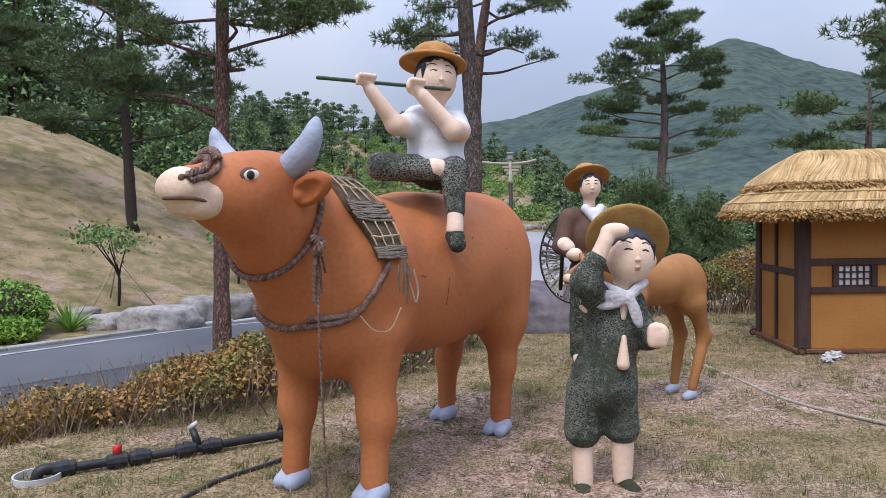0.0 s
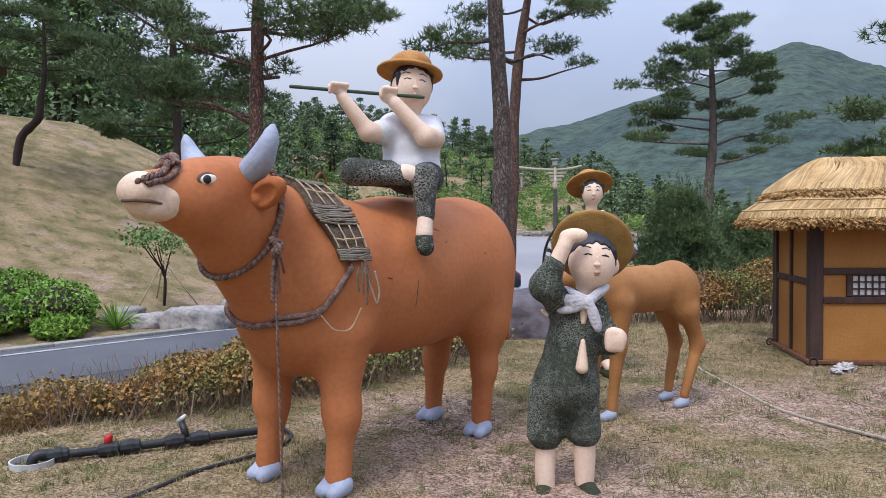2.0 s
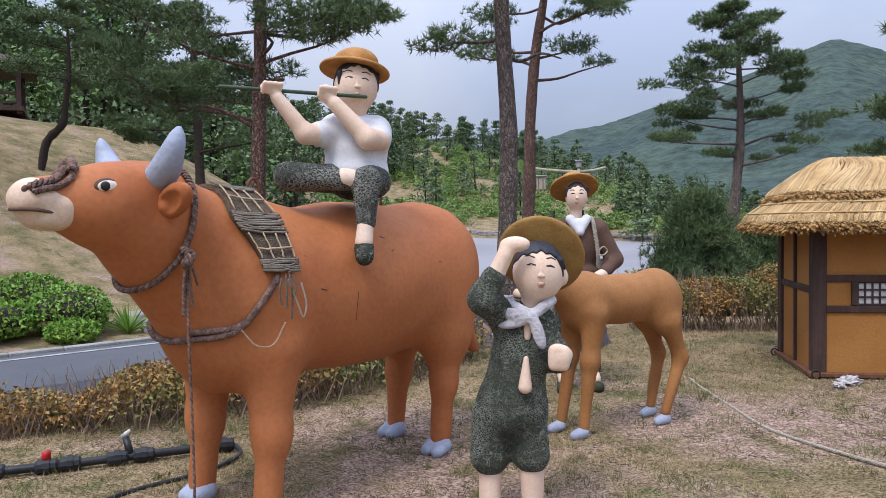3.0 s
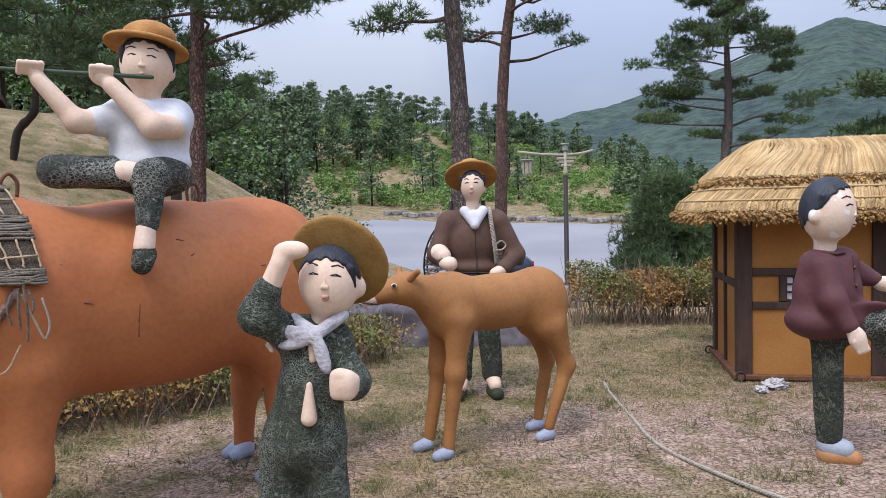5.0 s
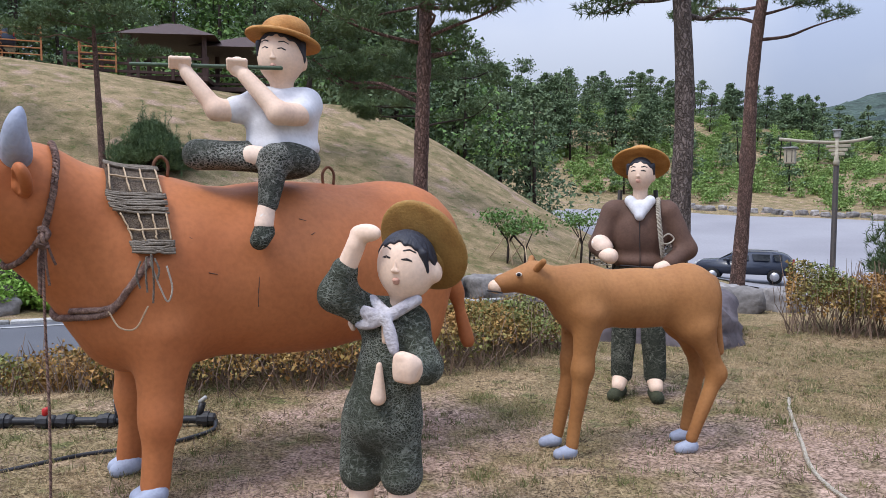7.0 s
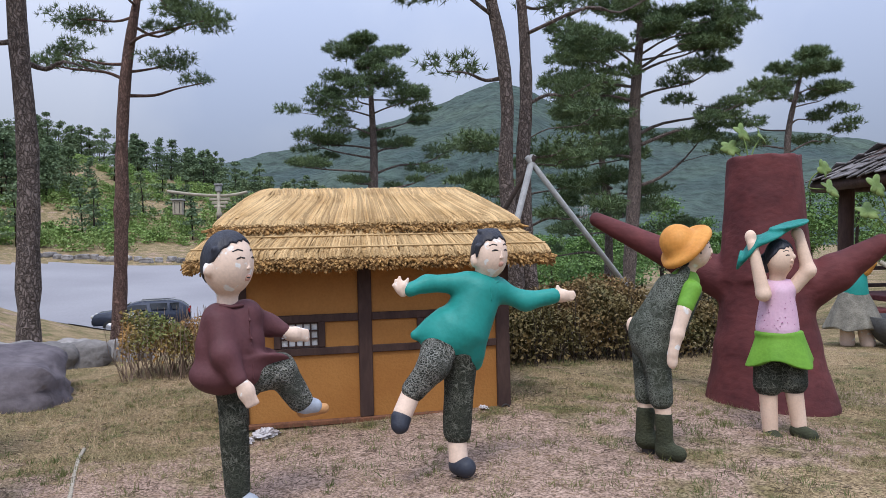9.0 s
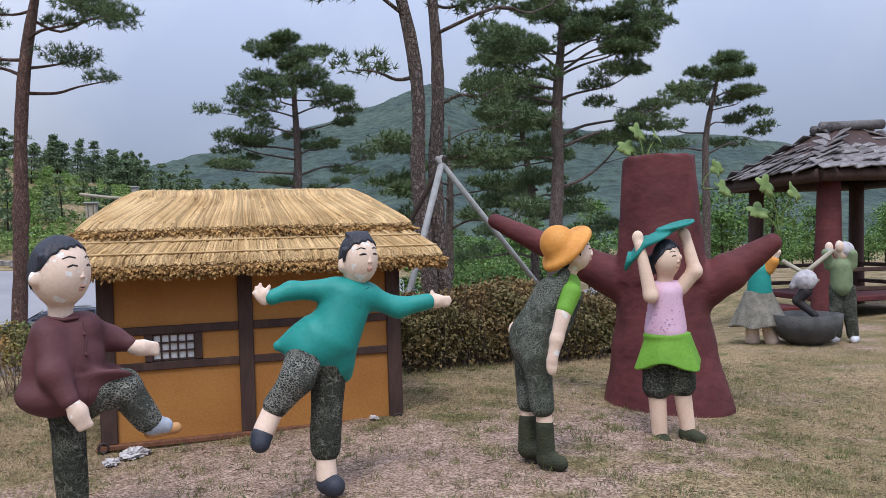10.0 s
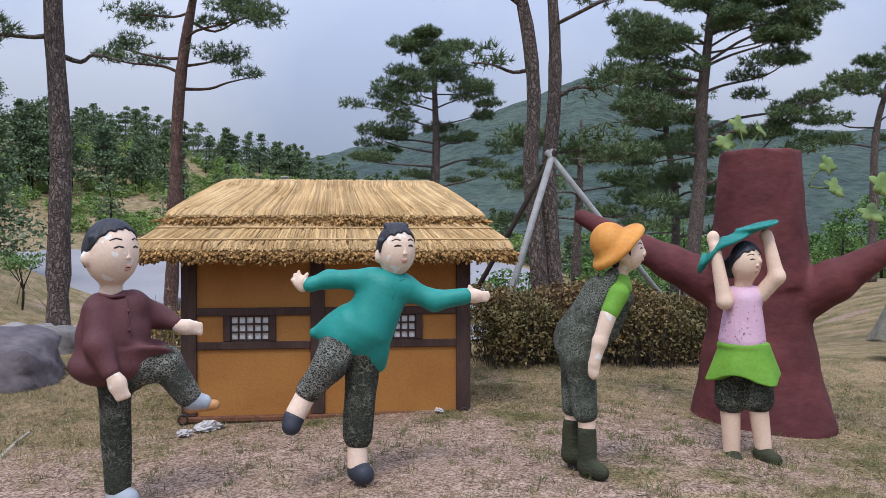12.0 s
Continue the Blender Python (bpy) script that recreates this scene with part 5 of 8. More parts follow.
def girl():
    x = -0.22
    top = [C((x, 0, 0.90), (x + 0.005, 0, 1.14), 0.145, 0.115), C((x - 0.07, 0, 1.18), (x + 0.09, 0, 1.19), 0.05, 0.05)]
    skirt = [E(x, 0, 0.86, 0.155, 0.145, 0.05), K(x + 0.015, -0.01, 0.655, 0.88, 0.225, 0.15, 0.82, 0.028, 3)]
    short = [C((x - 0.07, 0, 0.72), (x - 0.07, 0, 0.50), 0.10, 0.10), C((x + 0.09, 0, 0.72), (x + 0.10, 0, 0.52), 0.10, 0.098)]
    skin = [E(x + 0.02, -0.02, 1.40, 0.095, 0.105, 0.13), C((x, 0, 1.20), (x + 0.01, -0.01, 1.30), 0.055), C((x - 0.09, -0.05, 1.18), (x - 0.10, -0.12, 1.15), 0.05, 0.046), C((x - 0.10, -0.12, 1.15), (x - 0.165, -0.10, 1.50), 0.05, 0.035), E(x - 0.175, -0.09, 1.555, 0.04, 0.03, 0.05),
            C((x + 0.11, 0, 1.19), (x + 0.205, -0.02, 1.31), 0.05, 0.05), C((x + 0.205, -0.02, 1.31), (x + 0.155, 0.0, 1.54), 0.048, 0.036), E(x + 0.14, 0.0, 1.575, 0.04, 0.035, 0.04),
            C((x - 0.07, 0, 0.44), (x - 0.06, 0, 0.17), 0.064, 0.054), C((x + 0.10, 0, 0.46), (x + 0.13, 0, 0.21), 0.062, 0.052), E(x + 0.105, -0.07, 1.41, 0.016, 0.014, 0.016)]
    hd = (x + 0.02, -0.02, 1.40, 0.095, 0.105, 0.13)
    mop = [hair(hd, 48, -0.004, 1.08), C((x - 0.06, 0.0, 1.38), (x - 0.07, 0.0, 1.32), 0.06, 0.03)]
    shoe = [C((x - 0.06, 0.0, 0.125), (x - 0.02, -0.11, 0.115), 0.058, 0.046), C((x + 0.12, 0.0, 0.165), (x + 0.20, -0.08, 0.15), 0.055, 0.046), C((x - 0.06, 0.0, 0.06), (x - 0.05, -0.02, 0.02), 0.04), C((x + 0.13, 0.0, 0.10), (x + 0.13, 0, 0.0), 0.034)]
    dots = []
    rng = random.Random(4)
    for i in range(46):
        a, z = rng.uniform(-1.45, 1.45), rng.uniform(0.88, 1.13)
        r = 0.145 - (z - 0.90) * 0.125
        dots.append(E(x + r * math.sin(a), -r * math.cos(a), z, 0.0055, 0.0055, 0.0055))
    hat = [D((x + 0.09, -0.02, 1.615), (-0.22, -0.12, 0.97), 0.135, 0.011, 0.02), D((x - 0.06, -0.03, 1.575), (-0.42, -0.15, 0.88), 0.15, 0.011, -0.03), D((x - 0.19, -0.03, 1.475), (-0.82, -0.1, 0.55), 0.125, 0.011, -0.02), D((x - 0.235, -0.03, 1.385), (-0.96, 0.1, 0.22), 0.075, 0.011, 0.02)]
    return statue("girl_statue", [("teal_leaf", 0.03, 0.008, hat), ("pink", 0.05, 0.010, top), ("green", 0.02, 0.008, skirt), ("net2", 0.03, 0.011, short), ("skin", 0.025, 0.009, skin), ("hair", 0.012, 0.007, mop), ("olive", 0.02, 0.010, shoe), ("dot", 0, 0.006, dots)] + face(hd, 48, 0, False, 0.8),
                  (7.19, 6.38, -0.05), (0.895, -0.446), "painted girl statue in a pink top and green skirt", "statue", 1.05)


girl()

# ---- small house with a thatched roof ----
HOUSE = pose(2.87, 7.56, 0.0, 0, 0, math.degrees(math.atan2(0.16, 2.34)))


def house():
    W, Dp, H = 2.353, 1.19, 1.36
    th = thing("thatched_house", HOUSE, "small ochre plaster house with dark timbers and thatched roof", "house")
    part("sill_frame", box_bm(W + 0.06, Dp + 0.06, 0.04, 0.006, (W / 2, Dp / 2, 0.045)), M["rust"], th, "rusty steel base frame")
    # walls with openings for the two front windows
    t = 0.08
    wins = [(0.33, 0.75), (1.53, 1.95)]
    wz0, wz1 = 0.665, 0.885
    cuts = [0.05, wins[0][0], wins[0][1], wins[1][0], wins[1][1], W - 0.05]
    for i in range(5):
        x0, x1 = cuts[i], cuts[i + 1]
        spans = [(0.065, wz0), (wz1, H)] if i in (1, 3) else [(0.065, H)]
        for z0, z1 in spans:
            part("wall_panel", box_bm(x1 - x0, t, z1 - z0, 0, ((x0 + x1) / 2, 0.03 + t / 2, (z0 + z1) / 2)), M["clay"], th)
    part("back_wall", box_bm(W - 0.1, t, H - 0.065, 0, (W / 2, Dp - 0.03 - t / 2, (H + 0.065) / 2)), M["clay"], th)
    for x in (0.03 + t / 2, W - 0.03 - t / 2):
        part("side_wall", box_bm(t, Dp - 2 * (0.03 + t), H - 0.065, 0, (x, Dp / 2, (H + 0.065) / 2)), M["clay"], th)
    for x in (0.06, W - 0.06):
        for y in (0.06, Dp - 0.06):
            part("corner_post", box_bm(0.12, 0.12, H - 0.06, 0.006, (x, y, H / 2 + 0.035)), M["beam"], th)
    part("middle_post", box_bm(0.115, 0.05, H - 0.06, 0.006, (1.085, 0.028, H / 2 + 0.035)), M["beam"], th)
    for z, hgt in ((0.91, 0.065), (0.635, 0.062)):
        for x0, x1 in ((0.12, 1.0275), (1.1425, W - 0.12)):
            part("rail", box_bm(x1 - x0, 0.045, hgt, 0.005, ((x0 + x1) / 2, 0.03, z)), M["beam"], th)
    for x in (0.028, W - 0.028):
        part("side_post", box_bm(0.045, 0.05, H - 0.06, 0.005, (x, 0.62, H / 2 + 0.035)), M["beam"], th)
        part("side_rail", box_bm(0.042, Dp - 0.24, 0.062, 0.005, (x, Dp / 2, 0.80)), M["beam"], th)
    for x0, x1 in wins:
        wn_ = part("window", box_bm(0.055, 0.06, wz1 - wz0 - 0.012, 0.004, (x0 + 0.028, 0.034, (wz0 + wz1) / 2)), M["beam"], th, "small lattice window in a dark frame")
        part("jamb", box_bm(0.055, 0.06, wz1 - wz0 - 0.012, 0.004, (x1 - 0.028, 0.034, (wz0 + wz1) / 2)), M["beam"], wn_)
        a, b = x0 + 0.057, x1 - 0.057
        part("pane", box_bm(b - a, 0.006, wz1 - wz0, 0, ((a + b) / 2, 0.05, (wz0 + wz1) / 2)), M["lattice"], wn_, "white papered pane")
        for i in range(6):
            part("muntin", box_bm(0.014, 0.018, wz1 - wz0 - 0.01, 0.002, (a + (b - a) * i / 5, 0.036, (wz0 + wz1) / 2)), M["beam"], wn_)
        for i in range(4):
            part("muntin", box_bm(b - a, 0.016, 0.014, 0.002, ((a + b) / 2, 0.035, wz0 + 0.012 + (wz1 - wz0 - 0.024) * i / 3)), M["beam"], wn_)
    # roof: a hipped bed of straw in two tiers, covered by loose stalks
    rng = random.Random(11)

    def ring(ov_x, ov_y, z, r):
        """Rounded rectangle around the house at height z."""
        pts = []
        x0, x1, y0, y1 = -ov_x, W + ov_x, -ov_y, Dp + ov_y
        r = min(r, (y1 - y0) / 2 - 0.002, (x1 - x0) / 2 - 0.002)
        for cx, cy, a0 in ((x1 - r, y0 + r, -90), (x1 - r, y1 - r, 0), (x0 + r, y1 - r, 90), (x0 + r, y0 + r, 180)):
            for k in range(7):
                a = radians(a0 + 15 * k)
                pts.append((cx + r * math.cos(a), cy + r * math.sin(a), z))
        return np.array(pts)

    def shell(levels):
        s = Soup()
        v = np.concatenate([ring(*q) for q in levels])
        n = 28
        f = []
        for i in range(len(levels) - 1):
            for k in range(n):
                f.append((i * n + k, i * n + (k + 1) % n, (i + 1) * n + (k + 1) % n, (i + 1) * n + k))
        f.append(tuple(range(n))[::-1])
        f.append(tuple((len(levels) - 1) * n + k for k in range(n)))
        s.add(v, f)
        return s

    roof = part("roof", box_bm(W + 0.3, Dp + 0.3, 0.03, 0, (W / 2, Dp / 2, H + 0.005)), M["beam"], th, "two-tiered straw thatch")
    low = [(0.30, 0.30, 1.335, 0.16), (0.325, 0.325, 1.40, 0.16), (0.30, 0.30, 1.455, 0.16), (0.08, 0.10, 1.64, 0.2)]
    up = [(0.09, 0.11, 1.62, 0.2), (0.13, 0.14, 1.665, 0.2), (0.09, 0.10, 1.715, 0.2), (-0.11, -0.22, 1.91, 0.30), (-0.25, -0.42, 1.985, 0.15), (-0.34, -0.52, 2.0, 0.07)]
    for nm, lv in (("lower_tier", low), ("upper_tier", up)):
        sub(nm, shell(lv).mesh(nm, [M["thatch_shaded_bed"]], True), roof)

    def stalks(levels, count, seed):
        """Thick wavy stalks combed straight down the slope, from ridge to eave."""
        g = random.Random(seed)
        s = Soup()
        rings = [ring(*q) for q in levels]
        n = 28
        per = rings[0]
        seglen = [np.linalg.norm(per[(k + 1) % n] - per[k]) for k in range(n)]
        for _ in range(count):
            k = g.choices(range(n), seglen)[0]
            u = g.random()
            e = per[(k + 1) % n] - per[k]
            e = e / (np.linalg.norm(e) + 1e-9)
            drift = g.gauss(0, 0.022) / max(seglen[k], 0.05)
            lift = g.uniform(0.0, 0.022)
            path = []
            st = g.uniform(0.0, 0.03) if g.random() < 0.7 else g.uniform(0.0, 0.5)
            en = 1.0 if g.random() < 0.75 else min(1.0, st + g.uniform(0.4, 0.8))
            ph, wv = g.uniform(0, 6.28), g.uniform(0.002, 0.008)
            for t_ in np.linspace(st, en, 8):
                q = t_ * (len(rings) - 1)
                i = min(int(q), len(rings) - 2)
                w = q - i
                uu = min(1, max(0, u + drift * (t_ - st)))
                p0 = rings[i][k] * (1 - uu) + rings[i][(k + 1) % n] * uu
                p1 = rings[i + 1][k] * (1 - uu) + rings[i + 1][(k + 1) % n] * uu
                p = p0 * (1 - w) + p1 * w
                path.append(p + e * (wv * math.sin(ph + 9 * t_)) + np.array([0, 0, lift + g.uniform(0, 0.007)]))
            r_ = g.uniform(0.0075, 0.0115)
            s.add(*tube(path, [r_ * 0.9] + [r_] * 6 + [r_ * 0.8], 4))
        return s

    for nm, lv, cnt in (("thatch_cover", low[1:], 2500), ("thatch_cover", up[1:], 2700)):
        ob = sub(nm, stalks(lv, cnt, cnt).mesh(nm, [M["thatch"]], False), roof)
        ob["kind"] = "stuff"

    def cut_ends(lv0, lv1, count, seed, reach):
        """The trimmed butt ends along an eave: short thick stubs, crowded and uneven."""
        g = random.Random(seed)
        s = Soup()
        r0, r1 = ring(*lv0), ring(*lv1)
        n = 28
        seglen = [np.linalg.norm(r0[(k + 1) % n] - r0[k]) for k in range(n)]
        for _ in range(count):
            k = g.choices(range(n), seglen)[0]
            u, w = g.random(), g.random()
            p = (r0[k] * (1 - u) + r0[(k + 1) % n] * u) * (1 - w) + (r1[k] * (1 - u) + r1[(k + 1) % n] * u) * w
            e = r0[(k + 1) % n] - r0[k]
            nrm = np.array([e[1], -e[0], 0.0])
            nrm /= np.linalg.norm(nrm) + 1e-9
            bulge = 0.6 + 0.4 * math.sin(k * 1.7 + u * 9)
            out = nrm * g.uniform(0.01, reach) * bulge + np.array([g.gauss(0, 0.02), g.gauss(0, 0.02), g.uniform(-0.045, 0.008)])
            r_ = g.uniform(0.007, 0.0125)
            s.add(*tube([p - nrm * 0.05 + np.array([0, 0, 0.025]), p + out * 0.6, p + out], [r_, r_, r_ * 0.85], 5))
        return s

    for a, b, cnt, reach in ((low[0], low[1], 3400, 0.055), (up[0], up[1], 2000, 0.075)):
        ob = sub("eave_fringe", cut_ends(a, b, cnt, cnt, reach).mesh("eave_fringe", [M["thatch_end"]], False), roof, "brown trimmed straw ends")
        ob["kind"] = "stuff"
    # straw ropes that hold the thatch down
    for q, lift in ((0.55, 0.036), (0.06, 0.036)):
        a, b = ring(*low[2]), ring(*low[3])
        p = a * (1 - q) + b * q + np.array([0, 0, lift])
        sub("binding_rope", tube_mesh("binding_rope", p, 0.0085, M["thatch"], 5, True), roof)
    r = ring(*up[4])
    sub("ridge_rope", tube_mesh("ridge_rope", r + np.array([0, 0, 0.015]), 0.016, M["thatch"], 6, True), roof)
    for x, y in ((0.02, -0.03), (W - 0.06, -0.03), (-0.04, Dp - 0.05)):
        ringp = [(x + 0.035 * math.cos(a), y, 0.055 + 0.035 * math.sin(a)) for a in np.linspace(0, 2 * np.pi, 14, endpoint=False)]
        sub("lifting_ring", tube_mesh("lifting_ring", ringp, 0.009, M["iron"], 6, True), th, "dark iron lifting ring")


house()

# ---- plants ----


def blades(rng, base, direc, length, width):
    """Thin triangles from base points along directions."""
    n = len(base)
    side = np.cross(direc, rng.normal(size=(n, 3)))
    side /= np.linalg.norm(side, axis=1, keepdims=True) + 1e-9
    w = (np.broadcast_to(width, (n,)) / 2)[:, None]
    return np.stack([base - side * w, base + side * w, base + direc * np.broadcast_to(length, (n,))[:, None]], 1)


def leaves(rng, pos, size, flat=0.0):
    """Small leaf triangles in every direction round points."""
    n = len(pos)
    a = rng.normal(size=(n, 3))
    a[:, 2] *= 1 - flat
    a /= np.linalg.norm(a, axis=1, keepdims=True) + 1e-9
    b = np.cross(a, rng.normal(size=(n, 3)))
    b /= np.linalg.norm(b, axis=1, keepdims=True) + 1e-9
    s = np.broadcast_to(size, (n,))[:, None] * rng.uniform(0.6, 1.3, (n, 1))
    return np.stack([pos - b * s * 0.42, pos + b * s * 0.42, pos + a * s], 1)


def pad(rng, centre, rx, ry, rz, tufts, per, length, width, lift=0.5):
    """A cushion of pine needles: tufts spread over a flattened dome."""
    u = rng.normal(size=(tufts, 3))
    u /= np.linalg.norm(u, axis=1, keepdims=True)
    u *= rng.uniform(0.25, 1.0, (tufts, 1)) ** 0.5
    u[:, 2] = np.where(u[:, 2] < -0.2, u[:, 2] * 0.25, u[:, 2])
    c = centre + u * np.array([rx, ry, rz])
    base = np.repeat(c, per, 0)
    d = rng.normal(size=(tufts * per, 3)) * 0.75 + np.repeat(u * 0.5, per, 0)
    d[:, 2] += lift
    d /= np.linalg.norm(d, axis=1, keepdims=True)
    return blades(rng, base, d, length * rng.uniform(0.6, 1.25, tufts * per), width)


def pine(at, spine, radii, limbs, label, bark="bark", seed=1, leaf=0.20, wide=0.022, size=1.0, dense=1.0, name="pine_tree"):
    """A pine: spine is the trunk's bend as (dx, dy, z above its foot); limbs are (height, azimuth, length, rise, clumps)."""
    rng = np.random.default_rng(seed)
    x, y = at
    z0 = float(ground_z(x, y)) - 0.15
    th = thing(name, pose(x, y, z0), label, "tree", "pine trees")
    curve = bend(spine, 26)
    rad = np.interp(np.linspace(0, 1, 26), np.linspace(0, 1, len(radii)), radii)
    rad = rad * (1 + 0.06 * rng.normal(size=26))
    rad[0] *= 1.25
    rad[1] *= 1.1
    s = Soup()
    s.add(*tube(curve, rad, 12))
    tri = []
    heights = curve[:, 2]
    for h, az, ln, rise, clumps in limbs:
        k = np.array([np.interp(h, heights, curve[:, i]) for i in range(3)])
        r0 = float(np.interp(h, heights, rad)) * 0.34
        a = radians(az)
        out = np.array([math.cos(a), math.sin(a), 0.0])
        sd = np.array([-out[1], out[0], 0.0])
        w1, w2 = rng.normal(0, 0.13), rng.normal(0, 0.17)
        pts = [k, k + out * ln * 0.3 + sd * ln * w1 + np.array([0, 0, rise * 0.2 + ln * rng.normal(0.03, 0.04)]), k + out * ln * 0.65 + sd * ln * w2 + np.array([0, 0, rise * 0.45]), k + out * ln + sd * ln * w2 * 0.4 + np.array([0, 0, rise])]
        c = bend(pts, 10)
        s.add(*tube(c, np.linspace(max(r0, 0.02), 0.012, 10), 6))
        for q in range(clumps):
            f = 1.0 - 0.42 * q / max(clumps, 1) - rng.uniform(0, 0.08)
            p = np.array([np.interp(f, np.linspace(0, 1, 10), c[:, i]) for i in range(3)])
            off = rng.normal(size=3) * np.array([0.16, 0.16, 0.05]) * ln * (0.25 + 0.75 * (q > 0))
            e = p + off + np.array([0, 0, 0.06])
            if np.linalg.norm(off) > 0.12:
                s.add(*tube(np.array([p, (p + e) / 2 + rng.normal(size=3) * 0.03, e]), [0.016, 0.012, 0.008], 4))
            rr = size * rng.uniform(0.32, 0.58)
            tri.append(pad(rng, e, rr * 1.2, rr * 1.2, rr * 0.47, int(62 * dense), 11, leaf * 0.78, wide * 0.9))
    ob = sub("trunk", s.mesh("trunk", [M[bark]], True), th, "furrowed brown trunk with bare limbs")
    if tri:
        sub("crown", tri_mesh("crown", np.concatenate(tri), [M["needle"]]), th, "dark green needle cushions")
    return th


def whorl(rng, z0, z1, n, len0, len1, clumps=3, rise=0.15):
    """Limbs spread round a trunk from z0 to z1, with lengths from len0 to len1."""
    out = []
    az = rng.uniform(0, 360)
    for i in range(n):
        f = i / max(n - 1, 1)
        az += 137.5 + rng.uniform(-25, 25)
        ln = (len0 + (len1 - len0) * f) * rng.uniform(0.75, 1.2)
        out.append((z0 + (z1 - z0) * f + rng.uniform(-0.15, 0.15), az, ln, ln * (rise + rng.uniform(-0.12, 0.12)), clumps))
    return out


R = random.Random(5)
# the tall dark trunk beside the slab
pine((-0.82, 13.6), [(-0.05, 0, 0), (-0.02, 0, 1.6), (0.02, 0, 3.4), (-0.08, 0, 5.4), (-0.12, 0.1, 8.0), (0.1, 0.2, 10.5)], (0.19, 0.165, 0.155, 0.14, 0.11, 0.05),
     [(4.75, 8, 1.0, -0.12, 0), (5.05, 186, 1.3, -0.2, 2), (5.9, 180, 2.0, 0.3, 3), (6.1, 250, 1.8, 0.3, 3)] + whorl(R, 6.4, 10.2, 12, 2.4, 1.0, 4),
     "tall pine with a straight grey-brown trunk", seed=2)
# the red-barked pine behind it
pine((-1.45, 21.56), [(-0.25, 0, 0), (-0.1, 0, 2.2), (0.0, 0, 4.6), (0.05, 0, 6.2), (0.25, 0, 8.2), (0.75, 0.1, 11.0)], (0.2, 0.185, 0.17, 0.155, 0.14, 0.05),
     [(7.1, -5, 2.0, 0.3, 1), (7.5, 182, 1.8, 0.35, 2), (7.7, 20, 1.3, 0.4, 3), (7.9, 172, 1.7, 0.3, 3), (8.4, -10, 2.0, 0.5, 4)] + whorl(R, 8.8, 10.9, 9, 2.4, 1.2, 4),
     "slender red-barked pine with one long bare limb", "red_bark", 3)
# the pine between lawn and road
pine((-5.04, 12.33), [(-0.1, 0, 0), (-0.06, 0, 1.8), (0.0, 0, 3.4), (0.06, 0, 5.0), (0.12, 0.05, 7.5), (0.05, 0.1, 9.2)], (0.155, 0.14, 0.125, 0.12, 0.09, 0.04),
     [(4.35, 200, 2.5, 1.2, 4), (4.5, 170, 2.9, 0.7, 5), (5.4, 205, 2.5, 1.2, 5), (5.5, 5, 1.9, 0.75, 5), (5.6, -30, 1.5, 0.4, 3), (4.9, 150, 2.2, 0.3, 4), (5.2, 95, 2.0, 0.5, 4)] + whorl(R, 5.9, 9.0, 13, 2.4, 0.9, 4),
     "red-brown pine leaning over the road", "red_bark", 4, dense=1.1)
# the pine in front of the mountain
pine((5.27, 34.04), [(0, 0, 0), (0.1, 0, 2.8), (0.35, 0, 5.5), (0.55, 0, 8.0), (0.5, 0, 10.5), (0.4, 0, 13.0)], (0.30, 0.26, 0.22, 0.18, 0.12, 0.04),
     [(6.7, 5, 2.8, 0.9, 3), (7.0, 185, 0.9, 0.2, 2), (7.5, 12, 3.9, 1.3, 4), (7.6, 178, 3.4, 0.3, 5), (8.2, 170, 3.0, 0.9, 5), (8.6, 190, 2.8, 0.6, 5), (8.4, 0, 1.5, 0.5, 3), (9.2, 165, 2.4, 1.2, 5), (9.4, 10, 2.6, 1.0, 4), (10.0, 185, 2.4, 0.9, 4), (10.1, -15, 2.0, 0.9, 4), (9.0, 90, 1.5, 0.4, 3)] + whorl(R, 10.4, 13.0, 12, 2.3, 0.8, 4),
     "open-crowned pine before the mountain", seed=5, leaf=0.26, wide=0.03, size=1.08, dense=1.25)
# twin trunks held by props, with a short extra stem
for dx, sd, ln in ((0.0, 6, 1), (0.36, 7, 2)):
    pine((6.75 + dx * 0.8, 13.7 + dx * 0.4), [(0.16, 0, 0), (0.04, 0, 1.6), (-0.07 + dx * 0.1, 0, 3.0), (-0.02 + dx * 0.2, 0, 4.1), (-0.12 + dx * 0.5, 0, 5.2), (-0.45 + dx * 1.2, 0, 7.0), (-0.3 + dx * 1.6, 0.1, 9.0)], (0.16, 0.13, 0.12, 0.11, 0.09, 0.04),
         ([(5.6, 185, 2.4, 0.9, 3), (4.6, 175, 1.0, 0.1, 1), (6.0, 150, 1.8, 0.8, 3)] if ln == 1 else [(5.4, 5, 2.6, 0.9, 3), (4.2, 0, 1.2, 0.4, 2), (3.2, 10, 0.8, 0.3, 2), (5.9, 20, 1.6, 0.7, 3)]) + whorl(R, 6.6, 8.8, 8, 2.0, 0.9, 3),
         "grey-barked pine held upright by props", seed=sd)
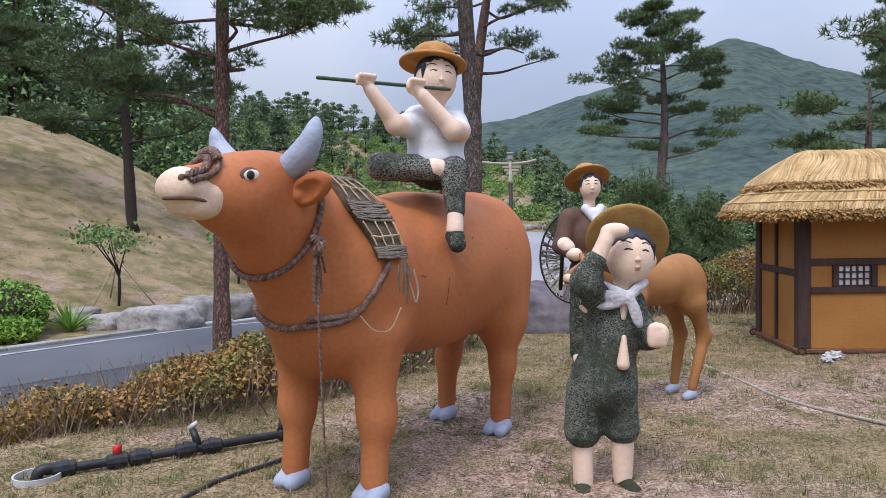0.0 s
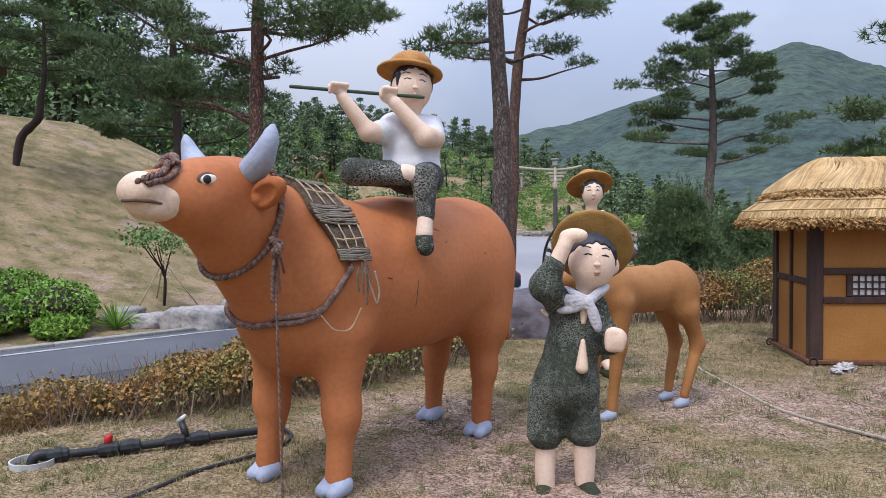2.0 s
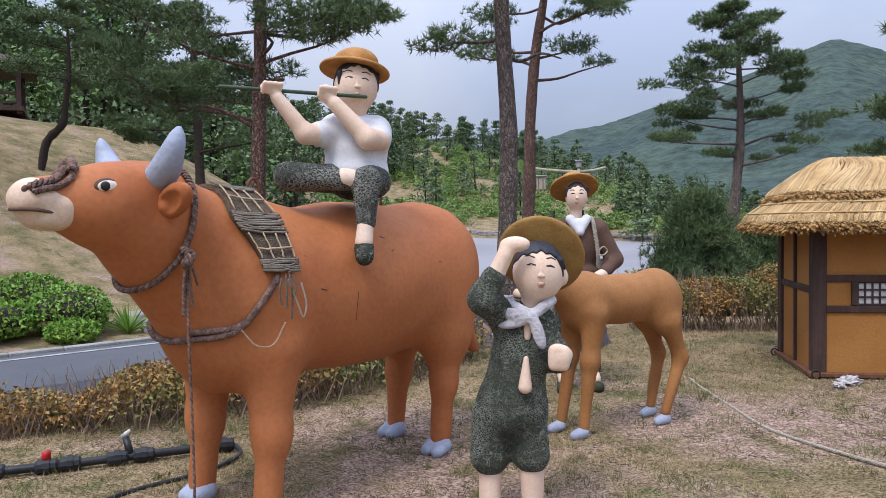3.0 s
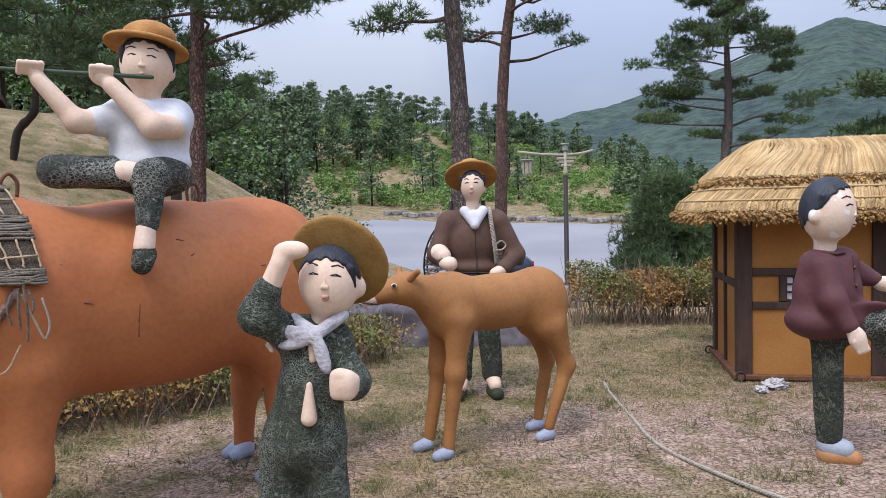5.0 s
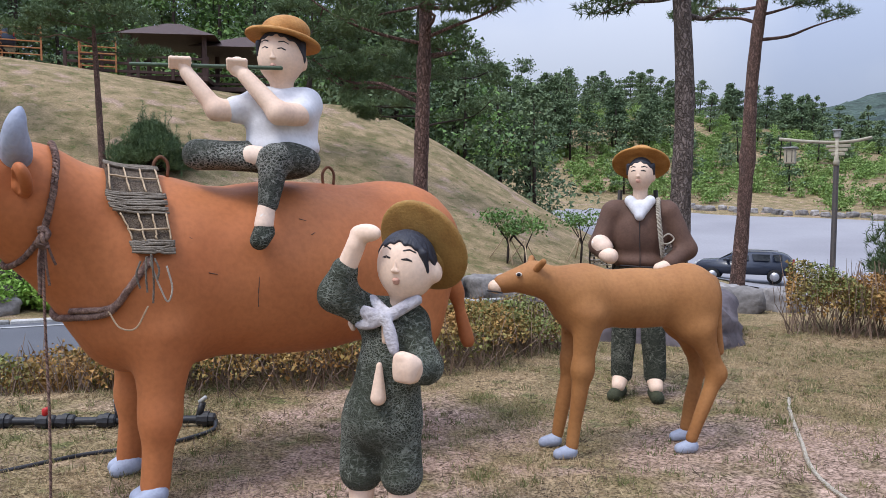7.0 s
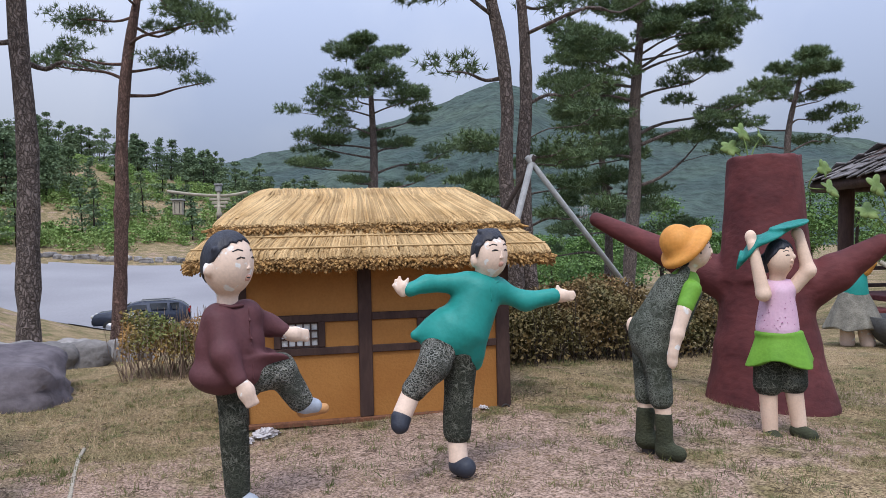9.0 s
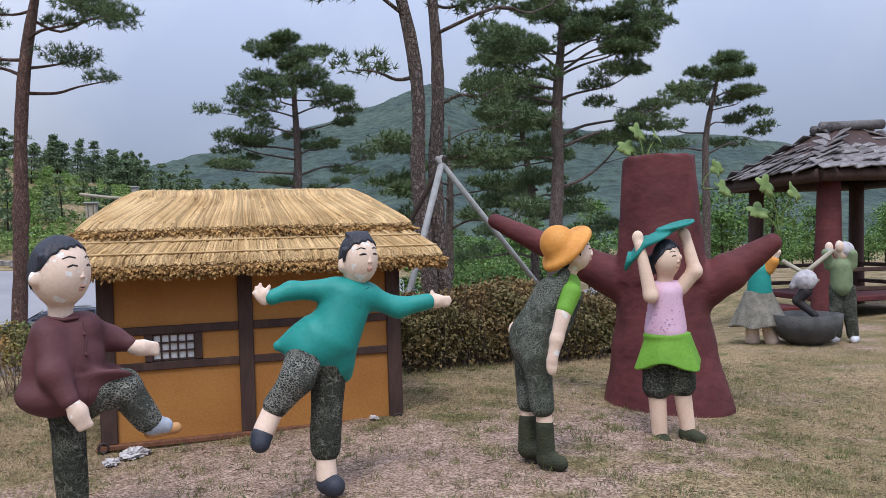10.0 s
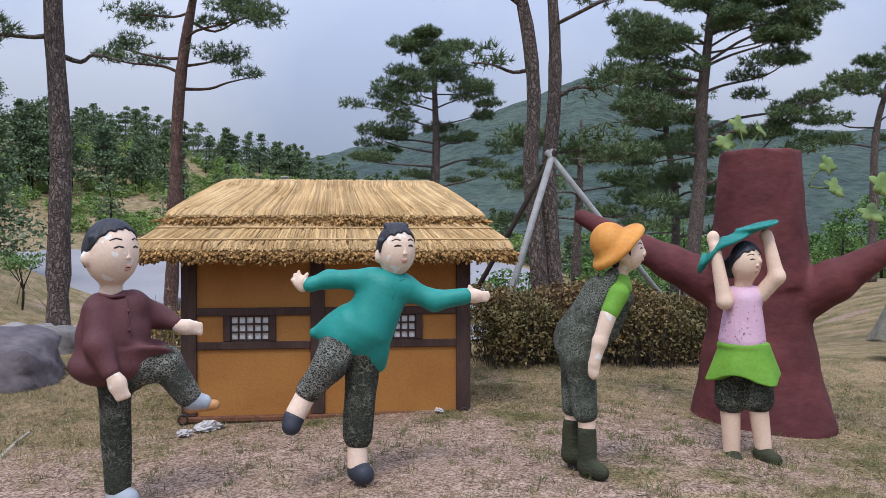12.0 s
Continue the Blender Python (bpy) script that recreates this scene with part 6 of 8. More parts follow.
# the leaning pine with a broad crown
pine((14.3, 26.44), [(-0.3, 0, 0), (-0.1, 0, 3.0), (0.15, 0, 6.0), (0.2, 0, 8.5), (0.45, 0, 11.0), (0.6, 0, 13.5)], (0.27, 0.24, 0.21, 0.19, 0.13, 0.05),
     [(5.6, 5, 3.2, 2.3, 4), (7.0, 15, 3.6, 1.3, 5), (7.4, -5, 4.6, 1.6, 5), (8.0, 185, 2.6, 0.5, 5), (8.6, 170, 2.9, 0.9, 5), (8.7, 5, 3.0, 1.2, 5), (9.4, 190, 2.6, 1.0, 5), (9.6, -10, 2.8, 1.2, 5), (6.6, 175, 1.6, 0.3, 3), (9.7, 6, 4.0, 2.0, 6), (10.2, -14, 3.8, 1.8, 6), (10.6, 16, 3.2, 1.5, 5), (9.1, 198, 3.0, 0.8, 5), (10.3, 172, 2.8, 1.0, 5)] + whorl(R, 9.8, 13.2, 12, 2.5, 1.0, 4),
     "broad pine with grey-brown trunk and dense crown", "bark", 8, leaf=0.24, wide=0.034, size=1.12, dense=1.5)
# the pines behind it and to the right
pine((15.4, 31.8), [(0, 0, 0), (0.1, 0, 3.0), (0.1, 0, 6.0), (-0.3, 0, 9.0), (-0.5, 0, 11.5)], (0.22, 0.19, 0.16, 0.11, 0.04),
     [(3.6, 180, 3.6, 0.2, 3)] + whorl(R, 4.2, 11.2, 24, 2.9, 1.0, 4), "dense pine with dark layered limbs", seed=9, leaf=0.28, wide=0.036, size=1.3)
pine((23.4, 31.3), [(0, 0, 0), (0.1, 0, 3.0), (0.15, 0, 6.0), (0.6, 0, 8.0), (1.1, 0, 9.6)], (0.2, 0.17, 0.14, 0.10, 0.04),
     [(5.4, 0, 3.4, 1.4, 4), (5.6, 170, 2.4, 0.4, 4), (6.6, 10, 3.2, 1.0, 4), (6.4, 185, 2.6, 0.5, 4), (7.6, 180, 1.8, 0.5, 4), (7.4, 15, 2.4, 0.8, 4)] + whorl(R, 8.0, 9.7, 7, 1.5, 0.7, 4), "small-crowned pine beside the pavilion", seed=10, leaf=0.28, wide=0.036, size=1.2)
pine((9.3, 22.2), [(0, 0, 0), (0, 0, 2.4), (0.1, 0, 4.6), (0.15, 0, 6.6)], (0.16, 0.14, 0.10, 0.03), whorl(R, 3.6, 9.8, 20, 2.6, 1.0, 4)[:9], "layered pine behind the house", seed=12, leaf=0.26, wide=0.03, size=1.1)
# pines at the foot of the mound
pine((-14.5, 25.8), [(0.1, 0, 0), (0.05, 0, 2.0), (0.0, 0, 4.0), (-0.1, 0, 7.0), (0, 0, 9.0)], (0.2, 0.18, 0.16, 0.12, 0.05),
     [(3.2, 0, 3.0, 0.9, 4), (3.9, 185, 3.2, 0.5, 5)] + whorl(R, 3.8, 8.8, 20, 3.0, 1.3, 5)[::2], "spreading pine at the foot of the mound", "dark_bark", 13, leaf=0.24, wide=0.03, size=1.0)
pine((-19.6, 24.8), [(-1.15, 0, 0), (-1.0, 0, 0.9), (-0.75, 0, 1.7), (-0.05, 0, 2.3), (0.1, 0, 3.0), (0.3, 0, 4.2), (0.3, 0, 6.4)], (0.16, 0.15, 0.15, 0.14, 0.12, 0.09, 0.03),
     whorl(R, 3.7, 6.3, 14, 2.6, 1.2, 4), "crooked dark young pine on the mown slope", "dark_bark", 14, leaf=0.22, wide=0.028, size=1.0)
pine((-21.5, 16.6), [(0.15, 0, 0), (0.05, 0, 1.6), (-0.05, 0, 3.2), (-0.15, 0, 4.6), (-0.2, 0, 6.2)], (0.12, 0.10, 0.09, 0.07, 0.03),
     whorl(R, 4.2, 6.2, 12, 2.4, 1.2, 4), "thin straight pine on the mown slope", "red_bark", 15, leaf=0.24, wide=0.03, size=1.2)
pine((-26.3, 13.2), [(0.5, 0, 0), (0.25, 0, 1.2), (-0.3, 0, 2.6), (-0.8, 0, 4.6), (-1.0, 0, 6.5)], (0.13, 0.11, 0.09, 0.07, 0.03),
     whorl(R, 4.2, 6.6, 12, 2.4, 1.2, 4), "leaning young pine on the mown slope", "dark_bark", 16, leaf=0.24, wide=0.03, size=1.2)


pine((-17.4, 11.6), [(0.1, 0, 0), (0.02, 0, 0.8), (0, 0, 1.5), (0.05, 0, 2.3)], (0.07, 0.06, 0.05, 0.02), [(1.25 + 0.11 * i, 137 * i, 0.85 - 0.05 * i, 0.22, 3) for i in range(9)],
     "low bushy pine among the clipped bushes", "dark_bark", 17, leaf=0.18, wide=0.022, size=0.7)


def young_pine(x, y, h, r, seed, label):
    """A bushy young pine, feathered to the ground, with upright candles."""
    rng = np.random.default_rng(seed)
    z0 = float(ground_z(x, y))
    th = thing("young_pine", pose(x, y, z0 - 0.1), label, "tree")
    s = Soup()
    s.add(*tube([(0, 0, 0), (0, 0, h * 0.9)], [0.09, 0.02], 7))
    tri = []
    for i in range(130):
        z = h * rng.uniform(0.12, 0.95)
        rr = r * (1 - (z / h) ** 1.5) * rng.uniform(0.35, 1.0) + 0.1
        a = rng.uniform(0, 2 * np.pi)
        e = np.array([rr * math.cos(a), rr * math.sin(a), z])
        s.add(*tube([(0, 0, max(z - rr * 0.5, 0.1)), e], [0.02, 0.008], 4))
        tri.append(pad(rng, e, 0.34, 0.34, 0.30, 40, 10, 0.17, 0.02, 0.9))
        for _ in range(2):
            c = e + rng.normal(size=3) * 0.2
            n = 26
            b = c + np.outer(np.linspace(0, 0.42, n), [0, 0, 1])
            d = rng.normal(size=(n, 3))
            d[:, 2] += 1.0
            d /= np.linalg.norm(d, axis=1, keepdims=True)
            tri.append(blades(rng, b, d, 0.13, 0.018))
    sub("trunk", s.mesh("trunk", [M["dark_bark"]], True), th)
    sub("crown", tri_mesh("crown", np.concatenate(tri), [M["needle"]]), th, "dense dark green needles")


young_pine(2.75, 17.9, 3.1, 1.55, 31, "bushy young pine beyond the hedge")
young_pine(4.4, 19.0, 2.8, 1.5, 32, "bushy young pine beyond the hedge")
young_pine(-20.5, 17.9, 1.7, 1.5, 33, "bushy young pine on the mown slope")


def bush(name, x, y, r, h, seed, material, label, category, n=2600, size=0.05, flat=0.0, group=""):
    """A clipped round bush: leaves over a solid dark core."""
    rng = np.random.default_rng(seed)
    z0 = float(ground_z(x, y))
    th = thing(name, pose(x, y, z0), label, category, group)
    bm = bmesh.new()
    bmesh.ops.create_icosphere(bm, subdivisions=3, radius=1)
    for v in bm.verts:
        k = 0.86 + 0.12 * noise.noise(v.co * 2.0 + Vector((seed, 0, 0)))
        v.co = Vector((v.co.x * r * k, v.co.y * r * k, max(v.co.z, -0.3) * h * 0.5 * k + h * 0.45))
    part("core", bm, M["dark_bark"], th, "", True)
    u = rng.normal(size=(n, 3))
    u /= np.linalg.norm(u, axis=1, keepdims=True)
    bump = 1 + 0.10 * np.sin(u[:, 0] * 7 + seed) * np.sin(u[:, 1] * 6) + 0.05 * rng.normal(size=n)
    pos = u * bump[:, None] * np.array([r, r, h * 0.52]) + np.array([0, 0, h * 0.48])
    pos = pos[pos[:, 2] > 0.02]
    sub("foliage", tri_mesh("foliage", leaves(rng, pos, size), [M[material]]), th)
    return th


bushes = ((-12.2, 13.6, 1.0, 1.1), (-11.2, 14.9, 0.95, 1.35), (-10.6, 14.3, 0.6, 0.6), (-13.2, 13.0, 1.0, 1.0), (-14.0, 11.9, 1.0, 1.0), (-15.0, 10.6, 1.0, 1.1), (-15.4, 8.9, 0.9, 1.0), (-14.6, 9.6, 0.8, 0.8),
          (-13.7, 10.6, 0.75, 1.1), (-16.2, 9.8, 1.0, 1.3), (-15.8, 11.8, 1.0, 1.2), (-14.9, 7.4, 0.9, 0.8), (-16.0, 7.2, 1.0, 1.1), (-17.2, 8.4, 1.1, 1.3), (-12.9, 15.6, 0.9, 1.2))
for i, (x, y, r, h) in enumerate(bushes):
    bush("clipped_bush", x, y, r * 0.9, h * 0.8, 40 + i, "shrub", "bright green clipped azalea bush beyond the road", "bush", 2600, 0.085, 0, "clipped bushes")


def hedge(name, path, width, height, n_leaf, n_twig, seed, leaf_key, label, leaf_from=0.5, size=0.03, stem_key="twigs"):
    """A row of twiggy shrubs: bare stems below, small leaves above."""
    rng = np.random.default_rng(seed)
    path = np.asarray(path, float)
    d = np.concatenate([[0], np.cumsum(np.linalg.norm(np.diff(path, axis=0), axis=1))])

    def along(t):
        return np.stack([np.interp(t * d[-1], d, path[:, i]) for i in range(2)], -1)
    th = thing(name, Matrix.Identity(4), label, "hedge", kind="stuff")
    t = rng.uniform(0, 1, n_leaf)
    c = along(t)
    e = along(np.clip(t + 0.01, 0, 1)) - along(np.clip(t - 0.01, 0, 1))
    e /= np.linalg.norm(e, axis=1, keepdims=True) + 1e-9
    nrm = np.stack([-e[:, 1], e[:, 0]], -1)
    w = rng.uniform(-1, 1, n_leaf)
    hh = height * (0.86 + 0.16 * np.sin(t * d[-1] * 2.3 + seed) * np.sin(t * d[-1] * 0.9) + 0.10 * np.sin(t * d[-1] * 7.1 + w * 3))
    f = leaf_from + (1 - leaf_from) * rng.uniform(0, 1, n_leaf) ** 0.6
    f = f * (1 - 0.25 * np.abs(w) ** 3)
    xy = c + nrm * (w * width / 2 * (0.8 + 0.25 * rng.normal(size=n_leaf)))[:, None]
    pos = np.column_stack([xy, ground_z(xy[:, 0], xy[:, 1]) + hh * f])
    sub("foliage", tri_mesh("foliage", leaves(rng, pos, size, 0.2), [M[leaf_key]]), th)
    t = rng.uniform(0, 1, n_twig)
    c = along(t)
    w = rng.uniform(-0.9, 0.9, n_twig)
    e = along(np.clip(t + 0.01, 0, 1)) - along(np.clip(t - 0.01, 0, 1))
    e /= np.linalg.norm(e, axis=1, keepdims=True) + 1e-9
    xy = c + np.stack([-e[:, 1], e[:, 0]], -1) * (w * width / 2)[:, None]
    s = Soup()
    for i in range(n_twig):
        z = float(ground_z(xy[i, 0], xy[i, 1])) - 0.02
        a = rng.normal(0, 0.10, 2)
        b = rng.normal(0, 0.07, 2)
        h = height * rng.uniform(0.55, 1.02)
        s.add(*tube([(xy[i, 0], xy[i, 1], z), (xy[i, 0] + a[0], xy[i, 1] + a[1], z + h * 0.5), (xy[i, 0] + a[0] + b[0], xy[i, 1] + a[1] + b[1], z + h)], [0.006, 0.0045, 0.002], 3))
    sub("stems", s.mesh("stems", [M[stem_key]]), th)
    return th


hedge("azalea_hedge", [(-4.4, 4.5), (-3.2, 5.0), (-1.85, 5.5), (-1.35, 6.4), (-1.0, 7.4), (-0.75, 8.4)], 1.3, 0.52, 42000, 1100, 51, "azalea", "rust and green azalea hedge along the bank", 0.30, 0.032)
hedge("azalea_hedge", [(-5.8, 5.4), (-4.4, 6.4), (-3.1, 7.4), (-2.4, 8.6), (-1.9, 9.9)], 1.7, 0.66, 48000, 900, 52, "azalea", "rust-coloured azalea hedge on the bank", 0.30, 0.036)
hedge("azalea_hedge", [(1.25, 10.6), (2.2, 10.75), (3.2, 10.8), (4.4, 10.75), (5.2, 10.6)], 0.9, 0.82, 24000, 600, 53, "azalea", "rust-topped azalea hedge behind the lawn", 0.38, 0.034)
hedge("azalea_hedge", [(5.5, 10.0), (6.4, 10.35), (7.4, 10.75), (8.4, 11.2), (9.3, 11.5)], 1.1, 0.98, 42000, 420, 54, "azalea_dark", "dull brown azalea hedge behind the house", 0.05, 0.042, "dark_bark")


def sapling(x, y, h, seed, label):
    """A young tree tied to three stakes."""
    rng = np.random.default_rng(seed)
    z0 = float(ground_z(x, y))
    th = thing("staked_sapling", pose(x, y, z0), label, "tree", "staked saplings")
    s = Soup()
    tri = []
    for i in range(5):
        a = rng.uniform(0, 6.28)
        e = np.array([0.32 * h * math.cos(a), 0.32 * h * math.sin(a), h * rng.uniform(0.8, 1.0)])
        s.add(*tube(bend([(0, 0, 0), (0.03, 0.02, h * 0.4), e * 0.6 + np.array([0, 0, h * 0.15]), e], 8), np.linspace(0.035, 0.01, 8), 5))
        c = e + rng.normal(size=(130, 3)) * np.array([0.15, 0.15, 0.08]) * h
        tri.append(leaves(rng, c, 0.10))
    sub("trunk", s.mesh("trunk", [M["dark_bark"]], True), th)
    sub("crown", tri_mesh("crown", np.concatenate(tri), [M["broadleaf"]]), th)
    for k in range(3):
        a = k * 2.1 + seed
        sub("stake", tube_mesh("stake", [(0.45 * h * math.cos(a), 0.45 * h * math.sin(a), 0), (0, 0, h * 0.62)], 0.022, M["twig"], 5), th)


sapling(-10.7, 18.5, 2.0, 61, "staked young tree on the verge")
sapling(-9.75, 24.2, 1.7, 62, "staked young tree at the mound's foot")
sapling(-8.75, 28.2, 1.8, 63, "staked young tree at the mound's foot")
sapling(-9.15, 24.3, 1.6, 64, "staked young tree at the mound's foot")


def woods(name, spots, seed, h0, h1, per, leaf, label, key="needle_far", trunk=True, low=0.38):
    """Many far trees as one mass: pines with stems and layered flat pads of needles, or round shrubs."""
    rng = np.random.default_rng(seed)
    th = thing(name, Matrix.Identity(4), label, "woods", kind="stuff")
    s = Soup()
    tri = []
    layered = key == "needle_far"
    for x, y in spots:
        z = float(ground_z(x, y))
        h = rng.uniform(h0, h1)
        lean = rng.normal(0, 0.05, 2) * h
        if trunk:
            s.add(*tube([(x, y, z - 0.3), (x + lean[0] * 0.3, y + lean[1] * 0.3, z + h * 0.5), (x + lean[0], y + lean[1], z + h * 0.95)], [0.014 * h + 0.03, 0.010 * h + 0.03, 0.03], 5))
        nl = int(rng.integers(6, 10)) if layered else int(rng.integers(5, 9))
        for i in range(nl):
            f = low + (1 - low) * (i + rng.uniform(0, 0.7)) / nl
            g = (f - low) / (1 - low)
            if layered:
                rr = h * (0.22 * (1 - g) ** 0.8 + 0.035) * rng.uniform(0.6, 1.3)
                k, flat, thick = int(rng.integers(3, 6)), 0.45, h * 0.022
            else:
                rr = h * 0.26 * (1.12 - f) * 1.6 + 0.25
                k, flat, thick = int(rng.integers(2, 4)), 0.3, h * 0.035
            for _ in range(k):
                a = rng.uniform(0, 6.28)
                q = rng.uniform(0.45, 0.95) if layered else 0.55
                c = np.array([x + lean[0] * f + rr * q * math.cos(a), y + lean[1] * f + rr * q * math.sin(a), z + h * f])
                m = max(4, int(per / (nl * (3.0 if layered else 2))))
                u = rng.normal(size=(m, 3)) * np.array([rr * 0.46, rr * 0.46, thick])
                if layered:
                    u[:, 2] -= 0.12 * (u[:, 0] ** 2 + u[:, 1] ** 2) / max(rr, 0.2)
                tri.append(leaves(rng, c + u, leaf * rng.uniform(0.7, 1.2), flat))
    if trunk:
        sub("stems", s.mesh("stems", [M["dark_bark"]], True), th)
    sub("foliage", tri_mesh("foliage", np.concatenate(tri), [M[key]]), th)


rw = np.random.default_rng(77)
# woods over the mown mound and along the slope beyond the car park
spots = []
for _ in range(400):
    a, p = rw.uniform(-60, 26), rw.uniform(31, 70)
    spots.append((ROAD_O[0] + a * ROAD_A[0] + p * ROAD_P[0], ROAD_O[1] + a * ROAD_A[1] + p * ROAD_P[1]))
# the terrace on the mound's top lies open towards the lawn
spots = [p for p in spots if not (38 < math.degrees(math.atan2(-p[0], p[1])) < 72 and math.hypot(*p) < 60)]
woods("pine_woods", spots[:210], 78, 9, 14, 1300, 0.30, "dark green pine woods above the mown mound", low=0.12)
woods("mixed_woods", spots[210:300], 88, 8, 13, 1500, 0.30, "bright green trees above the mown mound", "broadleaf", low=0.15)
spots = [(rw.uniform(-120, 5), rw.uniform(146, 178)) for _ in range(150)]
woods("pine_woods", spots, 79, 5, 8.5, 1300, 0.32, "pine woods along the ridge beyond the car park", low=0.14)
for x0, x1, h0, h1, cnt, sd in ((-78, -54, 12, 17, 16, 85), (-54, -43, 10, 14, 9, 86), (-43, -32, 7, 10, 9, 87)):
    spots = [(x, 131 + 0.66 * x + rw.uniform(-3, 12)) for x in (x0 + (x1 - x0) * (i + rw.uniform(0, 1)) / cnt for i in range(cnt))]
    woods("tall_pine_woods", spots, sd, h0, h1, 1800, 0.32, "tall dark pines stepping down the slope", low=0.28)
spots = [(rw.uniform(-70, 8), rw.uniform(84, 140)) for _ in range(26)]
woods("pine_woods", spots, 80, 4, 8, 700, 0.3, low=0.15, label="scattered pines on the shrubby slope")
spots = [(rw.uniform(-60, 22), rw.uniform(83, 150)) for _ in range(1700)]
spots = [p for p in spots if math.sin(p[0] * 0.23 + 0.05 * p[1]) * math.sin(p[1] * 0.19 + 1) > -0.38]
woods("shrub_slope", spots, 81, 0.7, 2.1, 170, 0.24, "bright green shrubs on the slope beyond the car park", "slope_leaf", False, low=0.06)
spots = [(rw.uniform(0, 60), rw.uniform(75, 130)) for _ in range(120)]
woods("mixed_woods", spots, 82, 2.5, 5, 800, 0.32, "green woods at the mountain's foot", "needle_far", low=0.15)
spots = [(rw.uniform(18, 75), rw.uniform(38, 75)) for _ in range(80)]
woods("mixed_woods", spots, 83, 3, 6, 1700, 0.17, "bright green trees beyond the pavilion", "broadleaf")
spots = [(rw.uniform(7, 13), rw.uniform(20, 30)) for _ in range(14)]
woods("mixed_woods", spots, 84, 1.2, 2.4, 800, 0.10, "bright young trees behind the hedge", "broadleaf", False)


def turf():
    """Short dry blades over the lawn, thin on the bare patches."""
    rng = np.random.default_rng(91)
    n = 520000
    x, y = rng.uniform(-4.2, 12.5, n), 2.5 + 9.5 * rng.uniform(0, 1, n) ** 1.25
    keep = (x < 10) | (y > 4)
    m = np.sin(x * 1.7 + 0.8 * np.sin(y * 1.3)) * np.sin(y * 1.5 + 1.1 * np.sin(x * 0.9)) + 0.6 * np.sin(x * 5.1 + y * 3.3) * np.sin(y * 4.7 - x * 2.1)
    for px, py, rad in ((4.3, 5.9, 1.7), (2.0, 5.9, 0.9), (6.6, 6.9, 1.0), (0.5, 3.5, 1.1), (-0.2, 5.1, 0.8)):
        m = m - 1.6 * np.clip(1.35 - np.hypot(x - px, y - py) / rad, 0, 1)
    keep &= (m + rng.normal(0, 0.5, n)) > -0.25
    x, y = x[keep], y[keep]
    k = len(x)
    base = np.column_stack([x, y, ground_z(x, y) - 0.004])
    d = rng.normal(size=(k, 3)) * 0.8
    d[:, 2] = np.abs(d[:, 2]) + 0.45
    d /= np.linalg.norm(d, axis=1, keepdims=True)
    me = tri_mesh("turf", blades(rng, base, d, rng.uniform(0.015, 0.06, k) * rng.uniform(0.5, 1.2, k), 0.0048), [M["grass"]])
    # greener tufts standing out of the dry turf
    nt = 2400
    c = np.column_stack([rng.uniform(-3.5, 10, nt), 2.6 + 7.5 * rng.uniform(0, 1, nt) ** 1.2])
    c = c + 0.25 * np.sin(c[:, ::-1] * 2.3)
    xy = np.repeat(c, 22, 0) + rng.normal(size=(nt * 22, 2)) * np.repeat(rng.uniform(0.015, 0.07, nt), 22)[:, None]
    base = np.column_stack([xy, ground_z(xy[:, 0], xy[:, 1]) - 0.004])
    d = rng.normal(size=(len(xy), 3)) * 0.5
    d[:, 2] = np.abs(d[:, 2]) + 0.7
    d /= np.linalg.norm(d, axis=1, keepdims=True)
    mt = tri_mesh("grass_tufts", blades(rng, base, d, rng.uniform(0.02, 0.07, len(xy)), 0.006), [M["tuft"]])
    tagged(new("grass_tufts", mt), "small green grass tufts in the dry lawn", "grass", kind="stuff")
    # dead stalks and twigs lying about
    k = 60000
    x, y = rng.uniform(-4, 11, k), 2.5 + 8 * rng.uniform(0, 1, k) ** 1.2
    d = np.column_stack([rng.normal(size=(k, 2)), rng.uniform(0.0, 0.25, k)])
    d /= np.linalg.norm(d, axis=1, keepdims=True)
    ml = tri_mesh("dead_stalks", blades(rng, np.column_stack([x, y, ground_z(x, y) + 0.006]), d, rng.uniform(0.02, 0.09, k), 0.005), [M["litter"]])
    tagged(new("dead_stalks", ml), "dead stalks and twigs lying on the lawn", "litter", kind="stuff")
    tagged(new("turf", me), "short dry straw-coloured grass with green tufts", "grass", kind="stuff")


turf()

# ---- things on and by the ox ----
from mathutils.bvhtree import BVHTree

_v = [v.co.copy() for v in ox_ob.data.vertices]
_tree = BVHTree.FromPolygons(_v, [p.vertices[:] for p in ox_ob.data.polygons])
OX = ox_ob.matrix_basis.copy()


def on_ox(x, y, z, off=0.012):
    """The nearest point of the ox's hide to a point in its own frame, lifted by off."""
    p, n, _, _ = _tree.find_nearest(Vector((x, y, z)))
    return np.array(p + n * off)


